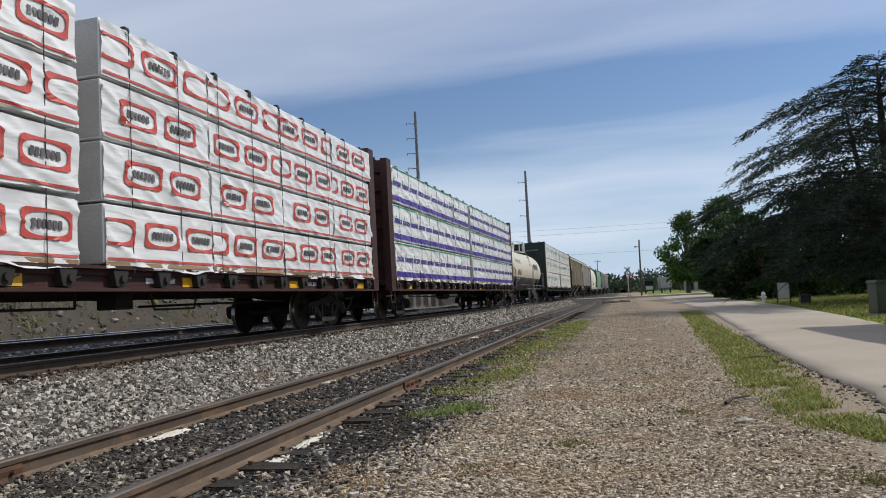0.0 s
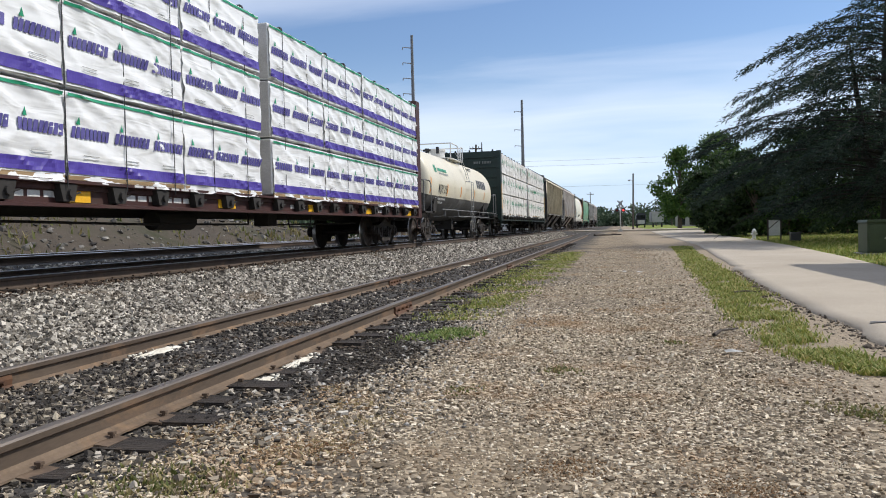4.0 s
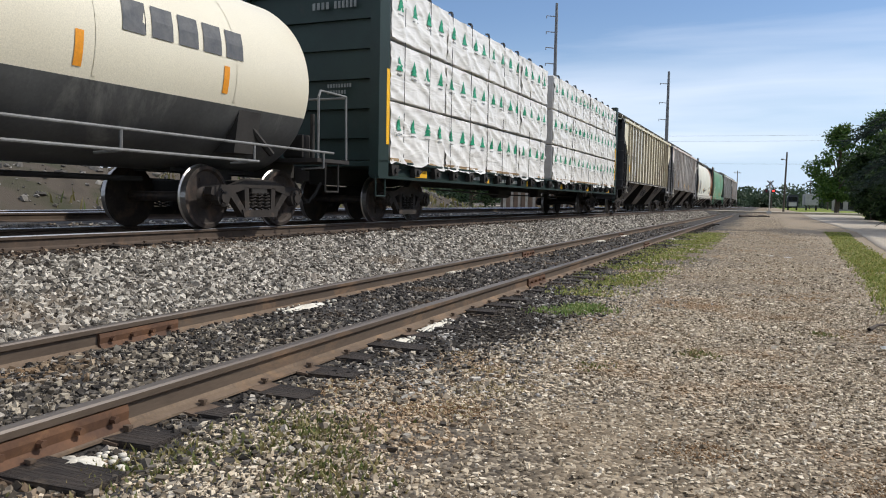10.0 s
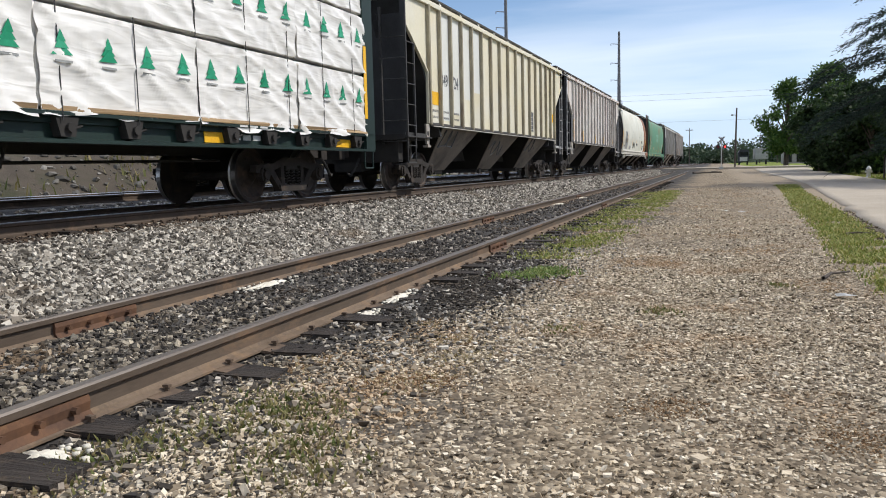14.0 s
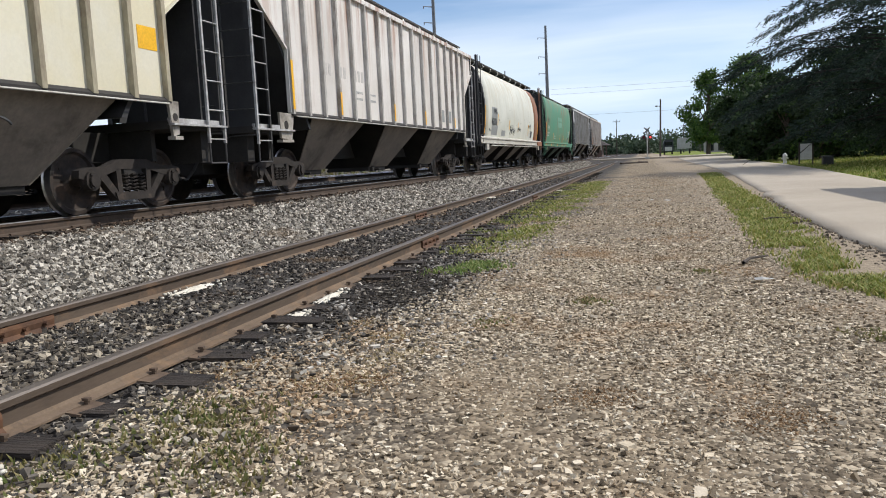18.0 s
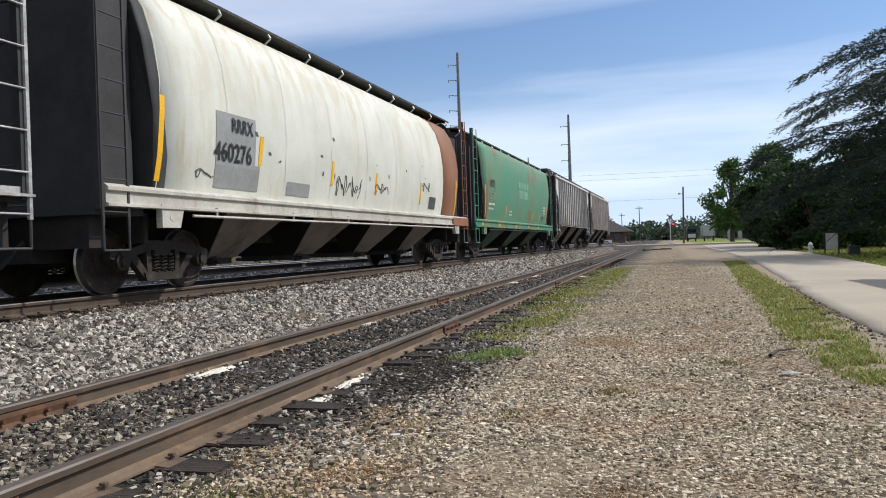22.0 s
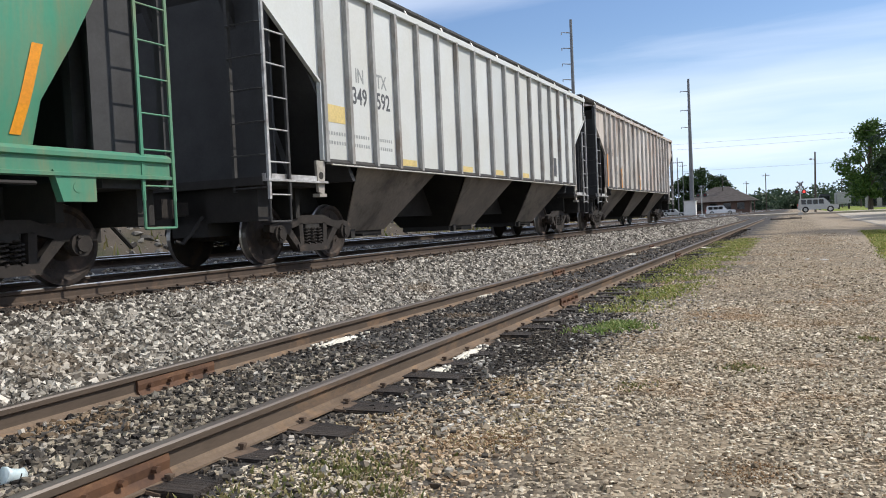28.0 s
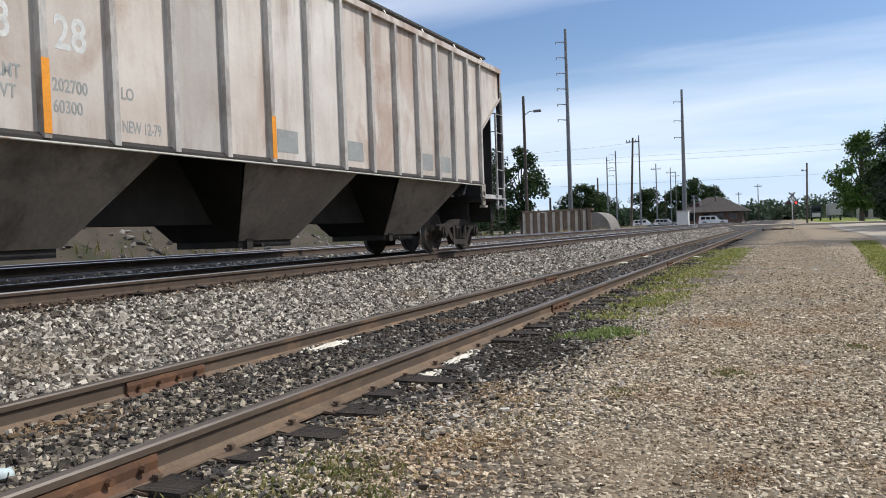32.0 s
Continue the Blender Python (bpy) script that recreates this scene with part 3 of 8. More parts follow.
    b.inputs["Specular IOR Level"].default_value = 0.2
    s = nt.nodes.new("ShaderNodeMath")
    s.operation = "MULTIPLY_ADD"
    s.inputs[1].default_value = -1.0
    nt.links.new(vor.outputs["Distance"], s.inputs[0])
    nt.links.new(fine.outputs["Fac"], s.inputs[2])
    bump(nt, b, s.outputs[0], 0.7, 0.02)
    return m


def build_ground():
    xs = [-2500, -900, -300, -120, -60, -40, -32, -28, -26] + [-25 + 0.5 * k for k in range(30)] + [-10 + 0.2 * k for k in range(90)] + [8 + k for k in range(12)] + [22, 26, 32, 45, 80, 200, 600, 2500]
    ys = [-200, -60, -25, -12, -6, -3] + [-2 + 0.25 * k for k in range(88)] + [20 + k for k in range(30)] + [50 + 2 * k for k in range(30)] + [112, 120, 135, 160, 200, 300, 600, 1200, 3000]
    v, f = grid(xs, ys)
    g = mesh_np("ground", v, f, ground_mat(), True)
    tagged(g, "gravel, cinder and grass ground beside the railway", "ground", kind="structure")


build_ground()


# ---- road ----
ROAD_L = [(-30, 2.1), (0, 2.15), (6, 2.25), (11, 2.28), (14, 2.4), (20, 2.8), (28, 3.3), (38, 3.85), (63, 4.1), (92, 4.0)]
ROAD_R = [(-30, 5.4), (0, 5.4), (15, 5.57), (18, 5.76), (24, 6.4), (37, 7.45), (47, 7.95), (63, 8.45), (92, 9.6)]


def on_line(line, y):
    return float(np.interp(y, [p[0] for p in line], [p[1] for p in line]))


M["road"] = mat("worn_pale_asphalt", (0.47, 0.405, 0.32), (0.385, 0.325, 0.25), 0.35, 0.9, 0.0, 55, 0.3, 0.004, world=True, dirt=(0.31, 0.265, 0.21), dirt_at=(0.6, 0.75), dscale=0.6, dstretch=(1.5, 0.25, 1))
M["patch"] = mat("fresh_asphalt_patch", (0.16, 0.155, 0.15), (0.11, 0.105, 0.1), 2.0, 0.9, 0.0, 60, 0.3, world=True)


def build_road():
    ys = [-30, -10, 0] + [1 + 0.35 * k for k in range(60)] + [22 + 1.5 * k for k in range(20)] + [52, 60, 70, 80, 92]
    ys = sorted(set(y for y in ys if y <= 92))
    vs, fs = [], []
    for j, y in enumerate(ys):
        l = on_line(ROAD_L, y) + 0.16 * noise.noise(Vector((0, y * 0.9, 0))) + 0.07 * noise.noise(Vector((5, y * 3.1, 0)))
        r = on_line(ROAD_R, y)
        zc = land(l, y)
        prof = [(l - 0.02, -0.05), (l, 0.028), (l + 0.25, 0.035), ((l + r) / 2, 0.065), (r - 0.2, 0.04), (r, 0.02), (r + 0.02, -0.05)]
        base = max(land(l, y), land(r, y))
        vs += [(x, y, base + z) for x, z in prof]
    n = 7
    for j in range(len(ys) - 1):
        fs += [(j * n + k, j * n + k + 1, (j + 1) * n + k + 1, (j + 1) * n + k) for k in range(n - 1)]
    tagged(mesh_np("road", np.array(vs), np.array(fs), M["road"], True), "worn pale asphalt lane with a ragged edge", "road", kind="structure")
    # the cross street over the tracks
    bm = bmesh.new()
    box(bm, -120, 140, 94, 103, 0.1, 0.42)
    tagged(part("cross_street", bm, M["road"]), "pale street crossing the tracks", "road", kind="structure")
    # short joints, cracks and a patch in the lane
    for n_, (x, y, l, w) in enumerate([(3.0, 8.6, 0.3, 0.05), (3.5, 8.9, 0.35, 0.04), (2.55, 8.3, 0.22, 0.08)]):
        bm = bmesh.new()
        prism(bm, [(x - l / 2, y - w), (x - l / 6, y - w * 0.3), (x + l / 2, y), (x + l / 3, y + w), (x - l / 3, y + w * 0.6)], "z", land(x, y) + 0.04, land(x, y) + 0.062)
        tagged(part("asphalt_crumb", bm, M["patch"]), "dark broken piece of asphalt lying on the lane", "debris")


build_road()


# ---- tracks ----
def rail_poly(top):
    h, hw, hh, web, bw, bh = 0.168, 0.036, 0.042, 0.009, 0.07, 0.012
    b = top - h
    half = [(bw, b), (bw, b + bh), (0.02, b + bh + 0.014), (web, b + bh + 0.03), (web, top - hh - 0.012), (hw - 0.003, top - hh), (hw, top - 0.012), (hw - 0.008, top - 0.002), (0.0, top)]
    return half + [(-x, z) for x, z in half[-2::-1]]


def rail(name, x0, top, y0, y1, slope, shiny, label):
    """A rail whose running face is polished or dull and whose web is rusty."""
    poly = rail_poly(top)
    bm = bmesh.new()
    ys = [y0, y1]
    rings = [[bm.verts.new((x0 + slope * y + p, y, q)) for p, q in poly] for y in ys]
    n = len(poly)
    for k in range(n):
        f = bm.faces.new((rings[0][k], rings[0][(k + 1) % n], rings[1][(k + 1) % n], rings[1][k]))
        zc = (poly[k][1] + poly[(k + 1) % n][1]) / 2
        # Split by height: the foot takes the lighter, lit-looking rust on dull rails.
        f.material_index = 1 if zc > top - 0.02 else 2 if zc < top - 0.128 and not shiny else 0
    bm.faces.new(rings[0][::-1])
    bm.faces.new(rings[1])
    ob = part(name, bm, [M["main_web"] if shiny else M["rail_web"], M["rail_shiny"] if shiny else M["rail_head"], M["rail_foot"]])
    return tagged(ob, label, "rail", "rails", "structure")


for dx in (-0.7535, 0.7535):
    rail("siding_rail", SIDE_X + dx, SIDE_TOP, -12, 94, 0.0, False, "rusty brown siding rail on half-buried ties")
    rail("main_rail", MAIN_X + dx, MAIN_TOP, -60, 320, HEAD, True, "main line rail with a polished head and rusty web")
    rail("second_rail", SECOND_X + dx, SECOND_TOP, -60, 320, HEAD, True, "polished rail of the second main track")


def tie_mesh(name, l, w, h):
    bm = bmesh.new()
    box(bm, -l / 2, l / 2, -w / 2, w / 2, -h, 0)
    bmesh.ops.subdivide_edges(bm, edges=[e for e in bm.edges if abs(e.verts[0].co.x - e.verts[1].co.x) > 0.5], cuts=5)
    for v in bm.verts:
        k = noise.noise_vector(Vector(v.co) * 5 + Vector((l, 0, 0)))
        v.co += Vector((0.05 * k.x, 0.030 * k.y, 0.013 * k.z))
    me = bpy.data.meshes.new(name)
    bmesh.ops.recalc_face_normals(bm, faces=bm.faces)
    bm.to_mesh(me)
    bm.free()
    me.materials.append(M["tie"])
    return me


TIES = {}          # where the ties of each track lie


def track_bed(name, x0, slope, top, y0, y1, step, label):
    e = empty(name, x0, 0, 0)
    tagged(e, label, "track ties", kind="structure")
    ties = [tie_mesh("tie", 2.58, 0.23, 0.17) for _ in range(3)]
    bm = bmesh.new()
    prism(bm, [(-0.15, -0.004), (0.15, -0.004), (0.15, 0.006), (0.085, 0.013), (-0.085, 0.013), (-0.15, 0.006)], "y", -0.09, 0.09)
    for sx, sy in ((-0.082, -0.05), (0.082, 0.045)):
        box(bm, sx - 0.010, sx + 0.010, sy - 0.009, sy + 0.009, 0.0, 0.034)
        box(bm, sx - 0.020, sx + 0.016, sy - 0.013, sy + 0.013, 0.030, 0.044)
    plate = bpy.data.meshes.new("tie_plate")
    bmesh.ops.recalc_face_normals(bm, faces=bm.faces)
    bm.to_mesh(plate)
    bm.free()
    plate.materials.append(M["plate"])
    r = random.Random(3)
    y, k = y0, 0
    while y < y1:
        TIES.setdefault(name, []).append(y)
        t = new("tie", ties[k % 3])
        t.parent = e
        lift = r.uniform(-0.006, 0.016)
        t.matrix_basis = pose(slope * y + r.uniform(-0.26, -0.04), y, top - 0.165 + lift, 0, 0, r.uniform(-2.6, 2.6) - math.degrees(slope))
        for dx in (-0.7535, 0.7535):
            p = new("tie_plate", plate)
            p.parent = e
            p.matrix_basis = pose(slope * y + dx, y, top - 0.172)
        y += step * r.uniform(0.94, 1.06)
        k += 1


track_bed("siding_ties", SIDE_X, 0.0, SIDE_TOP, -5.0, 46, 0.495, "weathered dark timber ties sunk in cinders")
track_bed("main_ties", MAIN_X, HEAD, MAIN_TOP, -5.0, 50, 0.5, "dark timber ties in grey ballast")


def joint_bar(x, y):
    e = empty("rail_joint", x, y, SIDE_TOP)
    tagged(e, "rust-red bolted joint bar on the siding rail", "rail joint", "rail joints")
    for s in (-1, 1):
        bm = bmesh.new()
        prism(bm, [(s * 0.012, -0.05), (s * 0.03, -0.052), (s * 0.036, -0.08), (s * 0.03, -0.12), (s * 0.055, -0.152), (s * 0.012, -0.148)], "y", -0.38, 0.38)
        part("joint_plate", bm, M["joint"], e)
        for k in range(4):
            bm = bmesh.new()
            yy = -0.28 + 0.187 * k
            cyl(bm, (s * 0.025, yy, -0.095), (s * 0.066, yy, -0.095), 0.017, 6)
            part("bolt", bm, M["joint"], e)


for x_, y_ in ((SIDE_X - 0.7535, 4.2), (SIDE_X - 0.7535, 14.2), (SIDE_X - 0.7535, 24.7), (SIDE_X + 0.7535, 2.2), (SIDE_X + 0.7535, 9.45), (SIDE_X + 0.7535, 19.5)):
    joint_bar(x_, y_)

# ---- the train ----
R_WHEEL = 0.457
CARS = []          # (thing, place along the train)
AXLES = []


def bars_word(bm, x, y, z, h, n, pitch, w=0.62, lean=0.0):
    """A word that stays unlettered: one slanted block for each letter."""
    for k in range(n):
        yy, ww = y + k * pitch, pitch * w
        prism(bm, [(yy, z), (yy + ww, z), (yy + ww + lean, z + h), (yy + lean, z + h)], "x", x, x + 0.003)


def make_shared(name, bm, material):
    me = bpy.data.meshes.new(name)
    bmesh.ops.recalc_face_normals(bm, faces=bm.faces)
    bm.to_mesh(me)
    bm.free()
    for m in material if isinstance(material, (list, tuple)) else [material]:
        me.materials.append(m)
    return me


def wheelset_mesh():
    bm = bmesh.new()
    cyl(bm, (-0.95, 0, 0), (0.95, 0, 0), 0.075, 12)
    for s in (-1, 1):
        prof = [(0.66, 0.10), (0.66, 0.12), (0.675, 0.34), (0.672, 0.44), (0.676, R_WHEEL + 0.022), (0.69, R_WHEEL + 0.024), (0.705, R_WHEEL), (0.80, R_WHEEL - 0.006), (0.805, 0.40), (0.77, 0.37), (0.755, 0.18), (0.80, 0.12), (0.80, 0.09)]
        t = bmesh.new()
        lathe(t, [(s * a, r) for a, r in prof], "x", 36)
        for f in t.faces:
            c = f.calc_center_median()
            f.material_index = 1 if math.hypot(c.y, c.z) > 0.43 and abs(c.x) > 0.69 and abs(c.x) < 0.8 else 0
        # three lightening lugs so that the turn of the wheel can be seen
        for k in range(3):
            a = 2 * math.pi * k / 3
            cy, cz = 0.27 * math.cos(a), 0.27 * math.sin(a)
            cyl(t, (s * 0.758, cy, cz), (s * 0.772, cy, cz), 0.035, 8)
        me = bpy.data.meshes.new("t")
        t.to_mesh(me)
        t.free()
        bm.from_mesh(me)
        bpy.data.meshes.remove(me)
    return make_shared("wheelset", bm, [M["wheel"], M["tread"]])


def sideframe_mesh():
    """Cast side frame: arched top, two windows, spring pocket, pedestal ends."""
    bm = bmesh.new()
    w = 0.06
    top = [(-1.12, 0.50), (-1.10, 0.60), (-0.90, 0.64), (-0.62, 0.64), (-0.30, 0.74), (0.30, 0.74), (0.62, 0.64), (0.90, 0.64), (1.10, 0.60), (1.12, 0.50)]
    low = [(1.06, 0.48), (0.70, 0.50), (0.30, 0.60), (-0.30, 0.60), (-0.70, 0.50), (-1.06, 0.48)]
    prism(bm, top + low, "x", -w, w)
    for s in (-1, 1):
        prism(bm, [(s * 0.62, 0.58), (s * 0.74, 0.52), (s * 0.42, 0.20), (s * 0.30, 0.22)], "x", -w * 0.9, w * 0.9)
        prism(bm, [(s * 0.28, 0.62), (s * 0.38, 0.60), (s * 0.36, 0.22), (s * 0.26, 0.22)], "x", -w, w)
    prism(bm, [(-0.44, 0.28), (0.44, 0.28), (0.40, 0.16), (-0.40, 0.16)], "x", -w * 1.3, w * 1.3)
    return make_shared("side_frame", bm, M["truck"])


def spring_mesh():
    bm = bmesh.new()
    for cy in (-0.17, 0.0, 0.17):
        turns, n = 5, 40
        pts = [Vector((0.0 + 0.065 * math.cos(2 * math.pi * turns * k / n), cy + 0.065 * math.sin(2 * math.pi * turns * k / n), 0.28 + 0.25 * k / n)) for k in range(n + 1)]
        pipe(bm, pts, 0.014, 5)
    return make_shared("spring_nest", bm, M["truck"])


SHARED = {"wheelset": wheelset_mesh(), "side": sideframe_mesh(), "spring": spring_mesh()}
_bm = bmesh.new()
softbox(_bm, -1.05, 1.05, -0.2, 0.2, 0.5, 0.72, 0.03)
box(_bm, -0.3, 0.3, -0.25, 0.25, 0.7, 0.82)
SHARED["bolster"] = make_shared("bolster", _bm, M["under"])
_bm = bmesh.new()
cyl(_bm, (-0.02, 0, 0), (0.10, 0, 0), 0.135, 14)
cyl(_bm, (0.10, 0, 0), (0.135, 0, 0), 0.085, 10)
for _k in range(3):
    _a = 2 * math.pi * _k / 3
    cyl(_bm, (0.09, 0.1 * math.cos(_a), 0.1 * math.sin(_a)), (0.125, 0.1 * math.cos(_a), 0.1 * math.sin(_a)), 0.018, 6)
SHARED["cap"] = make_shared("bearing_cap", _bm, M["truck"])


def child(name, me, parent, m=None, label=""):
    o = new(name, me)
    o.parent = parent
    if m is not None:
        o.matrix_basis = m
    if label:
        tagged(o, label)
    return o


def truck(car, y):
    t = empty("truck")
    t.parent = car
    t.matrix_basis = pose(0, y, 0)
    tagged(t, "dusty cast-steel freight truck")
    child("bolster", SHARED["bolster"], t)
    for s in (-1, 1):
        child("side_frame", SHARED["side"], t, pose(s * 1.0, 0, 0))
        child("spring_nest", SHARED["spring"], t, pose(s * 1.02, 0, 0))
        for a in (-0.89, 0.89):
            child("bearing_cap", SHARED["cap"], t, pose(s * 1.0, a, R_WHEEL, 0, 0, 0 if s > 0 else 180))
    for a in (-0.89, 0.89):
        w = child("wheelset", SHARED["wheelset"], t, pose(0, a, R_WHEEL))
        AXLES.append((w, a, random.Random(len(AXLES)).uniform(0, 360)))


def coupler(car, y, s):
    bm = bmesh.new()
    box(bm, -0.09, 0.09, min(y, y + s * 0.55), max(y, y + s * 0.55), 0.78, 0.98)
    box(bm, -0.16, 0.16, min(y + s * 0.35, y + s * 0.58), max(y + s * 0.35, y + s * 0.58), 0.74, 1.02)
    part("coupler", bm, M["truck"], car)
    bm = bmesh.new()
    pipe(bm, [(0.35, y, 0.75), (0.36, y + s * 0.2, 0.55), (0.33, y + s * 0.4, 0.38), (0.30, y + s * 0.5, 0.42)], 0.03, 6)
    part("brake_hose", bm, M["under"], car)


def ladder(car, x, y, z0, z1, wid, material, axis="y", n=None, r=0.012):
    """A ladder whose stiles stand at y and y + wid (or along x), with rungs."""
    bm = bmesh.new()
    n = n or max(3, round((z1 - z0) / 0.42))
    ends = [(x, y), (x, y + wid)] if axis == "y" else [(x, y), (x + wid, y)]
    for ex, ey in ends:
        box(bm, ex - 0.012, ex + 0.012, ey - 0.02, ey + 0.02, z0, z1)
    for k in range(n):
        z = z0 + (k + 0.4) * (z1 - z0) / n
        cyl(bm, (*ends[0], z), (*ends[1], z), r, 6)
    return part("ladder", bm, material, car)


def stirrup(car, x, y, z, material, w=0.36, h=0.42):
    bm = bmesh.new()
    pipe(bm, [(x, y, z), (x, y, z - h), (x, y + w, z - h), (x, y + w, z)], 0.017, 6)
    part("sill_step", bm, material, car)


def thing(name, label, u, cat="freight car"):
    e = empty(name)
    tagged(e, label, cat, "freight cars of the train")
    CARS.append((e, u))
    return e


# ---- lumber cars ----
def bundle(car, y0, y1, z0, z1, near, printing, k, hang=0.06, fold=1.0, wrap=None):
    """One wrapped bundle of lumber on one side of the centre beam; slightly slack, with rounded edges."""
    s = 1 if near else -1
    r = random.Random(k)
    j = [r.uniform(-0.012, 0.012) for _ in range(4)]
    bm = bmesh.new()
    x0, x1 = (0.10, 1.56 + j[0]) if near else (-1.56 - j[0], -0.10)
    softbox(bm, x0, x1, y0 + 0.014, y1 - 0.014, z0 + 0.03, z1 - 0.006, 0.035, 3)
    # Ends turned from the sun (-y) carry their shade as a grey colour.
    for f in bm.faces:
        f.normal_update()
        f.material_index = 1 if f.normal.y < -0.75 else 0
    seed = 13.7 * (k % 97)

    def slack(y, z):
        """How far the wrap stands off the timber: broad bellies and slanting folds."""
        a = noise.noise(Vector((y * 0.9, z * 1.1, seed)))
        c = 1 - abs(noise.noise(Vector((y * 1.5 + z * 1.9, z * 0.8 - y * 0.5, seed + 5))))
        d = 1 - abs(noise.noise(Vector((y * 2.6 - z * 2.0, z * 1.4 + y, seed + 9))))
        e = 1 - abs(noise.noise(Vector((y * 1.2 + z * 3.2, z * 0.5 - y * 0.2, seed + 2))))
        return max(0.009, 0.012 + fold * (0.009 * a + 0.015 * c ** 6 + 0.007 * d ** 7 + 0.016 * e ** 9))

    # the printed face is a loose sheet whose lower hem hangs unevenly
    ny, nz = 56, 24
    low = z0 < 1.3
    V = []
    for j in range(ny + 1):
        y = y0 + 0.02 + (y1 - y0 - 0.04) * j / ny
        hem = 0.5 + 0.9 * noise.noise(Vector((y * 1.4, seed, 0))) + 0.3 * noise.noise(Vector((y * 3.6, seed, 2)))
        zb = z0 + (0.02 - hang * max(0.0, hem) + 0.55 * hang * max(0.0, -0.15 - hem) if low else 0.035 + 0.02 * hem)
        col = []
        for i in range(nz + 1):
            z = zb + (z1 - 0.035 - zb) * i / nz
            col.append(bm.verts.new((x1 + slack(y, z) + (0.02 * max(0.0, hem) if low and i == 0 else 0), y, z)))
        V.append(col)
    for j in range(ny):
        for i in range(nz):
            bm.faces.new((V[j][i], V[j + 1][i], V[j + 1][i + 1], V[j][i + 1]))
    if low and near:
        rim = bmesh.new()
        box(rim, x1 - 0.02, x1 + 0.004, y0 + 0.03, y1 - 0.03, z0 + 0.005, z0 + 0.06)
    b = part("wrapped_pack", bm, [wrap or M["wrap_white"], M["wrap_shade"]], car)
    for f in b.data.polygons:
        f.use_smooth = abs(f.normal.x) > 0.5
    if low and near:
        part("bare_lumber", rim, M["raw_lumber"], b, "bare tan lumber below the torn hem")
    if near:
        printing(b, x1 + 0.012, y0 + 0.012, y1 - 0.012, z0 + 0.012, z1 - 0.006, r)
        for o in b.children:
            for v in o.data.vertices:
                v.co.x += slack(v.co.y, v.co.z)
    return b


def long_band(bm, x, y0, y1, z0, z1, n=56):
    """A printed band in short lengths, so that it can follow the wrap."""
    zs = [z0 + (z1 - z0) * i / 3 for i in range(4)]
    V = [[bm.verts.new((x + 0.003, y0 + (y1 - y0) * j / n, z)) for z in zs] for j in range(n + 1)]
    for j in range(n):
        for i in range(3):
            bm.faces.new((V[j][i], V[j + 1][i], V[j + 1][i + 1], V[j][i + 1]))


def print_red(b, x, y0, y1, z0, z1, r):
    h = z1 - z0
    bm = bmesh.new()
    long_band(bm, x, y0 + 0.03, y1 - 0.03, z0 + 0.07, z0 + 0.105)
    part("red_line", bm, M["red_print"], b)
    phase = r.uniform(-0.3, 0.75)
    for k in range(4):
        yc = y0 + phase + 1.06 * k
        zc = z0 + h * 0.55
        if yc > y1 + 0.15 or yc < y0 - 0.15:
            continue
        w, rz = 0.42, 0.185
        # red panel with an oval window and a plain dark name in it
        bm = bmesh.new()
        n_ = 36
        rim = []
        for i in range(n_):
            a = 2 * math.pi * i / n_
            c, s = math.cos(a), math.sin(a)
            k_ = 1 / max(abs(c), abs(s))
            rim.append(((c * k_ * w, s * k_ * rz), (math.copysign(abs(c) ** 0.75, c) * (w - 0.045), math.copysign(abs(s) ** 0.75, s) * (rz - 0.04))))
        V = [[bm.verts.new((x + 0.004, min(max(yc + p[0], y0 + 0.01), y1 - 0.01), zc + p[1])) for p in q] for q in rim]
        for i in range(n_):
            bm.faces.new((V[i][0], V[(i + 1) % n_][0], V[(i + 1) % n_][1], V[i][1]))
        bmesh.ops.dissolve_degenerate(bm, edges=bm.edges[:], dist=0.0005)
        part("red_emblem", bm, M["red_print"], b)
        if y0 + 0.3 < yc < y1 - 0.3:
            bm = bmesh.new()
            bars_word(bm, x + 0.002, yc - 0.26, zc - 0.055, 0.11, 6, 0.088, 0.74)
            tagged(part("dark_word", bm, M["dark_print"], b, "dark name as plain blocks"), kind="stuff")


def print_blue(b, x, y0, y1, z0, z1, r):
    h = z1 - z0
    bm = bmesh.new()
    long_band(bm, x, y0 + 0.02, y1 - 0.02, z0 + 0.07, z0 + 0.225)
    part("blue_band", bm, M["blue_print"], b)
    bm = bmesh.new()
    long_band(bm, x, y0 + 0.02, y1 - 0.02, z1 - 0.085, z1 - 0.045)
    part("green_line", bm, M["green_print"], b)
    n = max(1, round((y1 - y0) / 0.92))
    for k in range(n):
        bm, bg = bmesh.new(), bmesh.new()
        ys = y0 + 0.08 + k * (y1 - y0) / n
        bars_word(bm, x, ys, z0 + h * 0.47, 0.145, 9, 0.083, 0.76, 0.03)
        prism(bg, [(ys + 0.10, z0 + h * 0.50 + 0.14), (ys + 0.17, z0 + h * 0.50 + 0.14), (ys + 0.135, z0 + h * 0.50 + 0.24)], "x", x, x + 0.003)
        tagged(part("navy_word", bm, M["navy_print"], b, "navy name as plain blocks"), kind="stuff")
        part("green_mark", bg, M["green_print"], b)
    bm = bmesh.new()
    for k in range(n):
        ys = y0 + 0.3 + k * (y1 - y0) / n
        box(bm, x, x + 0.002, ys, ys + 0.3, z0 + 0.265, z0 + 0.275)
        box(bm, x, x + 0.002, ys, ys + 0.3, z0 + 0.31, z0 + 0.318)
    tagged(part("fine_print", bm, M["grey_patch"], b), kind="stuff")


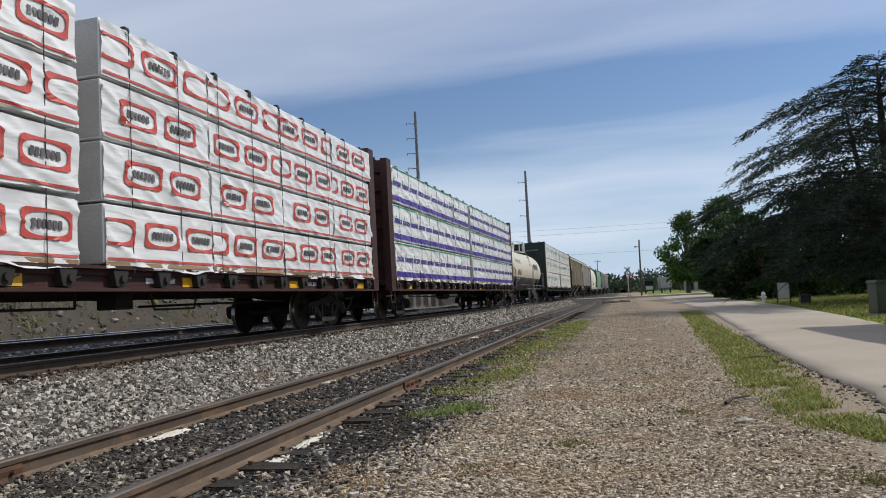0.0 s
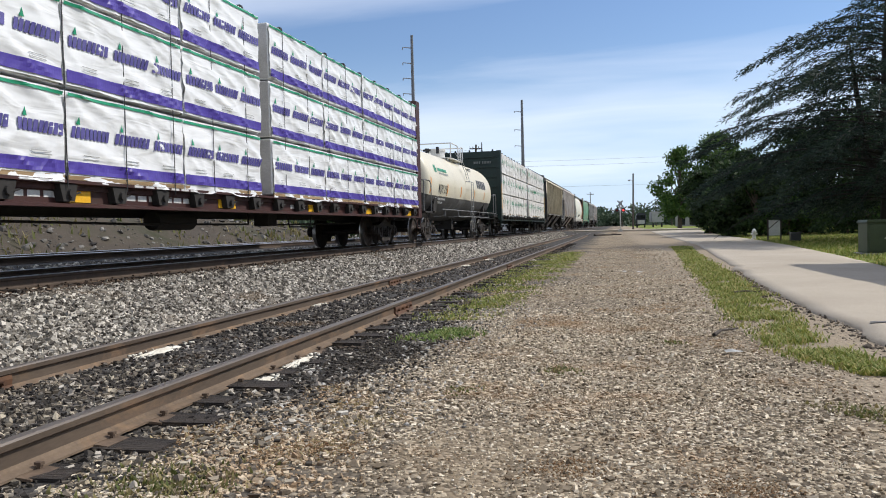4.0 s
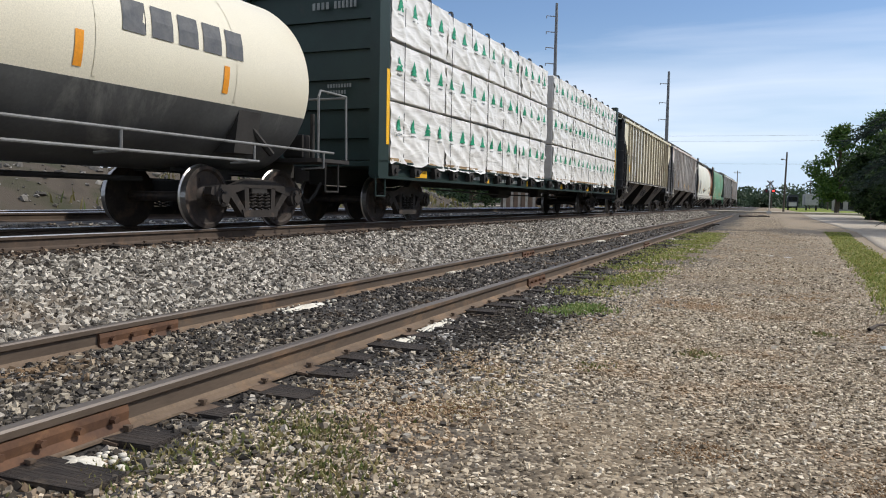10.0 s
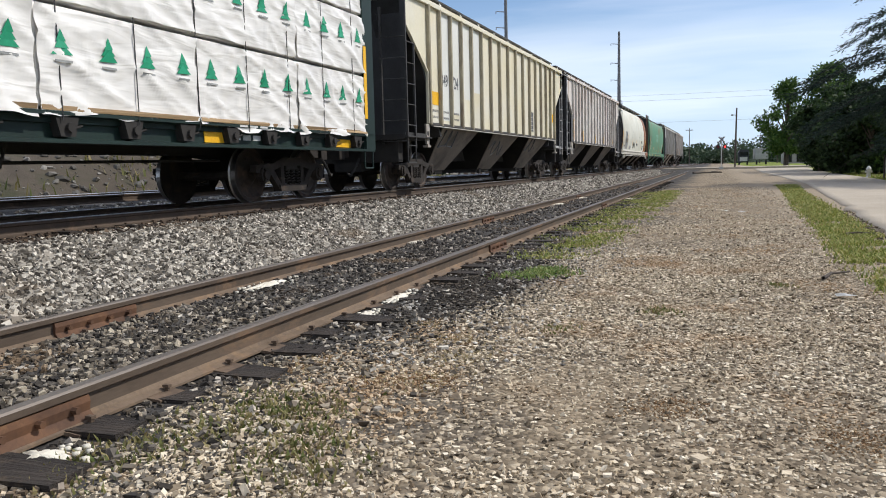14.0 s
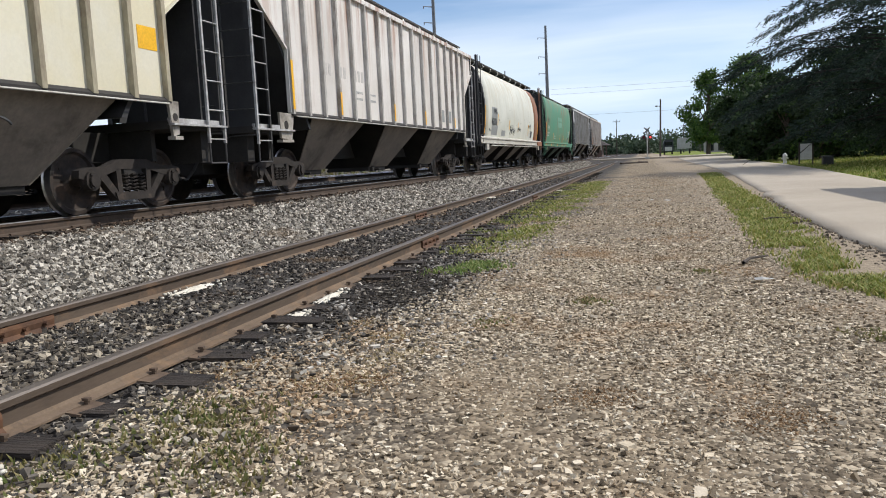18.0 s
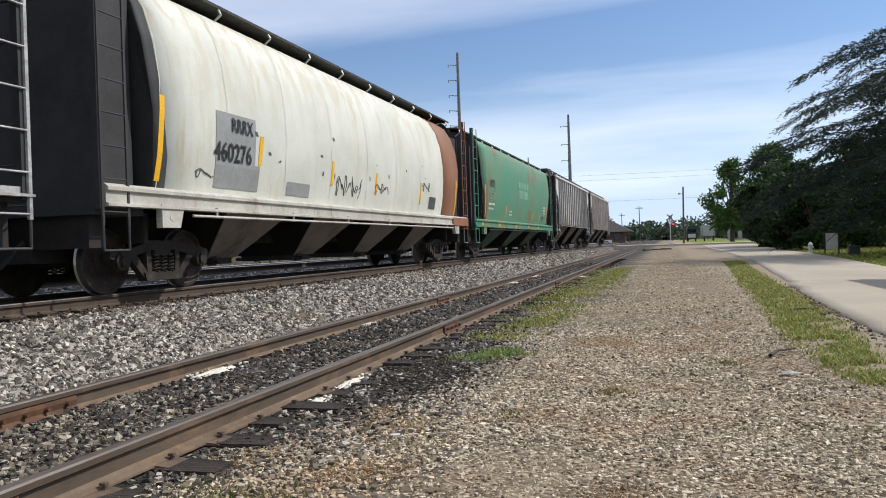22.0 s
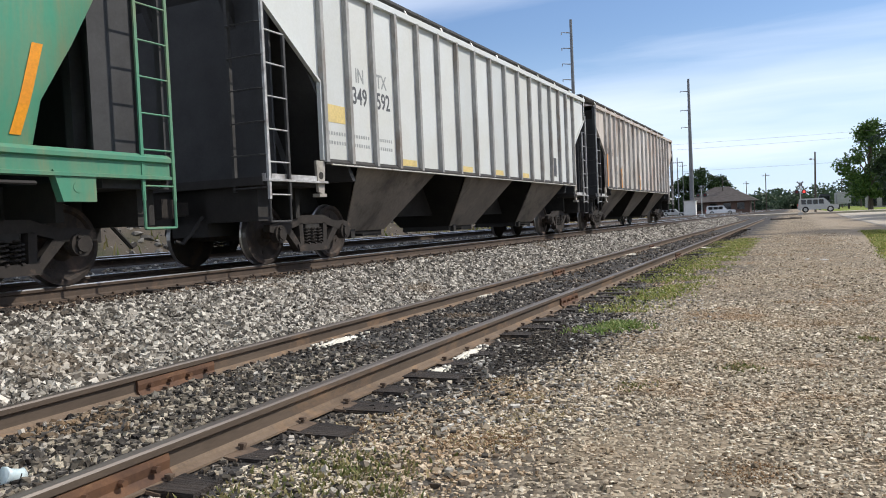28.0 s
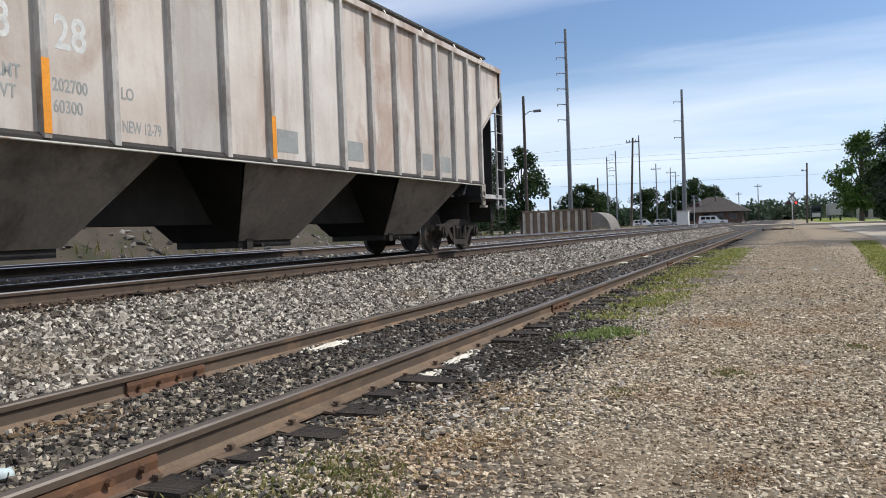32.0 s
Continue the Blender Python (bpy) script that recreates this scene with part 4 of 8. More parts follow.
def print_tree(b, x, y0, y1, z0, z1, r):
    h = z1 - z0
    n = max(1, round((y1 - y0) / 0.62))
    bd = bmesh.new()
    for k in range(n):
        bm = bmesh.new()
        yc = y0 + (k + 0.5) * (y1 - y0) / n + r.uniform(-0.04, 0.04)
        zc = z0 + h * 0.52
        for q, (w, zz) in enumerate(((0.145, 0.0), (0.105, 0.07), (0.065, 0.14))):
            prism(bm, [(yc - w, zc + zz), (yc + w, zc + zz + 0.012), (yc, zc + zz + 0.14)], "x", x, x + 0.002 + 0.0006 * q)
        part("green_emblem", bm, M["green_print"], b)
        box(bd, x, x + 0.003, yc - 0.10, yc + 0.12, zc - 0.075, zc - 0.05)
    tagged(part("fine_print", bd, M["grey_patch"], b), kind="stuff")


def lumber_car(name, label, u, paint, tiers, columns, printing, marks, top_z=4.62, notched=False, gap=(-0.3, 0.15), hang=0.06, fold=1.0, wrap=None):
    car = thing(name, label, u)
    L = 22.33 / 2
    base = 1.20
    # deck, sills and centre beam
    bm = bmesh.new()
    box(bm, -1.5, 1.5, -L, L, 1.08, 1.18)
    part("deck", bm, paint, car)
    bm = bmesh.new()
    prism(bm, [(-L + 0.4, 1.08), (L - 0.4, 1.08), (L - 0.6, 0.74), (L - 3.0, 0.74), (L - 3.6, 0.80), (-L + 3.6, 0.80), (-L + 3.0, 0.74), (-L + 0.6, 0.74)], "x", -0.3, 0.3)
    part("centre_sill", bm, M["under"], car)
    bm = bmesh.new()
    box(bm, -0.06, 0.06, -L + 0.3, L - 0.3, 1.18, top_z - 0.1)
    part("centre_beam", bm, paint, car)
    for s in (-1, 1):
        bm = bmesh.new()
        prism(bm, [(s * 1.42, 0.86), (s * 1.60, 0.86), (s * 1.60, 0.90), (s * 1.46, 0.92), (s * 1.46, 1.14), (s * 1.60, 1.16), (s * 1.60, 1.20), (s * 1.42, 1.20)], "y", -L, L)
        part("side_sill", bm, paint, car)
    # winch pockets along the near sill
    n = 22
    for k in range(n):
        y = -L + 0.7 + k * (2 * L - 1.4) / (n - 1)
        bm = bmesh.new()
        prism(bm, [(y - 0.16, 1.15), (y + 0.16, 1.15), (y + 0.10, 0.93), (y - 0.10, 0.93)], "x", 1.462, 1.58)
        cyl(bm, (1.50, y + 0.02, 1.03), (1.62, y + 0.02, 1.03), 0.055, 10)
        cyl(bm, (1.55, y - 0.05, 0.98), (1.60, y + 0.18, 1.05), 0.014, 5)
        part("winch", bm, M["under"], car)
    for k in range(6):
        y = -L + 1.6 + k * (2 * L - 3.2) / 5
        bm = bmesh.new()
        box(bm, 1.461, 1.474, y + 0.2, y + 0.78, 0.93, 1.13)
        part("reflector", bm, M["yellow"], car, "yellow reflective sticker")
    # end bulkheads
    for s in (-1, 1):
        yb = s * (L - 0.18)
        bm = bmesh.new()
        box(bm, -1.5, 1.5, yb - 0.05, yb + 0.05, 1.2, top_z + 0.10)
        b = part("bulkhead", bm, paint, car)
        for z in (1.6, 2.15, 2.7, 3.25, 3.8, 4.35):
            bm = bmesh.new()
            box(bm, -1.5, 1.5, min(yb + s * 0.05, yb + s * 0.13), max(yb + s * 0.05, yb + s * 0.13), z, z + 0.09)
            part("stiffener", bm, paint, b)
        for t in (-1, 1):
            bm = bmesh.new()
            prism(bm, [(t * 1.40, yb - 0.2), (t * 1.60, yb - 0.2), (t * 1.60, yb + 0.2), (t * 1.40, yb + 0.2)], "z", 0.9, top_z + 0.12)
            part("corner_post", bm, paint, b)
        for xx in (-1.0, -0.2, 0.5, 1.1):
            bm = bmesh.new()
            prism(bm, [(xx, top_z + 0.1), (xx + 0.10, top_z + 0.1), (xx + 0.08, top_z + 0.2), (xx + 0.02, top_z + 0.2)], "y", yb - 0.04, yb + 0.04)
            part("lifting_lug", bm, paint, b)
        if s < 0:
            for x_, z, h_, n_, p_ in ((0.1, 4.02, 0.13, 4, 0.10), (0.58, 4.02, 0.13, 6, 0.085), (0.45, 2.55, 0.07, 9, 0.06), (0.45, 2.43, 0.07, 7, 0.06)):
                bm = bmesh.new()
                for q in range(n_):
                    box(bm, x_ + q * p_, x_ + q * p_ + p_ * 0.62, yb - 0.136, yb - 0.131, z, z + h_)
                tagged(part("end_marks", bm, M["stencil_dim"], b, "faded pale stencil as plain bars"), kind="stuff")
        ladder(car, 1.585, yb + (-0.16 if s < 0 else -0.2), 1.3, top_z - 0.6, 0.32, paint)
        stirrup(car, 1.55, yb - 0.2, 0.95, paint)
        coupler(car, s * L, s)
        truck(car, s * (L - 2.3))
    # brake gear slung below the deck
    bm = bmesh.new()
    cyl(bm, (0.75, -2.6, 0.72), (0.75, -1.5, 0.72), 0.16, 14)
    cyl(bm, (0.75, -1.5, 0.72), (0.75, -1.42, 0.72), 0.10, 12)
    part("air_reservoir", bm, M["under"], car)
    bm = bmesh.new()
    softbox(bm, 0.6, 0.95, 1.2, 1.6, 0.62, 0.95, 0.03)
    part("control_valve", bm, M["under"], car)
    bm = bmesh.new()
    pipe(bm, [(0.9, -7.4, 0.72), (0.9, -3.0, 0.66), (0.9, 0.4, 0.66), (0.9, 0.4, 0.9)], 0.02, 6)
    pipe(bm, [(1.1, 1.8, 0.86), (1.1, 1.9, 0.6), (1.1, 3.0, 0.6), (1.1, 3.1, 0.86)], 0.018, 6)
    pipe(bm, [(0.6, 2.2, 0.66), (0.6, 7.4, 0.70)], 0.022, 6)
    part("brake_rod", bm, M["under"], car)
    # stencils on the sill
    bm = bmesh.new()
    for y in (-6.3, -4.2, -3.3, 1.2, 6.6):
        for q in range(3):
            box(bm, 1.601, 1.603, y + 0.26 * q, y + 0.26 * q + 0.2, 1.165, 1.195)
            box(bm, 1.461, 1.463, y + 0.26 * q, y + 0.26 * q + 0.2, 0.98, 1.06)
    tagged(part("sill_stencil", bm, M["stencil"], car, "pale stencil marks"), kind="stuff")
    # the load
    h = (top_z - base) / tiers
    k = 0
    for s in (-1, 1):
        a, e = (gap[1], L - 0.32) if s > 0 else (-L + 0.42, gap[0])
        w = (e - a) / columns
        for c in range(columns):
            for t in range(tiers):
                r = random.Random(name + str((s, c, t)))
                y0, y1 = a + c * w, a + (c + 1) * w
                z0, z1 = base + t * h, base + (t + 1) * h
                if notched and t == tiers - 1:
                    z1 -= 0.05 * r.random()
                bundle(car, y0, y1, z0, z1, True, printing, (s + 1) * 31 + c * 7 + t, hang, fold, wrap)
        bm = bmesh.new()
        softbox(bm, -1.56, -0.10, a, e, base, top_z, 0.03, 2)
        part("lumber_stack", bm, M["wrap_white"], car)
        # hold-down straps with their corner pads
        m = 9
        for q in range(m):
            y = a + (q + 0.5) * (e - a) / m
            bm = bmesh.new()
            box(bm, 1.600, 1.606, y - 0.007, y + 0.007, 1.1, top_z - 0.02)
            box(bm, 0.05, 1.57, y - 0.012, y + 0.012, top_z + 0.002, top_z + 0.006)
            part("strap", bm, M["strap"], car)
            bm = bmesh.new()
            prism(bm, [(1.50, top_z + 0.005), (1.585, top_z + 0.005), (1.585, top_z - 0.09), (1.573, top_z - 0.09), (1.573, top_z + 0.03), (1.50, top_z + 0.03)], "y", y - 0.05, y + 0.05)
            part("corner_pad", bm, M["strap"], car)
    marks(car)
    return car


def no_marks(car):
    pass


lumber_car("lumber_car_red_print", "brown centrebeam car loaded with red-printed white lumber bundles", 8.64, M["car_brown"], 4, 4, print_red, no_marks, hang=0.09, fold=1.7)
lumber_car("lumber_car_blue_print", "brown centrebeam car loaded with blue-banded white lumber bundles", 32.17, M["car_brown"], 3, 4, print_blue, no_marks, hang=0.08, fold=1.7)


def green_marks(car):
    for y in (-10.9, 10.75):
        bm = bmesh.new()
        box(bm, 1.601, 1.606, y, y + 0.12, 1.5, 2.9)
        part("reflector", bm, M["yellow"], car, "tall yellow reflective strip")


lumber_car("lumber_car_green_print", "dark green centrebeam car with fir-printed white lumber bundles", 71.15, M["car_dkgreen"], 3, 4, print_tree, green_marks, top_z=4.60, notched=True, gap=(-0.25, 0.55), hang=0.13, fold=1.9, wrap=M["wrap_warm"])


# ---- tank car ----
def tank_car(u):
    car = thing("tank_car", "cream and grey tank car with a railed top platform", u)
    L, zc, r = 7.45, 2.24, 1.40
    half = 6.78
    n = 48
    head = [(0.0, 0.02), (0.03, 0.30), (0.10, 0.58), (0.19, 0.78), (0.27, 0.89), (0.34, 0.95), (0.41, 0.985), (0.50, 1.0)]
    prof = [(-half + d, r * f) for d, f in head]
    prof += [(-half * (1 - 2 * k / 14.0) * 0.92, r) for k in range(1, 14)]
    prof += [(half - d, r * f) for d, f in head[::-1]]
    split = -0.357          # paint line below the middle
    for nm, m, lo, hi, lab in (("upper_shell", M["tank_top"], math.asin(split / 1.0), math.pi - math.asin(split / 1.0), "cream-painted upper shell"),
                               ("lower_shell", M["tank_low"], math.pi - math.asin(split), 2 * math.pi + math.asin(split), "grey-painted lower shell")):
        bm = bmesh.new()
        rings = []
        for y, rr in prof:
            rings.append([bm.verts.new((rr * math.cos(lo + (hi - lo) * k / n), y, zc + rr * math.sin(lo + (hi - lo) * k / n))) for k in range(n + 1)])
        for a, b in zip(rings, rings[1:]):
            for k in range(n):
                bm.faces.new((a[k], a[k + 1], b[k + 1], b[k]))
        part(nm, bm, m, car, lab, True)
    # weld bands
    for y in (-4.6, -2.2, 0.0, 2.2, 4.6):
        bm = bmesh.new()
        a0, a1 = math.radians(-19), math.radians(199)
        rr = r + 0.006
        V = [[bm.verts.new((rr * math.cos(a0 + (a1 - a0) * k / 40), y + d, zc + rr * math.sin(a0 + (a1 - a0) * k / 40))) for k in range(41)] for d in (-0.03, 0.03)]
        for k in range(40):
            bm.faces.new((V[0][k], V[0][k + 1], V[1][k + 1], V[1][k]))
        part("weld_band", bm, M["tank_top"], car)
    # orange strips that follow the shell
    for y, a0, a1 in ((-6.22, -18, 6), (-3.55, -19, 0), (-1.0, -17, 1), (1.9, -16, 0), (4.3, -15, 0)):
        bm = bmesh.new()
        rr = r + 0.009
        A = [math.radians(a0 + (a1 - a0) * k / 8) for k in range(9)]
        V = [[bm.verts.new((rr * math.cos(a), y + d, zc + rr * math.sin(a))) for a in A] for d in (0, 0.11)]
        for k in range(8):
            bm.faces.new((V[0][k], V[0][k + 1], V[1][k + 1], V[1][k]))
        part("reflector", bm, M["orange"], car, "orange reflective strip")

    def shell_bars(y, ang, h, n_, pitch, material, lab, tilt=0.0):
        bm = bmesh.new()
        for k in range(n_):
            yy = y + k * pitch
            rr = r + 0.012
            a0, a1 = math.radians(ang), math.radians(ang) + h / r
            v = [bm.verts.new((rr * math.cos(a), p, zc + rr * math.sin(a))) for a, p in ((a0, yy), (a0, yy + pitch * 0.78), ((a0 + a1) / 2, yy + pitch * 0.78 + tilt / 2), (a1, yy + pitch * 0.78 + tilt), (a1, yy + tilt), ((a0 + a1) / 2, yy + tilt / 2))]
            bm.faces.new(v)
        tagged(part("stencil_mark", bm, material, car, lab), kind="stuff")

    shell_bars(2.55, 5, 0.40, 5, 0.45, M["stencil_dk"], "bold dark name as plain bars", 0.05)
    shell_bars(-4.85, 19, 0.13, 12, 0.125, M["green_print"], "green name as plain bars")
    shell_bars(-4.75, 14, 0.07, 18, 0.085, M["grey_patch"], "fine grey name as plain bars")
    shell_bars(-5.4, 16, 0.30, 2, 0.17, M["green_print"], "round green emblem as plain bars", 0.1)
    shell_bars(-5.2, -27, 0.08, 14, 0.12, M["stencil"], "small pale stencil")
    shell_bars(-5.2, -33, 0.08, 12, 0.12, M["stencil"], "small pale stencil")
    ob = lettering("reporting_mark", "MQPX 2130", 0.46, M["stencil_dk"], car, side_m(0, -4.95, 0), "dark stencilled letters", 0.6, 0.004)
    for v in ob.data.vertices:      # lay the letters on the shell
        a = math.radians(-19) + v.co.z / r
        v.co = Vector(((r + 0.012) * math.cos(a), v.co.y, zc + (r + 0.012) * math.sin(a)))
    # sill, cradles, end platforms and side rails
    for s in (-1, 1):
        bm = bmesh.new()
        box(bm, -0.35, 0.35, min(s * 4.4, s * L), max(s * 4.4, s * L), 0.82, 1.1)
        part("stub_sill", bm, M["under"], car)
    for s in (-1, 1):
        bm = bmesh.new()
        box(bm, -1.5, 1.5, s * (L - 0.5) - 0.5, s * (L - 0.5) + 0.5, 1.06, 1.12)
        part("end_platform", bm, M["under"], car)
        bm = bmesh.new()
        prism(bm, [(-1.2, 1.1), (1.2, 1.1), (1.3, 1.75), (0.9, 1.4), (-0.9, 1.4), (-1.3, 1.75)], "y", s * 5.0 - 0.25, s * 5.0 + 0.25)
        part("cradle", bm, M["under"], car)
        bm = bmesh.new()
        pipe(bm, [(-1.45, s * (L - 0.03), 2.2), (1.45, s * (L - 0.03), 2.2)], 0.02, 8)
        part("end_railing", bm, M["grey_rail"], car)
        for t in (-1, 1):
            bm = bmesh.new()
            pipe(bm, [(t * 1.48, s * (L - 0.95), 1.1), (t * 1.48, s * (L - 0.95), 2.1), (t * 1.45, s * (L - 0.85), 2.22), (t * 1.45, s * (L - 0.05), 2.22), (t * 1.45, s * (L - 0.02), 1.1)], 0.02, 8)
            part("corner_railing", bm, M["grey_rail"], car)
        bm = bmesh.new()
        cyl(bm, (1.3, s * 5.5, 1.12), (1.12, s * 4.7, 1.85), 0.05, 6)
        part("brace", bm, M["under"], car)
        stirrup(car, 1.46, s * (L - 0.5) - 0.2, 1.08, M["under"], 0.4, 0.5)
        coupler(car, s * L, s)
        truck(car, s * 5.55)
        bm = bmesh.new()
        softbox(bm, 0.5, 0.9, s * (L - 0.35) - 0.2, s * (L - 0.35) + 0.2, 1.15, 1.55, 0.04)
        cyl(bm, (1.0, s * (L - 0.4), 1.12), (1.0, s * (L - 0.4), 1.9), 0.04, 8)
        part("hand_brake", bm, M["under"], car)
    for t in (-1, 1):
        bm = bmesh.new()
        pipe(bm, [(t * 1.52, -5.0, 1.22), (t * 1.52, 6.9, 1.22)], 0.02, 8)
        pipe(bm, [(t * 1.52, -2.3, 0.98), (t * 1.52, 4.9, 0.98)], 0.02, 8)
        for y in (-4.6, -2.2, 0.2, 2.4, 4.8, 6.6):
            pipe(bm, [(t * 1.52, y, 1.24), (t * 1.52, y, 0.97), (t * 1.1, y, 0.95)], 0.018, 6)
        part("side_railing", bm, M["grey_rail"], car)
    # brake gear below
    bm = bmesh.new()
    cyl(bm, (0.2, -3.2, 0.75), (0.2, -2.2, 0.75), 0.17, 14)
    box(bm, -0.3, 0.5, 0.8, 1.2, 0.45, 0.95)
    cyl(bm, (0, -4.2, 0.7), (0, 4.2, 0.7), 0.04, 6)
    part("brake_rigging", bm, M["under"], car)
    # ladder, platform, dome and rails over the middle
    lad = empty("side_ladder")
    lad.parent = car
    tagged(lad, "galvanised side ladder")
    bm = bmesh.new()
    for y in (0.95, 1.4):
        pipe(bm, [(1.60, y, 0.5), (1.60, y, 2.7), (1.52, y - 0.12, 2.74), (1.40, y - 0.25, 2.72)], 0.014, 7)
        pipe(bm, [(1.62, y, 0.5), (1.75, y - 0.25, 0.5), (1.75, y - 0.55, 1.2)], 0.014, 6)
    part("stile", bm, M["grey_rail_pale"], lad)
    for k in range(7):
        z = 0.62 + k * 0.33
        bm = bmesh.new()
        x = 1.60
        cyl(bm, (x, 0.95, z), (x, 1.4, z), 0.012, 6)
        part("rung", bm, M["grey_rail_pale"], lad)
    for y in (0.95, 1.4):       # the upper run leans on the shell up to the platform
        bm = bmesh.new()
        pipe(bm, [(1.46, y - 0.2, 2.78), (1.40, y - 0.35, 3.15), (1.22, y - 0.45, 3.62), (0.96, y - 0.5, 4.05)], 0.013, 6)
        part("upper_stile", bm, M["grey_rail_pale"], lad)
    for x, yo, z in ((1.42, -0.31, 3.05), (1.33, -0.40, 3.35), (1.19, -0.46, 3.66)):
        bm = bmesh.new()
        cyl(bm, (x, 0.95 + yo, z), (x, 1.4 + yo, z), 0.011, 6)
        part("rung", bm, M["grey_rail_pale"], lad)
    bm = bmesh.new()
    for x in (-0.95, 0.6):
        box(bm, x, x + 0.35, -0.6, 1.4, 3.80, 3.84)
    box(bm, -0.95, 0.95, -0.95, -0.55, 3.80, 3.84)
    box(bm, -0.95, 0.95, 1.1, 1.5, 3.80, 3.84)
    for x in (-0.8, 0.8):
        for y in (-0.8, 1.3):
            box(bm, x - 0.03, x + 0.03, y - 0.03, y + 0.03, 3.4, 3.80)
    part("platform", bm, M["white_paint"], car, "white top platform")
    bm = bmesh.new()
    for pts in ([(0.95, -0.9, 3.80), (0.95, -0.9, 4.46), (-0.95, -0.9, 4.46), (-0.95, -0.9, 3.80)],
                [(0.95, -0.9, 4.46), (0.95, 0.4, 4.46), (0.95, 0.6, 4.34), (0.95, 0.6, 3.80)],
                [(-0.95, -0.9, 4.46), (-0.95, 1.4, 4.46), (-0.95, 1.4, 3.80)],
                [(0.95, 1.05, 3.80), (0.95, 1.05, 4.34), (0.95, 1.2, 4.46), (0.95, 1.5, 4.46), (0.95, 1.5, 3.80)],
                [(-0.95, 1.45, 4.46), (0.95, 1.45, 4.46)]):
        pipe(bm, pts, 0.026, 7)
    part("platform_railing", bm, M["white_paint"], car, "white top railing")
    bm = bmesh.new()
    cyl(bm, (0, 0.2, 3.7), (0, 0.2, 4.22), 0.42, 20)
    cyl(bm, (0, 0.2, 4.22), (0, 0.2, 4.32), 0.46, 20)
    cyl(bm, (0, -1.3, 3.7), (0, -1.3, 4.02), 0.16, 12)
    part("dome", bm, M["white_paint"], car)
    bm = bmesh.new()
    cyl(bm, (0, -1.3, 4.02), (0, -1.3, 4.22), 0.09, 10)
    cyl(bm, (-0.16, -1.3, 4.14), (0.16, -1.3, 4.14), 0.05, 8)
    cyl(bm, (0.3, -0.6, 4.06), (0.3, -0.6, 4.34), 0.07, 8)
    part("valve", bm, M["strap"], car)
    for o in car.children:
        if o.name.split(".")[0] in ("platform", "platform_railing", "dome", "valve"):
            o.matrix_basis = pose(0, -0.05, -0.28)
        elif o.name.startswith("side_ladder"):
            o.matrix_basis = pose(0, -0.75, -0.18)
    bm = bmesh.new()
    for k in range(5):
        box(bm, 0.9, 1.08, 2.1, 2.6, 3.24 - 0.07 * k, 3.28 - 0.07 * k)
    part("decal_panel", bm, M["grey_patch"], car)
    return car


tank_car(51.65)


# ---- ribbed covered hoppers ----
def hopper_under(car, bays, z_top, half, material, foot_x=0.66):
    """Discharge bays: trapezoid side sheets over narrow gates, with tented slope sheets between them."""
    w = 2 * half / bays
    tw, bw = 0.33 * w, max(0.42, 0.33 * w - 0.78)
    up = (0.5 * w - tw) * (z_top - 0.44) / (tw - bw)
    # Added dark box; it fills the upper gaps, where sheets lie in shade.
    bm = bmesh.new()
    box(bm, -0.32, 0.32, -half + 0.3, half - 0.3, 0.70, z_top + 0.25)
    part("centre_sill", bm, M["under"], car)
    for k in range(bays):
        yc = -half + (k + 0.5) * w
        bm = bmesh.new()
        T = [(-1.5, yc - tw), (1.5, yc - tw), (1.5, yc + tw), (-1.5, yc + tw)]
        B = [(-foot_x, yc - bw), (foot_x, yc - bw), (foot_x, yc + bw), (-foot_x, yc + bw)]
        tv = [bm.verts.new((x, y, z_top)) for x, y in T]
        bv = [bm.verts.new((x, y, 0.44)) for x, y in B]
        for i in (1, 3):
            bm.faces.new((tv[i], tv[(i + 1) % 4], bv[(i + 1) % 4], bv[i]))
        bm.faces.new(bv)
        bay = part("hopper_bay", bm, material, car, "grimy brown discharge bay")
        # slope sheets run on up to a ridge inside the body; their shade is in the colour
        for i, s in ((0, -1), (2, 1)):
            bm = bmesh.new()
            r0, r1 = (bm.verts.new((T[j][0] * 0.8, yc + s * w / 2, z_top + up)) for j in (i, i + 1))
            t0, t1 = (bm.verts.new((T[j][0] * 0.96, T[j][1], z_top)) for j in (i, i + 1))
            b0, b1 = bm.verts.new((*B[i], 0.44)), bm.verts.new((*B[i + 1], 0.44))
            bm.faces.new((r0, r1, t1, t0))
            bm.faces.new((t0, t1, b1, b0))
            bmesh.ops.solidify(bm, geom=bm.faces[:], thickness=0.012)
            part("slope_sheet", bm, M["shade_black"], bay, "oily black slope sheet")
        # rolled edges where the side sheet meets the slope sheets
        for q in (1, 2):
            bm = bmesh.new()
            cyl(bm, Vector((*T[q], z_top)), Vector((*B[q], 0.44)), 0.012, 5)
            part("bay_edge", bm, material, bay)
        bm = bmesh.new()
        box(bm, -0.62, 0.62, yc - bw + 0.03, yc + bw - 0.03, 0.33, 0.44)
        cyl(bm, (-0.8, yc - 0.3, 0.37), (0.8, yc - 0.3, 0.37), 0.035, 6)
        box(bm, 0.6, 0.70, yc - bw * 0.8, yc - bw * 0.8 + 0.14, 0.31, 0.47)
        part("gate", bm, M["under"], car)


def hopper_ends(car, L, half, z0, z1, paint, metals, pad_w=0.22):
    """Open ends: slope sheet, end posts, platform, ladders."""
    for s in (-1, 1):
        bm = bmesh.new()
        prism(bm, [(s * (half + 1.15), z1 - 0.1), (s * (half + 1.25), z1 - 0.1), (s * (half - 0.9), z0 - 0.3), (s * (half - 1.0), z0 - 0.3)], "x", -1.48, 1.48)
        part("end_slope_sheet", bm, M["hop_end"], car)
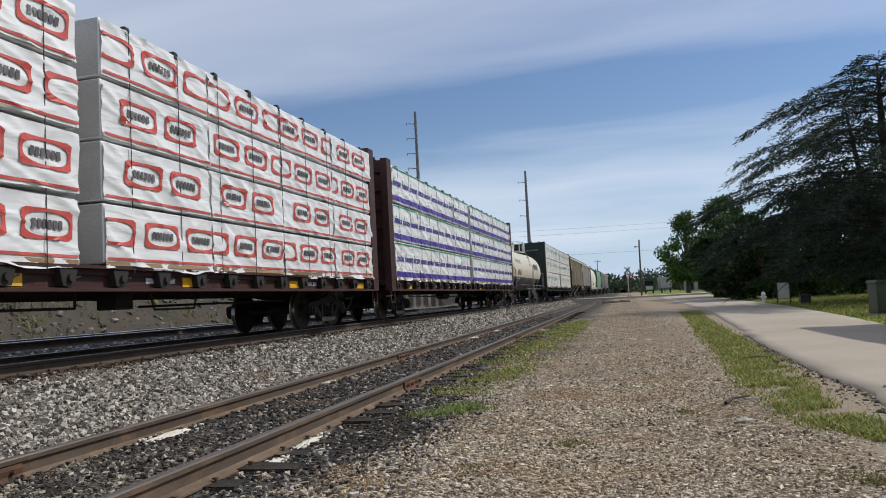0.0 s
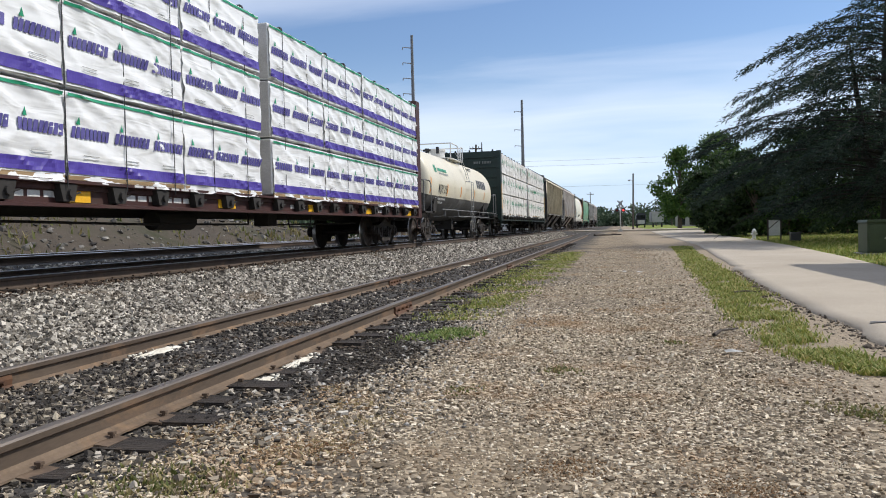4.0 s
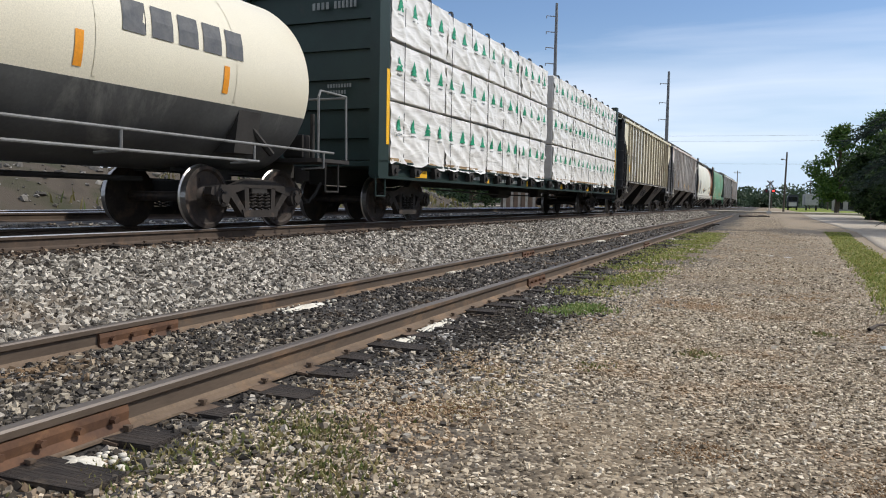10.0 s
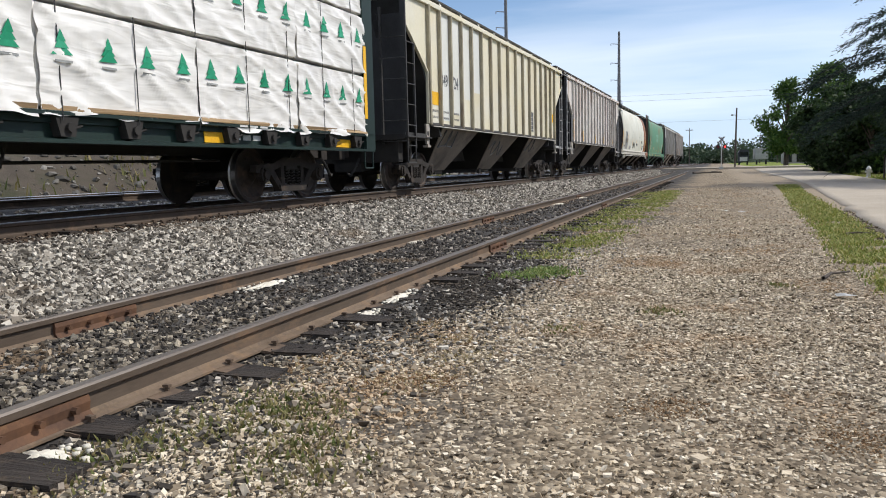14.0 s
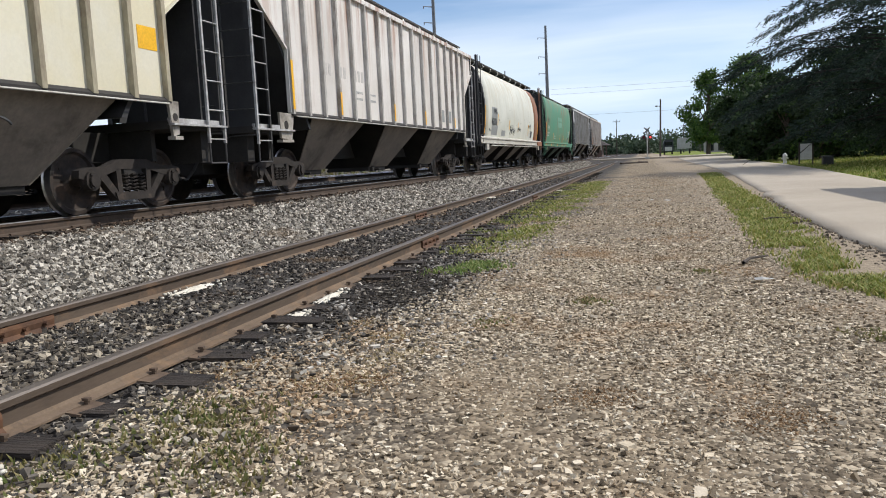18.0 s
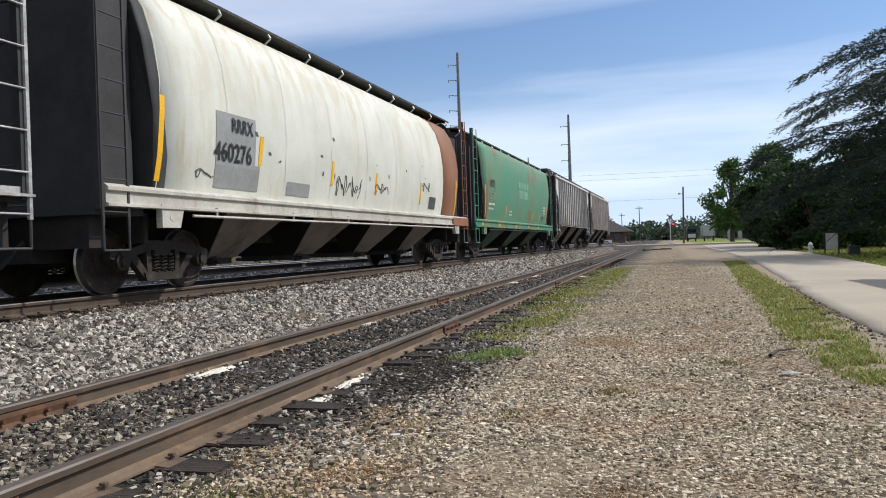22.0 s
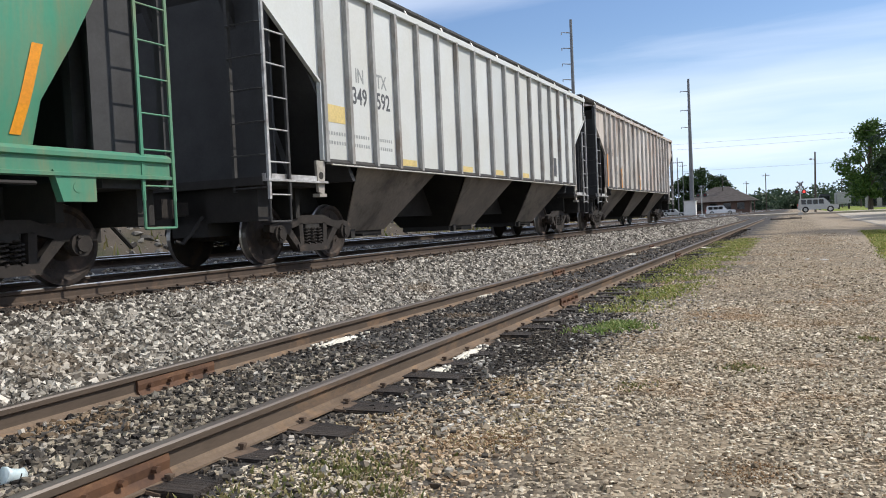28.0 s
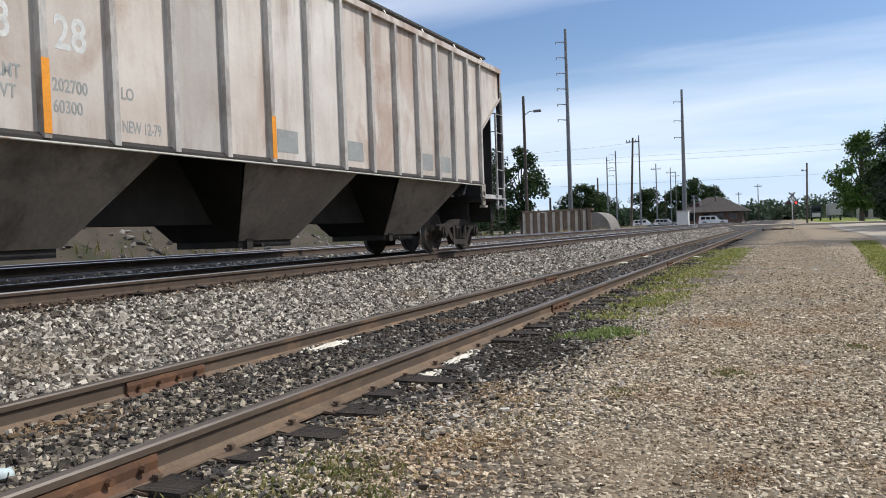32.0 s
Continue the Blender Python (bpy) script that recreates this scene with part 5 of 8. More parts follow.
        # Added panel that stands in for the darkness in the open end.
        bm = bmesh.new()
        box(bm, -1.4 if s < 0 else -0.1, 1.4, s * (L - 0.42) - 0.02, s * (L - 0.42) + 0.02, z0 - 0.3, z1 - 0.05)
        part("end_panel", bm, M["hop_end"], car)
        bm = bmesh.new()
        box(bm, -1.5, 1.5, min(s * half, s * L), max(s * half, s * L), z0 - 0.42, z0 - 0.30)
        # Added deep box in place of the shadow behind the wheels.
        box(bm, -0.35, 0.35, min(s * (half - 2.4), s * (L - 0.1)), max(s * (half - 2.4), s * (L - 0.1)), z0 - 1.12, z0 - 0.42)
        part("end_platform", bm, M["under"], car)
        for t in (-1, 1):
            bm = bmesh.new()
            box(bm, t * 1.5 - 0.05, t * 1.5 + 0.05, s * (L - 0.08) - 0.05, s * (L - 0.08) + 0.05, z0 - 0.4, z1)
            part("end_post", bm, M["hop_end"], car)
        bm = bmesh.new()
        for x in (-0.75, 0.75):
            prism(bm, [(s * (half - 0.2), z0 - 0.3), (s * (half - 0.05), z0 - 0.3), (s * (L - 0.15), z1 - 0.4), (s * (L - 0.3), z1 - 0.4)], "x", x - 0.06, x + 0.06)
        part("end_strut", bm, M["hop_end"], car)
        y = s * (L - 0.05) - (0.46 if s > 0 else 0)
        metal = metals[0] if s < 0 else metals[1]
        # corner ladder: a pale outer stile, a dark inner one, rungs on the side and round on the end
        lad = empty("corner_ladder")
        lad.parent = car
        tagged(lad, "corner ladder with worn pale stiles")
        ya, yb = s * (L - 0.05), s * (L - 0.51)
        top = z1 - 0.1 if s < 0 else z1 - 0.5
        for yy, mm, zt in ((ya, metal, top), (yb, M["ladder_dark"] if s < 0 else metal, z0 + 1.75)):
            bm = bmesh.new()
            box(bm, 1.545, 1.585, yy - 0.022, yy + 0.022, z0 - 0.62, zt)
            part("stile", bm, mm, lad)
        for q in range(6):
            zz = z0 - 0.56 + 0.46 * q
            bm = bmesh.new()
            cyl(bm, (1.575, ya, zz), (1.575, yb, zz), 0.013, 6)
            part("rung", bm, metal, lad)
            bm = bmesh.new()
            pipe(bm, [(1.55, ya + s * 0.02, zz + 0.1), (1.5, ya + s * 0.07, zz + 0.1), (0.98, ya + s * 0.07, zz + 0.1), (0.95, ya, zz + 0.1)], 0.012, 5)
            part("grab_iron", bm, M["ladder_dark"], lad)
        bm = bmesh.new()
        box(bm, 0.93, 0.98, ya - 0.03, ya + 0.03, z0 - 0.5, z1 - 0.3)
        part("end_stile", bm, M["ladder_dark"], lad)
        bm = bmesh.new()
        prism(bm, [(1.48, z0 - 0.37), (1.60, z0 - 0.37), (1.60, z0 - 0.34), (1.53, z0 - 0.33), (1.53, z0 - 0.26), (1.48, z0 - 0.26)], "y", min(s * half, s * L), max(s * half, s * L))
        part("end_sill", bm, metal, car)
        # bolster web with its jacking hole
        bm = bmesh.new()
        w = pad_w if s < 0 else 0.22
        prism(bm, [(s * (half - 0.02 - 0.3 * (w - 0.22)), z0 - 0.02), (s * (half + w), z0 - 0.02), (s * (half + w - 0.03), z0 - 0.50), (s * (half + 0.04), z0 - 0.54)], "x", 1.50, 1.545)
        box(bm, 1.45, 1.58, min(s * (half + 0.03), s * (half + w)), max(s * (half + 0.03), s * (half + w)), z0 - 0.58, z0 - 0.53)
        pad = part("jacking_pad", bm, M["pad_paint"], car, "grimy pale bolster web with a round hole")
        bm = bmesh.new()
        cyl(bm, (1.54, s * (half + w * 0.5), z0 - 0.25), (1.549, s * (half + w * 0.5), z0 - 0.25), min(0.085, 0.27 * w), 14)
        part("pad_hole", bm, M["under"], pad)
        bm = bmesh.new()
        box(bm, -1.3, 1.3, min(s * (L - 0.1), s * (L - 0.35)), max(s * (L - 0.1), s * (L - 0.35)), 0.66, z0 - 0.42)
        box(bm, -1.1, 1.1, min(s * (half + 0.1), s * (half + 0.2)), max(s * (half + 0.1), s * (half + 0.2)), 0.7, z0 - 0.42)
        part("end_beam", bm, M["under"], car)
        # brake piping and air reservoir
        bm = bmesh.new()
        if s < 0:
            cyl(bm, (-0.5, -half - 0.4, z0 + 0.15), (0.5, -half - 0.4, z0 + 0.15), 0.19, 14)
            cyl(bm, (0.75, -half - 0.75, z0 - 0.3), (0.75, -half - 0.75, z0 + 0.8), 0.03, 6)
        else:
            cyl(bm, (0.6, half + 0.7, z0 - 0.3), (0.6, half + 0.7, z0 + 1.6), 0.03, 6)
            lathe_at = [(half + 0.76, 0.04), (half + 0.80, 0.24), (half + 0.84, 0.24), (half + 0.88, 0.04)]
            t2 = bmesh.new()
            lathe(t2, lathe_at, "y", 16)
            bmesh.ops.translate(t2, verts=t2.verts, vec=(0.6, 0, z0 + 1.5))
            me = bpy.data.meshes.new("t")
            t2.to_mesh(me)
            t2.free()
            bm.from_mesh(me)
            bpy.data.meshes.remove(me)
        part("brake_gear", bm, M["hop_end"], car)
        coupler(car, s * L, s)
        stirrup(car, 1.565, y, z0 - 0.6, M["ladder_dark"], 0.46, 0.34)
        truck(car, s * (L - 1.75))


def roof_walk(car, L, z, edge_x):
    bm = bmesh.new()
    box(bm, -edge_x, edge_x, -L, L, z, z + 0.05)
    part("roof_walk", bm, M["board"], car, "steel roof walkway")
    for k in range(11):
        y = -L + 0.3 + k * (2 * L - 0.6) / 10
        bm = bmesh.new()
        pipe(bm, [(edge_x - 0.03, y, z), (edge_x + 0.02, y, z - 0.1), (edge_x - 0.25, y, z - 0.3)], 0.02, 5)
        part("walk_bracket", bm, M["galv"], car)


def ribbed_hopper(name, label, u, paint, rib_paint, L=8.5, ribs=17, z0=1.58, z1=4.40, low=None, marks=None, metals=None, patches=None, pad_w=0.22):
    car = thing(name, label, u, "hopper car")
    half = L - 1.45
    # side sheets: the upper corners reach out to the ends
    for s in (-1, 1):
        bm = bmesh.new()
        if s < 0:
            poly = [(-half, z0), (half, z0), (half, 2.8), (L - 0.12, 3.76), (L - 0.12, z1), (-L + 0.12, z1), (-L + 0.12, 3.76), (-half, 2.8)]
            prism(bm, poly, "x", -1.50, -1.515)
            part("side_sheet", bm, paint, car)
        else:
            # welded sheets between the ribs, the last ones cut back to a slant
            for k in range(ribs - 1):
                ya, yb = rib_y(half, ribs, k), rib_y(half, ribs, k + 1)
                bm = bmesh.new()
                if patches and k in patches:
                    box(bm, 1.50, 1.515, ya, yb, z0, patches[k])
                    part("side_panel", bm, paint, car)
                    bm = bmesh.new()
                    box(bm, 1.50, 1.5152, ya, yb, patches[k], z1)
                    part("side_panel", bm, M["cream_patch"], car, "whitish repainted sheet")
                else:
                    box(bm, 1.50, 1.515, ya, yb, z0, z1)
                    part("side_panel", bm, paint, car)
            for t in (-1, 1):
                bm = bmesh.new()
                prism(bm, [(t * (half - 0.04), z0), (t * half, z0), (t * half, 2.8), (t * (L - 0.12), 3.76), (t * (L - 0.12), z1), (t * (half - 0.04), z1)], "x", 1.50, 1.515)
                part("side_panel", bm, paint, car)
                bm = bmesh.new()
                prism(bm, [(t * half, z0), (t * (half + 0.04), z0), (t * (half + 0.04), 2.78), (t * (L - 0.08), 3.74), (t * (L - 0.08), z1), (t * (L - 0.12), z1), (t * (L - 0.12), 3.76), (t * half, 2.8)], "x", 1.49, 1.56)
                part("end_flange", bm, paint, car)
        for k in range(ribs):
            y = rib_y(half, ribs, k)
            bm = bmesh.new()
            prism(bm, [(s * 1.515, y - 0.05), (s * 1.60, y - 0.042), (s * 1.60, y + 0.042), (s * 1.515, y + 0.05)], "z", z0 - 0.03, z1 - 0.02)
            part("rib", bm, rib_paint, car)
        bm = bmesh.new()
        box(bm, min(s * 1.49, s * 1.6), max(s * 1.49, s * 1.6), -L + 0.1, L - 0.1, z1 - 0.04, z1 + 0.07)
        part("top_chord", bm, paint, car)
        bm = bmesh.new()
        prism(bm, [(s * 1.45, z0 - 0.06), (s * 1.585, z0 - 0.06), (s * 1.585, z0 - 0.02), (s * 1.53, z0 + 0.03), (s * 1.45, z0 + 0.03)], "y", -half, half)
        # The shade colour draws the dark gap below the side sheets.
        part("side_sill", bm, M["shade_black"], car)
        bm = bmesh.new()
        pipe(bm, [(s * 1.61, -half + 0.1, z0 - 0.07), (s * 1.61, half - 0.1, z0 - 0.07)], 0.014, 6)
        part("train_line", bm, M["pale_sill"], car)
    bm = bmesh.new()
    prism(bm, [(-1.5, z1 + 0.05), (1.5, z1 + 0.05), (1.0, z1 + 0.2), (0.3, z1 + 0.27), (-0.3, z1 + 0.27), (-1.0, z1 + 0.2)], "y", -L + 0.1, L - 0.1)
    part("roof", bm, paint, car)
    bm = bmesh.new()
    for k in range(5):
        y = -L + 1.6 + k * (2 * L - 3.2) / 4
        box(bm, -0.4, 0.4, y - 1.0, y + 1.0, z1 + 0.27, z1 + 0.36)
    part("hatch", bm, paint, car)
    roof_walk(car, L + 0.1, z1 + 0.42, 1.12)
    hopper_ends(car, L, half, z0, z1, paint, metals or (M["ladder_white"], M["ladder_white"]), pad_w)
    hopper_under(car, 3, z0 - 0.03, half - 0.3, low or M["hop_low"])
    if marks:
        marks(car, half, ribs, z0, z1)
    return car


def cell(half, ribs, k):
    """Where the k-th bay between ribs begins."""
    return rib_y(half, ribs, k) + 0.075


def rib_y(half, ribs, k):
    """Ribs stand closer towards the ends of the car."""
    w = [0.74 + 0.24 * math.sin(math.pi * (j + 0.5) / (ribs - 1)) for j in range(ribs - 1)]
    return -half + 0.04 + (2 * half - 0.08) * sum(w[:k]) / sum(w)


def small_stencils(car, half, ribs, cells, z, material, rows=2, w=0.6):
    bm = bmesh.new()
    for k in cells:
        y = cell(half, ribs, k)
        for q in range(rows):
            for j in range(7):
                box(bm, 1.516, 1.519, y + 0.08 + j * w / 8, y + 0.08 + (j + 0.5) * w / 8, z - 0.15 * q, z - 0.15 * q + 0.055)
    tagged(part("stencil_mark", bm, material, car, "small dark stencil lines"), kind="stuff")


def strips(car, half, ribs, cells, z, h, material, w=0.3, off=0.2):
    for k in cells:
        bm = bmesh.new()
        y = cell(half, ribs, k) + off
        box(bm, 1.516, 1.52, y, y + w, z, z + h)
        part("reflector", bm, material, car, "reflective strip")


def rib_strips(car, half, ribs, which, z, material):
    """Reflective strips stuck on the faces of some ribs."""
    for k, h in which:
        y = rib_y(half, ribs, k)
        bm = bmesh.new()
        box(bm, 1.601, 1.605, y - 0.045, y + 0.045, z, z + h)
        part("reflector", bm, material, car, "reflective strip")


def marks_cream(car, half, ribs, z0, z1):
    a, b = cell(half, ribs, 1), cell(half, ribs, 2)
    lettering("car_number", "349", 0.42, M["stencil_dk"], car, side_m(1.5175, a + 0.08, 2.48), "dark stencilled number", 0.78)
    lettering("car_number", "724", 0.42, M["stencil_dk"], car, side_m(1.5175, b + 0.08, 2.48), "dark stencilled number", 0.78)
    strips(car, half, ribs, (0,), 2.05, 0.32, M["yellow"], 0.62, 0.06)
    strips(car, half, ribs, (ribs - 2,), 2.25, 0.32, M["yellow"], 0.42, 0.15)
    small_stencils(car, half, ribs, (0, 1, 2), 1.88, M["stencil_dk"])
    bm = bmesh.new()
    y = cell(half, ribs, 11)
    box(bm, 1.516, 1.519, y + 0.1, y + 0.6, 1.75, 2.45)
    p = part("data_panel", bm, M["stencil_dk"], car)
    bm = bmesh.new()
    for q in range(4):
        box(bm, 1.519, 1.521, y + 0.15, y + 0.55, 1.82 + 0.15 * q, 1.835 + 0.15 * q)
    for q in range(2):
        box(bm, 1.519, 1.521, y + 0.15 + 0.2 * q, y + 0.165 + 0.2 * q, 1.82, 2.28)
    part("panel_lines", bm, M["stencil"], p)
    scrawl(car, [(-5.2, 1.2), (-0.55, 1.15), (3.7, 1.25)], M["stencil_dk"])


def scrawl(car, places, material):
    """Loose painted loops on the slope sheets of the bays."""
    for yc, zc in places:
        bm = bmesh.new()
        pts = []
        for k in range(70):
            f = k / 69
            y = yc - 0.6 + 1.2 * f + 0.14 * math.sin(16 * f + yc)
            z = zc + 0.20 * math.sin(13 * f + yc) + 0.07 * math.sin(27 * f)
            x = 0.85 + (z - 0.42) / (1.55 - 0.42) * 0.65 + 0.012
            pts.append((x, y, z))
        pipe(bm, pts, 0.016, 4)
        part("painted_scrawl", bm, material, car, "dark sprayed loops")


def marks_grey(car, half, ribs, z0, z1):
    rib_strips(car, half, ribs, ((0, 0.95), (3, 0.5), (7, 0.45), (10, 0.4), (14, 0.35)), 1.64, M["yellow"])
    bm = bmesh.new()
    for k, t in ((2, 2), (3, 2), (4, 3)):
        y = cell(half, ribs, k)
        bars_word(bm, 1.516, y + 0.1, 2.48, 0.26, t, 0.22)
    tagged(part("faded_mark", bm, M["faded_grey"], car, "faded grey lettering as plain bars"), kind="stuff")
    small_stencils(car, half, ribs, (4, 5), 2.2, M["grey_patch"])
    for k in (12, 13):
        bm = bmesh.new()
        y = cell(half, ribs, k)
        box(bm, 1.516, 1.519, y + 0.15, y + 0.55, 1.8, 2.2)
        part("data_panel", bm, M["grey_patch"], car)


def marks_white(car, half, ribs, z0, z1):
    a, b = cell(half, ribs, 1), cell(half, ribs, 2)
    lettering("reporting_mark", "IN", 0.34, M["grey_patch"], car, side_m(1.516, a + 0.2, 2.88), "faded letters", 0.8)
    lettering("reporting_mark", "TX", 0.34, M["grey_patch"], car, side_m(1.516, b + 0.1, 2.88), "faded letters", 0.8)
    lettering("car_number", "349", 0.40, M["stencil_dk"], car, side_m(1.516, a + 0.08, 2.50), "dark stencilled number", 0.8)
    lettering("car_number", "592", 0.40, M["stencil_dk"], car, side_m(1.516, b + 0.08, 2.50), "dark stencilled number", 0.8)
    strips(car, half, ribs, (0,), 2.2, 0.28, M["yellow_faded"], 0.5, 0.08)
    strips(car, half, ribs, (3, 6, 8, 10), 1.62, 0.12, M["yellow_faded"], 0.62, 0.06)
    small_stencils(car, half, ribs, (0, 1, 2), 2.0, M["grey_patch"], 2)
    bm = bmesh.new()
    y = cell(half, ribs, 13)
    box(bm, 1.516, 1.519, y + 0.1, y + 0.5, 1.75, 2.3)
    part("data_panel", bm, M["stencil_dk"], car)


def marks_brown(car, half, ribs, z0, z1):
    facing = Matrix.Translation((0.55, -8.4 + 0.395, 3.95)) @ Matrix(((1, 0, 0, 0), (0, 0, -1, 0), (0, 1, 0, 0), (0, 0, 0, 1)))
    lettering("end_number", "90328", 0.2, M["grey_patch"], car, facing, "faded stencilled number", 0.9)
    a, b = cell(half, ribs, 0), cell(half, ribs, 1)
    lettering("reporting_mark", "IN", 0.36, M["stencil_dk"], car, side_m(1.516, a + 0.3, 2.74), "dark letters", 0.7)
    lettering("reporting_mark", "TX", 0.36, M["stencil_dk"], car, side_m(1.516, b + 0.1, 2.74), "dark letters", 0.7)
    lettering("car_number", "3", 0.48, M["stencil"], car, side_m(1.516, cell(half, ribs, 2) + 0.28, 2.4), "pale number", 0.8)
    lettering("car_number", "28", 0.5, M["stencil"], car, side_m(1.516, cell(half, ribs, 3) + 0.1, 2.4), "pale number", 0.8)
    rib_strips(car, half, ribs, ((0, 1.2), (3, 0.75), (7, 0.6)), 1.60, M["orange"])
    for t, k, z in (("LT WT", 2, 1.88), ("LD LMT", 2, 2.08), ("202700", 3, 2.02), ("60300", 3, 1.8), ("LO", 4, 2.05), ("NEW 12-79", 4, 1.68)):
        lettering("stencil_line", t, 0.19, M["grey_patch"], car, side_m(1.516, cell(half, ribs, k) + 0.06, z), "dark stencil line", 0.62 if len(t) > 6 else 0.75)
    for k in (7, 9, 12, 13):
        bm = bmesh.new()
        y = cell(half, ribs, k)
        box(bm, 1.516, 1.519, y + 0.1, y + 0.6, 1.72, 2.05)
        part("data_panel", bm, M["grey_patch"], car)


ribbed_hopper("hopper_car_cream", "cream ribbed covered hopper with dark numbers and scrawled slope sheets", 92.55, M["hop_cream"], M["rib_cream"], marks=marks_cream, metals=(M["ladder_dark"], M["ladder_white"]), patches={1: 1.7, 2: 1.9, 3: 2.35, 4: 2.6})
ribbed_hopper("hopper_car_grey", "weathered grey ribbed covered hopper with rust streaks", 110.55, M["hop_grey"], M["rib_grey"], marks=marks_grey, pad_w=0.5)


# ---- round-sided covered hoppers ----
def round_hopper(name, label, u, paint, sill_paint, L=8.55, bays=4, marks=None, rust_tail=None, metal=None, tall=0.0, curl=0.22, square=False):
    car = thing(name, label, u, "hopper car")
    z0, z1 = 1.42, 4.42 + tall
    half = L - 0.95
    prof = [(1.44, z0), (1.53, 1.9), (1.575, 2.5), (1.57, 2.95), (1.50, 3.4 + tall * 0.5), (1.36, 3.8 + tall * 0.8), (1.14, 4.12 + tall), (0.85, 4.32 + tall), (0.5, z1)]
    if square:
        prof = [(1.44, z0), (1.53, 1.9), (1.575, 2.5), (1.575, 3.1), (1.565, 3.55), (1.51, z1 - 0.50), (1.38, z1 - 0.22), (1.05, z1 - 0.06), (0.5, z1)]
    full = prof + [(-x, z) for x, z in prof[::-1]]
    def hull(y0, y1, material, nm, lab=""):
        bm = bmesh.new()
        steps = max(2, round((y1 - y0) / 0.9))
        def cut(y, z):
            """The side sheets draw in towards the sill at both ends of the hull."""
            d = curl * smooth01((3.35 - z) / 1.75)
            if y <= -half + 0.25:
                return y + d
            return y - d if y >= half - 0.01 else y
        rings = [[bm.verts.new((x, cut(y0 + (y1 - y0) * j / steps, z), z)) for x, z in full] for j in range(steps + 1)]
        for a, b in zip(rings, rings[1:]):
            for k in range(len(full) - 1):
                bm.faces.new((a[k], a[k + 1], b[k + 1], b[k]))
        bm.faces.new(rings[0][::-1])
        bm.faces.new(rings[-1])
        o = part(nm, bm, material, car, lab)
        for f in o.data.polygons:
            f.use_smooth = len(f.vertices) == 4
    tail = half - 1.7 if rust_tail else half
    hull(-half + 0.24, tail, paint, "hull")
    # This rim stands for the end sheet, its shade painted in.
    hull(-half, -half + 0.24, M["hop_end"], "hull_rim", "hull rim coloured dark like the shaded end sheet")
    if rust_tail:
        hull(tail, half, rust_tail, "hull_end", "rust-brown primed end of the hull")
    # end bulkheads in the shade, and the seam bands
    for y in [-half + 0.26] + [-half + 1.9 * k for k in range(1, 8)]:
        bm = bmesh.new()
        V = [[bm.verts.new((x * 1.002 + math.copysign(0.001, x), y + d, z)) for x, z in prof[:8]] for d in (0, 0.016)]
        for k in range(7):
            bm.faces.new((V[0][k], V[0][k + 1], V[1][k + 1], V[1][k]))
        part("seam", bm, paint, car, smooth=True)
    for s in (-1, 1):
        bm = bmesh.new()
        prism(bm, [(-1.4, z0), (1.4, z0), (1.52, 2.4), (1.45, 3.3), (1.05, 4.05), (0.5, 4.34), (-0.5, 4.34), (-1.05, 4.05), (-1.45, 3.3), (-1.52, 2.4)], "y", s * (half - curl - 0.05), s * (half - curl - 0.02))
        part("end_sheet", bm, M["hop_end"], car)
        # Added panel and side webs in the shade colour, to keep the sky out.
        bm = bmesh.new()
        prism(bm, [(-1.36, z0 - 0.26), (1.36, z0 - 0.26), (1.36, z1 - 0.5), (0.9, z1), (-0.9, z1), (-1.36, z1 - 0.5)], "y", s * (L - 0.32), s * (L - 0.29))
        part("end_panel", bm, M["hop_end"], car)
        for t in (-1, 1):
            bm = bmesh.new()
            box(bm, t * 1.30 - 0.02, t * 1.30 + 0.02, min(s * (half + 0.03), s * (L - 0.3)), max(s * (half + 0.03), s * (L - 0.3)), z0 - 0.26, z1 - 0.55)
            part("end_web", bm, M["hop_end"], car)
        bm = bmesh.new()
        box(bm, -0.38, 0.38, min(s * (half - 3.0), s * (L - 0.1)), max(s * (half - 3.0), s * (L - 0.1)), 0.46, z0 - 0.3)
        part("stub_sill", bm, M["under"], car)
        bm = bmesh.new()
        box(bm, -1.3, 1.3, min(s * (L - 0.1), s * (L - 0.35)), max(s * (L - 0.1), s * (L - 0.35)), 0.64, z0 - 0.36)
        box(bm, -1.2, 1.2, min(s * (half - 0.3), s * (half - 0.4)), max(s * (half - 0.3), s * (half - 0.4)), 0.7, z0 - 0.3)
        part("end_beam", bm, M["under"], car)
        bm = bmesh.new()
        for x in (-0.95, 0.95):
            box(bm, x - 0.06, x + 0.06, min(s * (half + 0.03), s * (half + 0.2)), max(s * (half + 0.03), s * (half + 0.2)), z0 - 0.3, 4.2)
        box(bm, -1.45, 1.45, min(s * half, s * L), max(s * half, s * L), z0 - 0.36, z0 - 0.26)
        part("end_platform", bm, M["hop_end"], car)
        for t in (-1, 1):
            bm = bmesh.new()
            box(bm, t * 1.5 - 0.04, t * 1.5 + 0.04, s * (L - 0.08) - 0.04, s * (L - 0.08) + 0.04, z0 - 0.3, z1 + 0.05)
            part("end_post", bm, M["hop_end"], car)
        y = s * (L - 0.04) - (0.46 if s > 0 else 0)
        tint = rust_tail if rust_tail and s > 0 else metal or M["hop_end"]
        ladder(car, 1.58, y, z0 - 0.5, z1 + 0.05, 0.46, tint)
        stirrup(car, 1.58, y, z0 - 0.4, M["grey_rail"] if rust_tail and s > 0 else metal or M["hop_end"], 0.46, 0.42)
        if rust_tail and s > 0:
            bm = bmesh.new()
            box(bm, 1.575, 1.625, half - 0.9, L - 0.08, z0 - 0.265, z0 - 0.012)
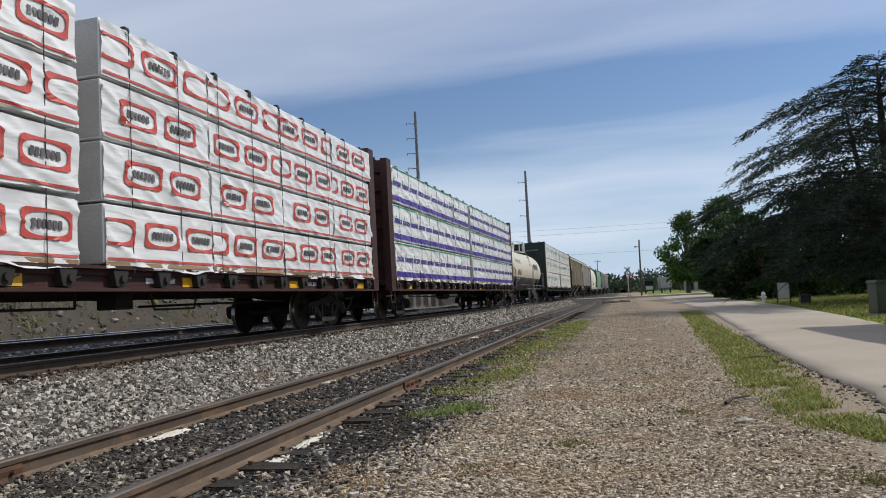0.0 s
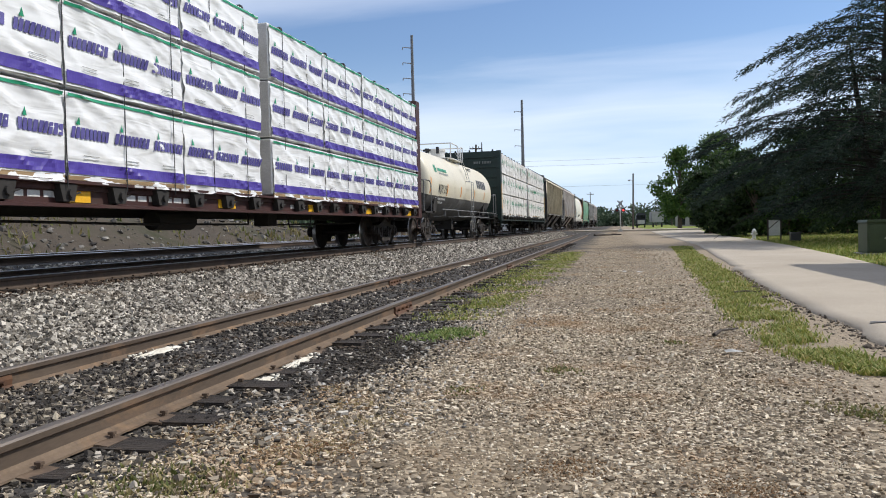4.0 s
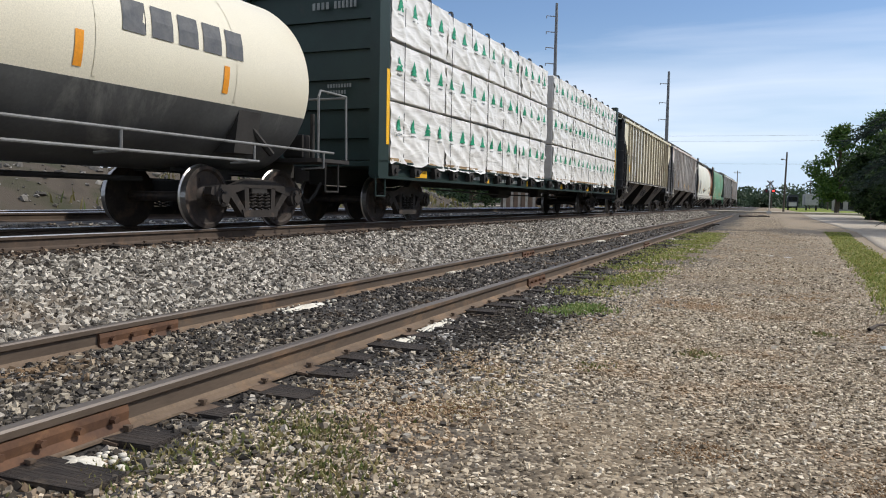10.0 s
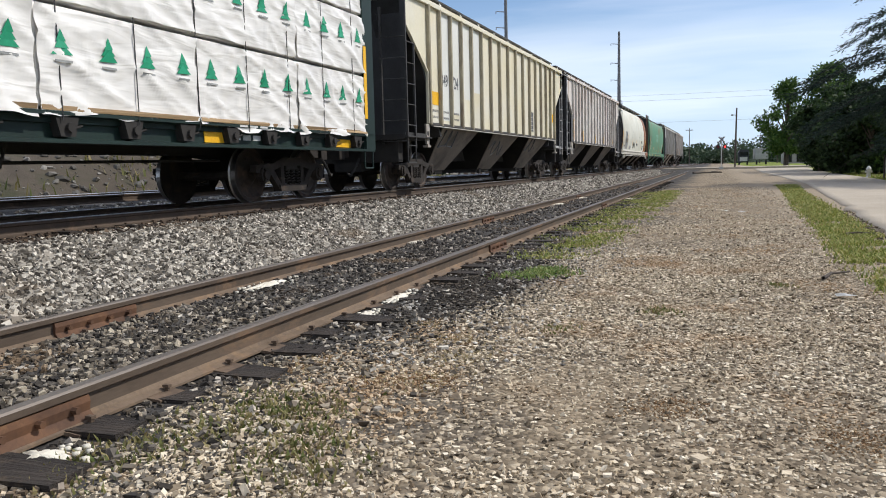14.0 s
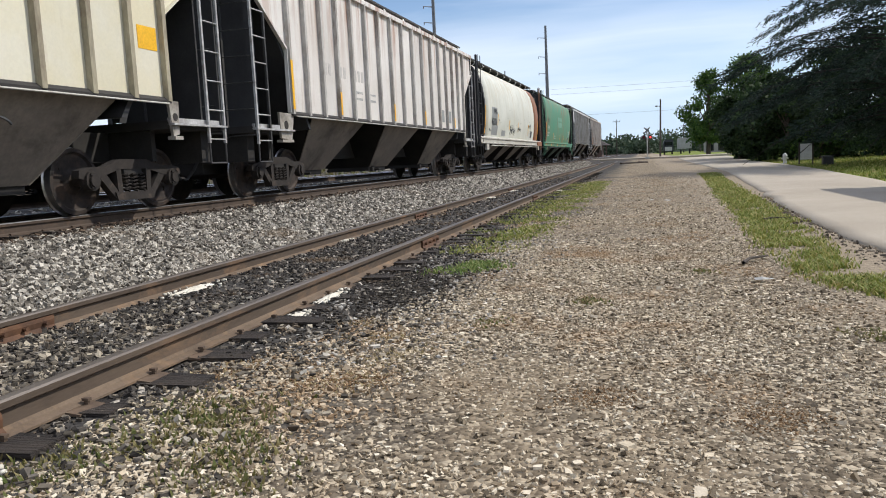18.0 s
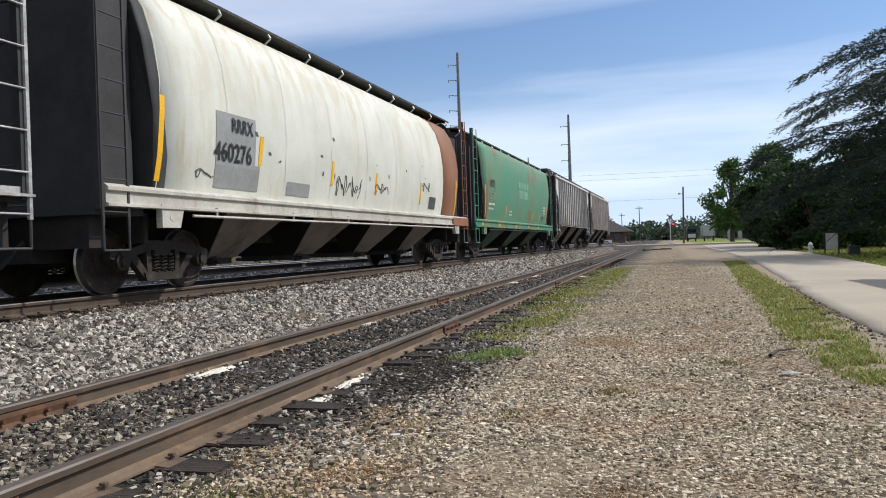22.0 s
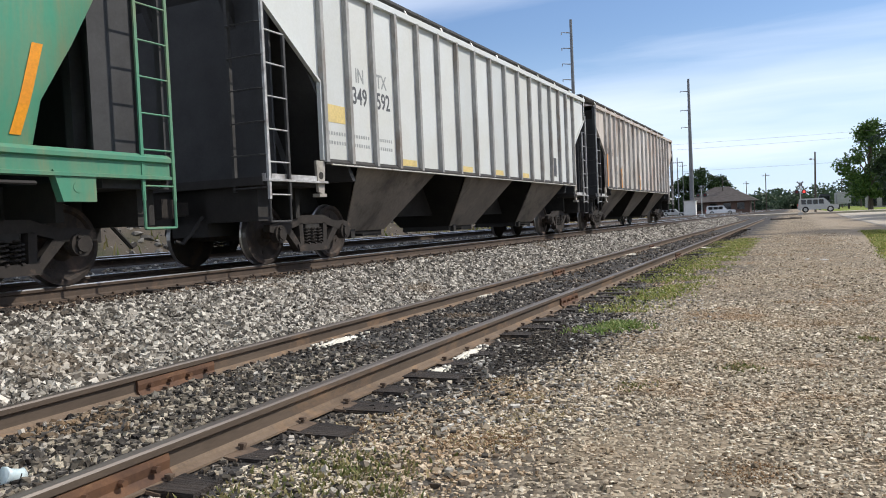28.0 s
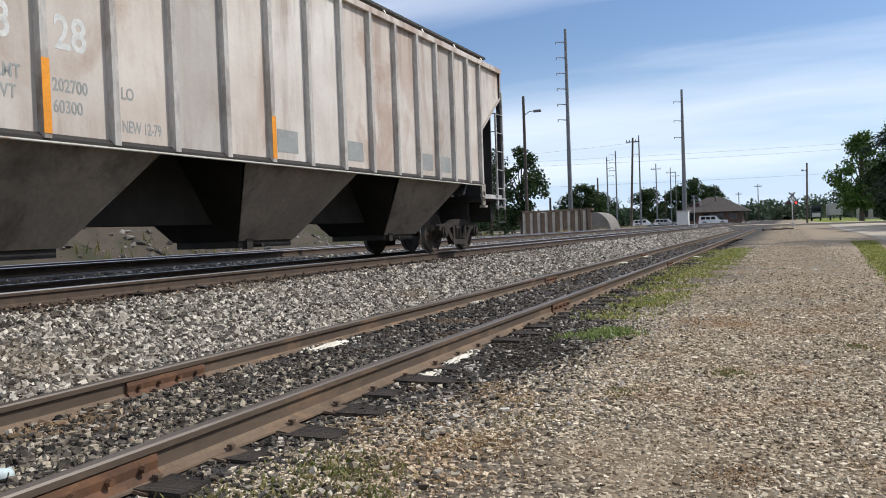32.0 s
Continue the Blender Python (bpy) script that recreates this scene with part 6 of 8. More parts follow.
            part("sill_end", bm, rust_tail, car, "rust-brown end of the side sill")
        bm = bmesh.new()
        prism(bm, [(s * (half - 0.7), z0 - 0.2), (s * (half - 0.2), z0 - 0.2), (s * (half - 0.2), z0 - 0.52), (s * (half - 0.6), z0 - 0.52)], "x", 1.5, 1.6)
        cyl(bm, (1.59, s * (half - 0.42), z0 - 0.37), (1.605, s * (half - 0.42), z0 - 0.37), 0.06, 12)
        part("jacking_pad", bm, sill_paint, car)
        coupler(car, s * L, s)
        truck(car, s * (L - 1.85))
    for t in (-1, 1):
        bm = bmesh.new()
        prism(bm, [(t * 1.42, z0 - 0.26), (t * 1.62, z0 - 0.26), (t * 1.62, z0 - 0.225), (t * 1.58, z0 - 0.215), (t * 1.58, z0 - 0.075), (t * 1.62, z0 - 0.06), (t * 1.62, z0 - 0.015), (t * 1.55, z0 + 0.03), (t * 1.42, z0 + 0.03)], "y", -L + 0.1, L - 0.1)
        part("side_sill", bm, sill_paint, car)
        bm = bmesh.new()
        pipe(bm, [(t * 1.6, -half + 0.9, z0 - 0.34), (t * 1.6, half - 0.9, z0 - 0.34)], 0.022, 6)
        for k in range(6):
            yy = -half + 1.5 + k * (2 * half - 3.0) / 5
            pipe(bm, [(t * 1.6, yy, z0 - 0.2), (t * 1.6, yy, z0 - 0.36)], 0.02, 6)
        part("hand_rail", bm, M["pale_sill"] if sill_paint is M["pale_sill"] else M["under"], car)
    roof_walk(car, L, z1 + 0.06, 1.02)
    bm = bmesh.new()
    box(bm, -0.35, 0.35, -half, half, z1 - 0.02, z1 + 0.05)
    part("hatch_trough", bm, M["board"], car)
    hopper_under(car, bays, z0 - 0.2, half - 1.45, M["hop_green_low"] if paint is M["hop_green"] else M["hop_low"])
    if marks:
        marks(car, prof)
    return car


def bent_strip(car, prof, y, z_a, z_b, w, material, lab, lean=0.0, name="reflector"):
    """A thin strip that follows the hull's side from z_a to z_b."""
    bm = bmesh.new()
    zs = [z_a + (z_b - z_a) * k / 6 for k in range(7)]
    xs = [float(np.interp(z, [p[1] for p in prof], [p[0] for p in prof])) + 0.008 for z in zs]
    V = [[bm.verts.new((x, y + d + lean * k / 6, z)) for k, (x, z) in enumerate(zip(xs, zs))] for d in (0, w)]
    for k in range(6):
        bm.faces.new((V[0][k], V[0][k + 1], V[1][k + 1], V[1][k]))
    return part(name, bm, material, car, lab)


def hull_text(car, prof, text, size, y, z, material, squeeze=0.85):
    ob = lettering("reporting_mark", text, size, material, car, side_m(0, y, z), "stencilled letters", squeeze)
    for v in ob.data.vertices:
        v.co.x = float(np.interp(v.co.z, [p[1] for p in prof], [p[0] for p in prof])) + 0.022
    return ob


def marks_pale(car, prof):
    bent_strip(car, prof, -6.0, 1.85, 2.75, 1.15, M["grey_patch"], "grey repaint panel", name="patch")
    bent_strip(car, prof, -6.0, 1.55, 1.98, 1.3, M["grey_patch"], "grey repaint panel", name="patch")
    hull_text(car, prof, "RRRX", 0.32, -5.6, 2.40, M["stencil_dk"], 0.8)
    hull_text(car, prof, "460276", 0.42, -6.05, 1.90, M["stencil_dk"], 0.85)
    for y, a, b in ((-7.4, 1.55, 2.75), (-4.75, 2.0, 2.5), (-1.9, 1.85, 2.35), (0.5, 1.8, 2.3), (3.75, 1.7, 2.3), (7.2, 1.5, 2.6)):
        bent_strip(car, prof, y, a, b, 0.11, M["yellow"], "yellow reflective strip", 0.05)
    bent_strip(car, prof, -3.7, 1.55, 1.8, 0.9, M["grey_patch"], "grey panel", name="patch")
    bent_strip(car, prof, 4.6, 1.6, 1.95, 0.6, M["stencil_dk"], "dark data panel", name="data_panel")
    r = random.Random(9)
    for yc, zc, n, h, wd in ((-1.0, 1.88, 90, 0.24, 1.3), (0.9, 1.95, 60, 0.13, 0.8), (-6.3, 1.75, 30, 0.08, 0.4), (4.3, 2.2, 40, 0.14, 0.7)):
        bm = bmesh.new()
        pts = []
        for k in range(n):
            z = zc + h * math.sin(k * 0.62 + 0.4 * math.sin(k * 0.9)) * (0.55 + 0.45 * math.sin(k * 0.23))
            pts.append((float(np.interp(z, [p[1] for p in prof], [p[0] for p in prof])) + 0.008, yc - wd / 2 + wd * k / n + 0.10 * math.sin(k * 0.47), z))
        pipe(bm, pts, 0.007, 4)
        part("painted_scrawl", bm, M["stencil_dk"], car, "black sprayed loops")


    for k in range(14):
        z = r.uniform(1.98, 2.85)
        bent_strip(car, prof, r.uniform(-7.0, 5.4), z, z + r.uniform(0.03, 0.11), r.uniform(0.02, 0.10), M["stencil_dk"], "dark bare chip in the paint", r.uniform(-0.04, 0.04), "paint_chip")


def marks_greencar(car, prof):
    hull_text(car, prof, "INTX", 0.38, -6.2, 2.66, M["stencil_dk"], 0.95)
    hull_text(car, prof, "95147", 0.36, -6.2, 2.2, M["stencil"], 0.9)
    for k, (y, z, n) in enumerate(((-6.3, 2.02, 6), (-6.3, 1.85, 5), (-2.6, 1.85, 3), (-2.6, 1.72, 4), (5.72, 2.30, 4), (5.72, 2.15, 4), (5.72, 2.01, 3))):
        bm = bmesh.new()
        for j in range(n):
            x = float(np.interp(z, [p[1] for p in prof], [p[0] for p in prof])) + 0.008
            box(bm, x, x + 0.003, y + j * 0.16, y + j * 0.16 + 0.11, z, z + 0.09)
        tagged(part("stencil_mark", bm, M["stencil"], car), kind="stuff")
    for y, a, b in ((-6.78, 1.55, 2.75), (-3.3, 1.6, 2.1), (0.4, 1.6, 2.05), (2.7, 1.6, 2.0), (4.6, 1.6, 1.95), (6.55, 1.55, 2.45)):
        bent_strip(car, prof, y, a, b, 0.12, M["orange"], "orange reflective strip", 0.03 if abs(y) < 6 else math.copysign(0.22, y))
    bent_strip(car, prof, 5.28, 1.60, 1.93, 0.62, M["stencil"], "white border of the data panel", name="panel_border")
    for y, a, b, w in ((5.30, 1.72, 1.91, 0.36), (5.68, 1.72, 1.91, 0.20), (5.30, 1.62, 1.70, 0.58)):
        o = bent_strip(car, prof, y, a, b, w, M["stencil_dk"], "dark data panel", name="data_panel")
        for v in o.data.vertices:
            v.co.x += 0.005
    for y, a, b, w in ((-0.7, 3.0, 3.28, 0.45), (-0.1, 3.0, 3.28, 0.5), (0.55, 3.0, 3.28, 0.5), (1.2, 3.0, 3.28, 0.4), (-0.6, 2.55, 2.92, 0.9), (0.45, 2.55, 2.92, 1.0)):
        bent_strip(car, prof, y, a, b, w, M["pale_emblem"], "faded pale emblem as plain bars", name="emblem")
    for y in (-7.6, -4.9, -1.7, 1.2, 3.8):
        bm = bmesh.new()
        box(bm, 1.579, 1.584, y, y + 0.28, 1.215, 1.335)
        part("reflector", bm, M["orange"], car)


round_hopper("hopper_car_pale", "pale round-sided covered hopper with a rust-brown end and sprayed loops", 128.6, M["hop_dull"], M["pale_sill"], marks=marks_pale, rust_tail=M["rust_end"], tall=0.2)
round_hopper("hopper_car_green", "weathered green round-sided covered hopper", 146.7, M["hop_green"], M["hop_green"], bays=3, marks=marks_greencar, metal=M["hop_green"], tall=0.16, curl=0.80, square=True)
ribbed_hopper("hopper_car_white", "white ribbed covered hopper with yellow dashes", 165.45, M["hop_white"], M["rib_white"], marks=marks_white)
ribbed_hopper("hopper_car_brown", "rusty grey-brown ribbed covered hopper at the end of the train", 183.7, M["hop_brown"], M["rib_brown"], L=8.4, marks=marks_brown)

# ---- loose stone ----
def stone_template(kind):
    if kind == 20:
        t = (1 + 5 ** 0.5) / 2
        v = np.array([(-1, t, 0), (1, t, 0), (-1, -t, 0), (1, -t, 0), (0, -1, t), (0, 1, t), (0, -1, -t), (0, 1, -t), (t, 0, -1), (t, 0, 1), (-t, 0, -1), (-t, 0, 1)], float)
        f = np.array([(0, 11, 5), (0, 5, 1), (0, 1, 7), (0, 7, 10), (0, 10, 11), (1, 5, 9), (5, 11, 4), (11, 10, 2), (10, 7, 6), (7, 1, 8), (3, 9, 4), (3, 4, 2), (3, 2, 6), (3, 6, 8), (3, 8, 9), (4, 9, 5), (2, 4, 11), (6, 2, 10), (8, 6, 7), (9, 8, 1)])
        return v / np.linalg.norm(v[0]), f
    if kind == 12:
        v = np.array([(x, y, z) for z in (-0.7, 0.7) for y in (-0.72, 0.72) for x in (-0.72, 0.72)], float)
        q = [(0, 2, 3, 1), (4, 5, 7, 6), (0, 1, 5, 4), (2, 6, 7, 3), (0, 4, 6, 2), (1, 3, 7, 5)]
        return v, np.array([t for a, b, c, d in q for t in ((a, b, c), (a, c, d))])
    v = np.array([(1, 0, 0), (0, 1, 0), (-1, 0, 0), (0, -1, 0), (0, 0, 1), (0, 0, -1)], float)
    f = np.array([(0, 1, 4), (1, 2, 4), (2, 3, 4), (3, 0, 4), (1, 0, 5), (2, 1, 5), (3, 2, 5), (0, 3, 5)])
    return v, f


def turns(n):
    """Random turns as an array of matrices."""
    q = rng.normal(size=(n, 4))
    q /= np.linalg.norm(q, axis=1, keepdims=True)
    w, x, y, z = q.T
    return np.stack([np.stack([1 - 2 * (y * y + z * z), 2 * (x * y - z * w), 2 * (x * z + y * w)], -1),
                     np.stack([2 * (x * y + z * w), 1 - 2 * (x * x + z * z), 2 * (y * z - x * w)], -1),
                     np.stack([2 * (x * z - y * w), 2 * (y * z + x * w), 1 - 2 * (x * x + y * y)], -1)], 1)


def stones(name, xy, size, kind, material, label, lift=0.25, flat=0.65, jag=0.3, leaning=0.45):
    v, f = stone_template(kind)
    n = len(xy)
    s = size[:, None, None] * np.stack([rng.uniform(0.8, 1.35, n), rng.uniform(0.65, 1.1, n), rng.uniform(flat * 0.7, flat * 1.25, n)], 1)[:, None, :]
    p = v[None] * (1 + rng.uniform(-jag, jag, (n, len(v), 1))) * s
    tilt = turns(n)
    # mostly lying flat: turn freely about z, then lean a little
    a = rng.uniform(0, 2 * np.pi, n)
    c, d = np.cos(a), np.sin(a)
    z = np.zeros(n)
    rz = np.stack([np.stack([c, -d, z], -1), np.stack([d, c, z], -1), np.stack([z, z, z + 1], -1)], 1)
    p = np.einsum("nij,nkj->nki", rz, p)
    lean = rng.random(n) < leaning
    p[lean] = np.einsum("nij,nkj->nki", tilt[lean], p[lean])
    h = np.array([land(x, y) for x, y in xy])
    p += np.stack([xy[:, 0], xy[:, 1], h + lift * size], 1)[:, None, :]
    faces = (f[None] + (np.arange(n) * len(v))[:, None, None]).reshape(-1, 3)
    return tagged(mesh_np(name, p.reshape(-1, 3), faces, material), label, "gravel", kind="stuff")


def strip_points(n, y0, y1, d0, d1, power=1.0):
    """Points beside the main line, d metres from its middle, nearer ones more often."""
    y = y0 + (y1 - y0) * rng.random(n) ** power
    d = d0 + (d1(y) - d0 if callable(d1) else d1 - d0) * rng.random(n)
    return np.stack([MAIN_X + HEAD * y + d, y], 1)


def foot_of(y):
    return np.clip(-4.78 - (MAIN_X + HEAD * y), 2.1, 3.5) + 0.28


M["ballast"] = island_mat("grey_ballast", [(0.0, (0.055, 0.047, 0.038)), (0.3, (0.155, 0.136, 0.110)), (0.65, (0.34, 0.306, 0.255)), (1.0, (0.72, 0.66, 0.56))], stain=((0.24, 0.17, 0.105), 0.8, 0.58, 0.85))
M["grime_stone"] = island_mat("rusty_grimed_stone", [(0.0, (0.020, 0.015, 0.012)), (0.5, (0.060, 0.042, 0.030)), (0.85, (0.12, 0.082, 0.055)), (1.0, (0.26, 0.19, 0.13))])
M["cinder"] = island_mat("dark_cinder_stone", [(0.0, (0.022, 0.019, 0.017)), (0.5, (0.066, 0.057, 0.048)), (0.82, (0.18, 0.155, 0.127)), (1.0, (0.52, 0.46, 0.38))], stain=((0.20, 0.135, 0.08), 0.9, 0.54, 0.72))
M["path_stone"] = island_mat("tan_path_gravel", [(0.0, (0.10, 0.076, 0.050)), (0.24, (0.27, 0.212, 0.142)), (0.5, (0.51, 0.416, 0.292)), (0.8, (0.67, 0.562, 0.41)), (1.0, (0.86, 0.755, 0.59))], stain=((0.36, 0.215, 0.105), 0.8, 0.5, 0.75))
M["siding_stone"] = island_mat("mixed_broken_stone", [(0.0, (0.038, 0.032, 0.026)), (0.35, (0.115, 0.097, 0.074)), (0.7, (0.24, 0.20, 0.15)), (1.0, (0.52, 0.45, 0.34))], stain=((0.26, 0.16, 0.08), 1.1, 0.54, 0.75))
M["grey_chip"] = island_mat("grey_stone_chips", [(0.0, (0.10, 0.092, 0.082)), (0.4, (0.27, 0.25, 0.222)), (0.8, (0.46, 0.43, 0.385)), (1.0, (0.72, 0.68, 0.61))])
M["verge_dirt"] = island_mat("brown_verge_dirt", [(0.0, (0.055, 0.045, 0.035)), (0.6, (0.17, 0.135, 0.10)), (1.0, (0.34, 0.28, 0.21))])
M["rubble"] = island_mat("grey_bank_rubble", [(0.0, (0.06, 0.055, 0.048)), (0.6, (0.16, 0.148, 0.13)), (1.0, (0.34, 0.32, 0.285))], grain=15)
M["rust_sand"] = island_mat("rust_brown_sand", [(0.0, (0.17, 0.095, 0.045)), (0.6, (0.30, 0.19, 0.10)), (1.0, (0.46, 0.34, 0.21))])
M["oil_clod"] = island_mat("black_oily_clods", [(0.0, (0.018, 0.015, 0.012)), (0.8, (0.055, 0.045, 0.035)), (1.0, (0.16, 0.13, 0.095))], 0.95)

_n = 31000
stones("ballast_near", strip_points(_n, 0.6, 10.0, 1.25, foot_of, 0.95), 0.014 + 0.021 * rng.random(_n) ** 1.3, 12, M["ballast"], "pale grey crushed ballast on the main line shoulder", leaning=0.85, jag=0.42, flat=0.75)
_n = 6000
stones("ballast_behind", strip_points(_n, -7.0, 0.6, 1.25, foot_of), rng.uniform(0.025, 0.045, _n), 8, M["ballast"], "pale grey crushed ballast on the main line shoulder")
_n = 21000
stones("ballast_middle", strip_points(_n, 10.0, 26.0, 1.25, foot_of, 1.2), rng.uniform(0.020, 0.042, _n), 12, M["ballast"], "pale grey crushed ballast on the main line shoulder", leaning=0.85, jag=0.42, flat=0.75)
_n = 12000
stones("ballast_far", strip_points(_n, 26.0, 80.0, 1.25, foot_of, 1.5), rng.uniform(0.04, 0.085, _n), 8, M["ballast"], "pale grey crushed ballast on the main line shoulder")
_n = 6000
stones("ballast_between", strip_points(_n, 0.6, 60.0, -3.6, 1.25, 1.4), rng.uniform(0.03, 0.06, _n), 8, M["ballast"], "grey ballast between the main tracks")


# rust and brake dust darken the stones next to the rails
_n = 5200
stones("rail_grime", strip_points(_n, 0.6, 34.0, 0.84, 1.62, 1.2), 0.016 + 0.024 * rng.random(_n), 12, M["grime_stone"], "rust-brown grimy stones along the main rail", 0.55, leaning=0.8, jag=0.4)


def patch_points(n, x0, x1, y0, y1, power=1.0):
    return np.stack([rng.uniform(x0, x1, n), y0 + (y1 - y0) * rng.random(n) ** power], 1)


def clear_of_rails(p, gap=0.085):
    """Off the rails, and mostly off the bare tie ends outside the near rail."""
    ties = np.array(TIES["siding_ties"])
    near = np.abs(p[:, 1][:, None] - ties[None]).min(1) < 0.105
    bare = near & (p[:, 0] > SIDE_X + 0.80) & (p[:, 0] < SIDE_X + 1.22 + 0.08 * rng.random(len(p))) & (rng.random(len(p)) < 0.95 - 0.7 * np.abs(np.sin(p[:, 1] * 9.0)) ** 3) & (p[:, 1] < 5.7)
    p = p[~bare]
    return p[(np.abs(p[:, 0] - SIDE_X - 0.7535) > gap) & (np.abs(p[:, 0] - SIDE_X + 0.7535) > gap)]


_p = clear_of_rails(patch_points(24000, -4.75, -1.7, 1.0, 10.0, 1.1))
_p = _p[_p[:, 0] < np.interp(_p[:, 1], [1, 3.6, 4.6, 10], [-2.6, -2.5, -2.3, -2.3]) + 0.9 * rng.random(len(_p)) ** 2]
stones("cinders_near", _p, 0.005 + 0.021 * rng.random(len(_p)) ** 2.6, 12, M["cinder"], "dark oily cinders and stone round the siding", 0.3)
_p = clear_of_rails(patch_points(5000, -4.8, -2.0, 10.0, 40.0, 1.6))
stones("cinders_far", _p, rng.uniform(0.016, 0.04, len(_p)), 8, M["cinder"], "dark oily cinders and stone round the siding", 0.3)


_p = clear_of_rails(patch_points(5200, -4.1, -2.75, 1.0, 5.6, 0.8))
_p = _p[rng.random(len(_p)) < np.interp(_p[:, 1], [1.0, 3.2, 4.4, 5.6], [0.95, 0.8, 0.4, 0.06])]
stones("siding_stone", _p, 0.009 + 0.015 * rng.random(len(_p)) ** 1.4, 12, M["siding_stone"], "grey and tan broken stone between the siding rails", 0.4, 0.7, 0.4, 0.7)
_p = clear_of_rails(patch_points(1700, -2.6, -1.3, 1.6, 5.0))
_p = _p[rng.random(len(_p)) < np.interp(_p[:, 0], [-2.6, -1.3], [1.0, 0.3])]
stones("tie_end_stone", _p, 0.010 + 0.014 * rng.random(len(_p)) ** 1.4, 12, M["siding_stone"], "grey and tan broken stone round the tie ends", 0.3, 0.6, 0.4, 0.5)


def clumps(centres, n, r):
    k = rng.integers(0, len(centres), n)
    return np.array(centres)[k] + rng.normal(size=(n, 2)) * r


def sown(n, x0, x1, y0, y1, power, scale, cut, soft, seed):
    """Points strewn in drifts: thick where a slow noise is high, thin elsewhere."""
    p = patch_points(n, x0, x1, y0, y1, power)
    d = np.array([noise.noise(Vector((q[0] * scale, q[1] * scale * 0.6, seed))) for q in p])
    return p[d + soft * rng.normal(size=len(p)) > cut]


OIL = [(-2.32, 6.35), (-2.10, 6.10), (-2.40, 6.75), (-2.22, 7.05), (-1.95, 5.90), (-2.05, 6.55)]


def off_oil(p):
    """Thin the loose chips out where oil has caked the ground black."""
    d = np.min([np.hypot(p[:, 0] - x, 0.6 * (p[:, 1] - y)) for x, y in OIL], axis=0)
    return p[d > 0.28 * rng.random(len(p)) ** 0.5]


def path_edge(p):
    """Keep to the path: thin out towards the verge and in the oily strip by the rail."""
    left = np.interp(p[:, 1], [1.5, 3.5, 4.6, 6.8, 9.0], [-2.62, -2.6, -2.1, -1.6, -2.0])
    p = clear_of_rails(p[p[:, 0] > left + 0.7 * rng.random(len(p)) ** 2])
    return off_oil(p[p[:, 0] < 1.0 + 0.8 * rng.random(len(p)) ** 2])


_p = path_edge(sown(78000, -2.45, 2.15, 1.5, 9.0, 1.1, 0.9, -0.16, 0.25, 3.0))
stones("path_grit", _p, 0.0045 + 0.0085 * rng.random(len(_p)) ** 1.6, 8, M["path_stone"], "fine tan grit strewn over the trackside path", 0.25, 0.5, 0.45, 0.3)
_p = path_edge(sown(46000, -2.45, 2.15, 1.5, 9.0, 1.2, 0.8, -0.3, 0.2, 7.0))
stones("path_gravel_near", _p, 0.0075 + 0.0085 * rng.random(len(_p)) ** 1.5, 12, M["path_stone"], "tan gravel chips strewn over the trackside path", 0.22, 0.5, 0.45, 0.5)
_p = path_edge(sown(3000, -2.45, 2.15, 1.5, 9.0, 1.0, 0.6, -0.2, 0.25, 11.0))
stones("path_chips", _p, 0.014 + 0.012 * rng.random(len(_p)) ** 2, 12, M["path_stone"], "larger flat stone chips on the path", 0.15, 0.42, 0.45, 0.3)
_p = sown(11000, -2.5, -0.3, 3.8, 10.0, 1.0, 0.9, -0.05, 0.25, 15.0)
_p = off_oil(_p[_p[:, 0] < -1.9 + 1.5 * rng.random(len(_p)) ** 1.5])
stones("grey_grit", _p, 0.007 + 0.014 * rng.random(len(_p)) ** 2, 8, M["grey_chip"], "grey stone chips spread from the track onto the path", 0.25, 0.5, 0.42, 0.3)
_p = sown(26000, -2.2, 1.9, 9.0, 34.0, 1.5, 0.7, -0.15, 0.25, 19.0)
stones("path_gravel_far", _p, 0.010 + 0.016 * rng.random(len(_p)) ** 2, 8, M["path_stone"], "tan gravel chips strewn over the trackside path", 0.25, 0.5, 0.42, 0.3)
_p = clear_of_rails(patch_points(320, -4.7, -1.3, 1.5, 9.0))
stones("pale_stones", _p, rng.uniform(0.010, 0.026, len(_p)), 12, M["ballast"], "pale stones strewn beside the siding", 0.4)
_p = path_edge(patch_points(14000, -2.45, 2.0, -3.5, 1.5))
stones("path_gravel_behind", _p, 0.006 + 0.014 * rng.random(len(_p)) ** 2, 8, M["path_stone"], "tan gravel chips strewn over the trackside path", 0.25, 0.5, 0.42, 0.3)
_p = clear_of_rails(patch_points(5000, -4.75, -2.3, -3.5, 1.0))
stones("cinders_behind", _p, 0.006 + 0.016 * rng.random(len(_p)) ** 2, 8, M["cinder"], "dark oily cinders and stone round the siding", 0.3)
# rust-coloured sand drifts
_p = clumps([(-1.56, 3.53), (-1.4, 3.6), (-1.7, 3.5), (-1.64, 4.44), (-1.55, 4.5), (-0.2, 3.4), (0.5, 3.2), (-2.17, 3.74), (-2.25, 3.7), (-1.9, 4.9)], 7000, 0.11)
stones("rust_sand", _p, 0.003 + 0.006 * rng.random(len(_p)) ** 2, 8, M["rust_sand"], "rust-brown sand drifted over the gravel", 0.6, 0.6)
_p = clumps([(-1.56, 3.53), (-1.4, 3.6), (-1.64, 4.44), (-1.55, 4.5), (-2.17, 3.74), (-1.45, 3.95), (-1.35, 4.1), (-1.9, 4.9)], 1500, 0.10)
MOSS_AT = _p
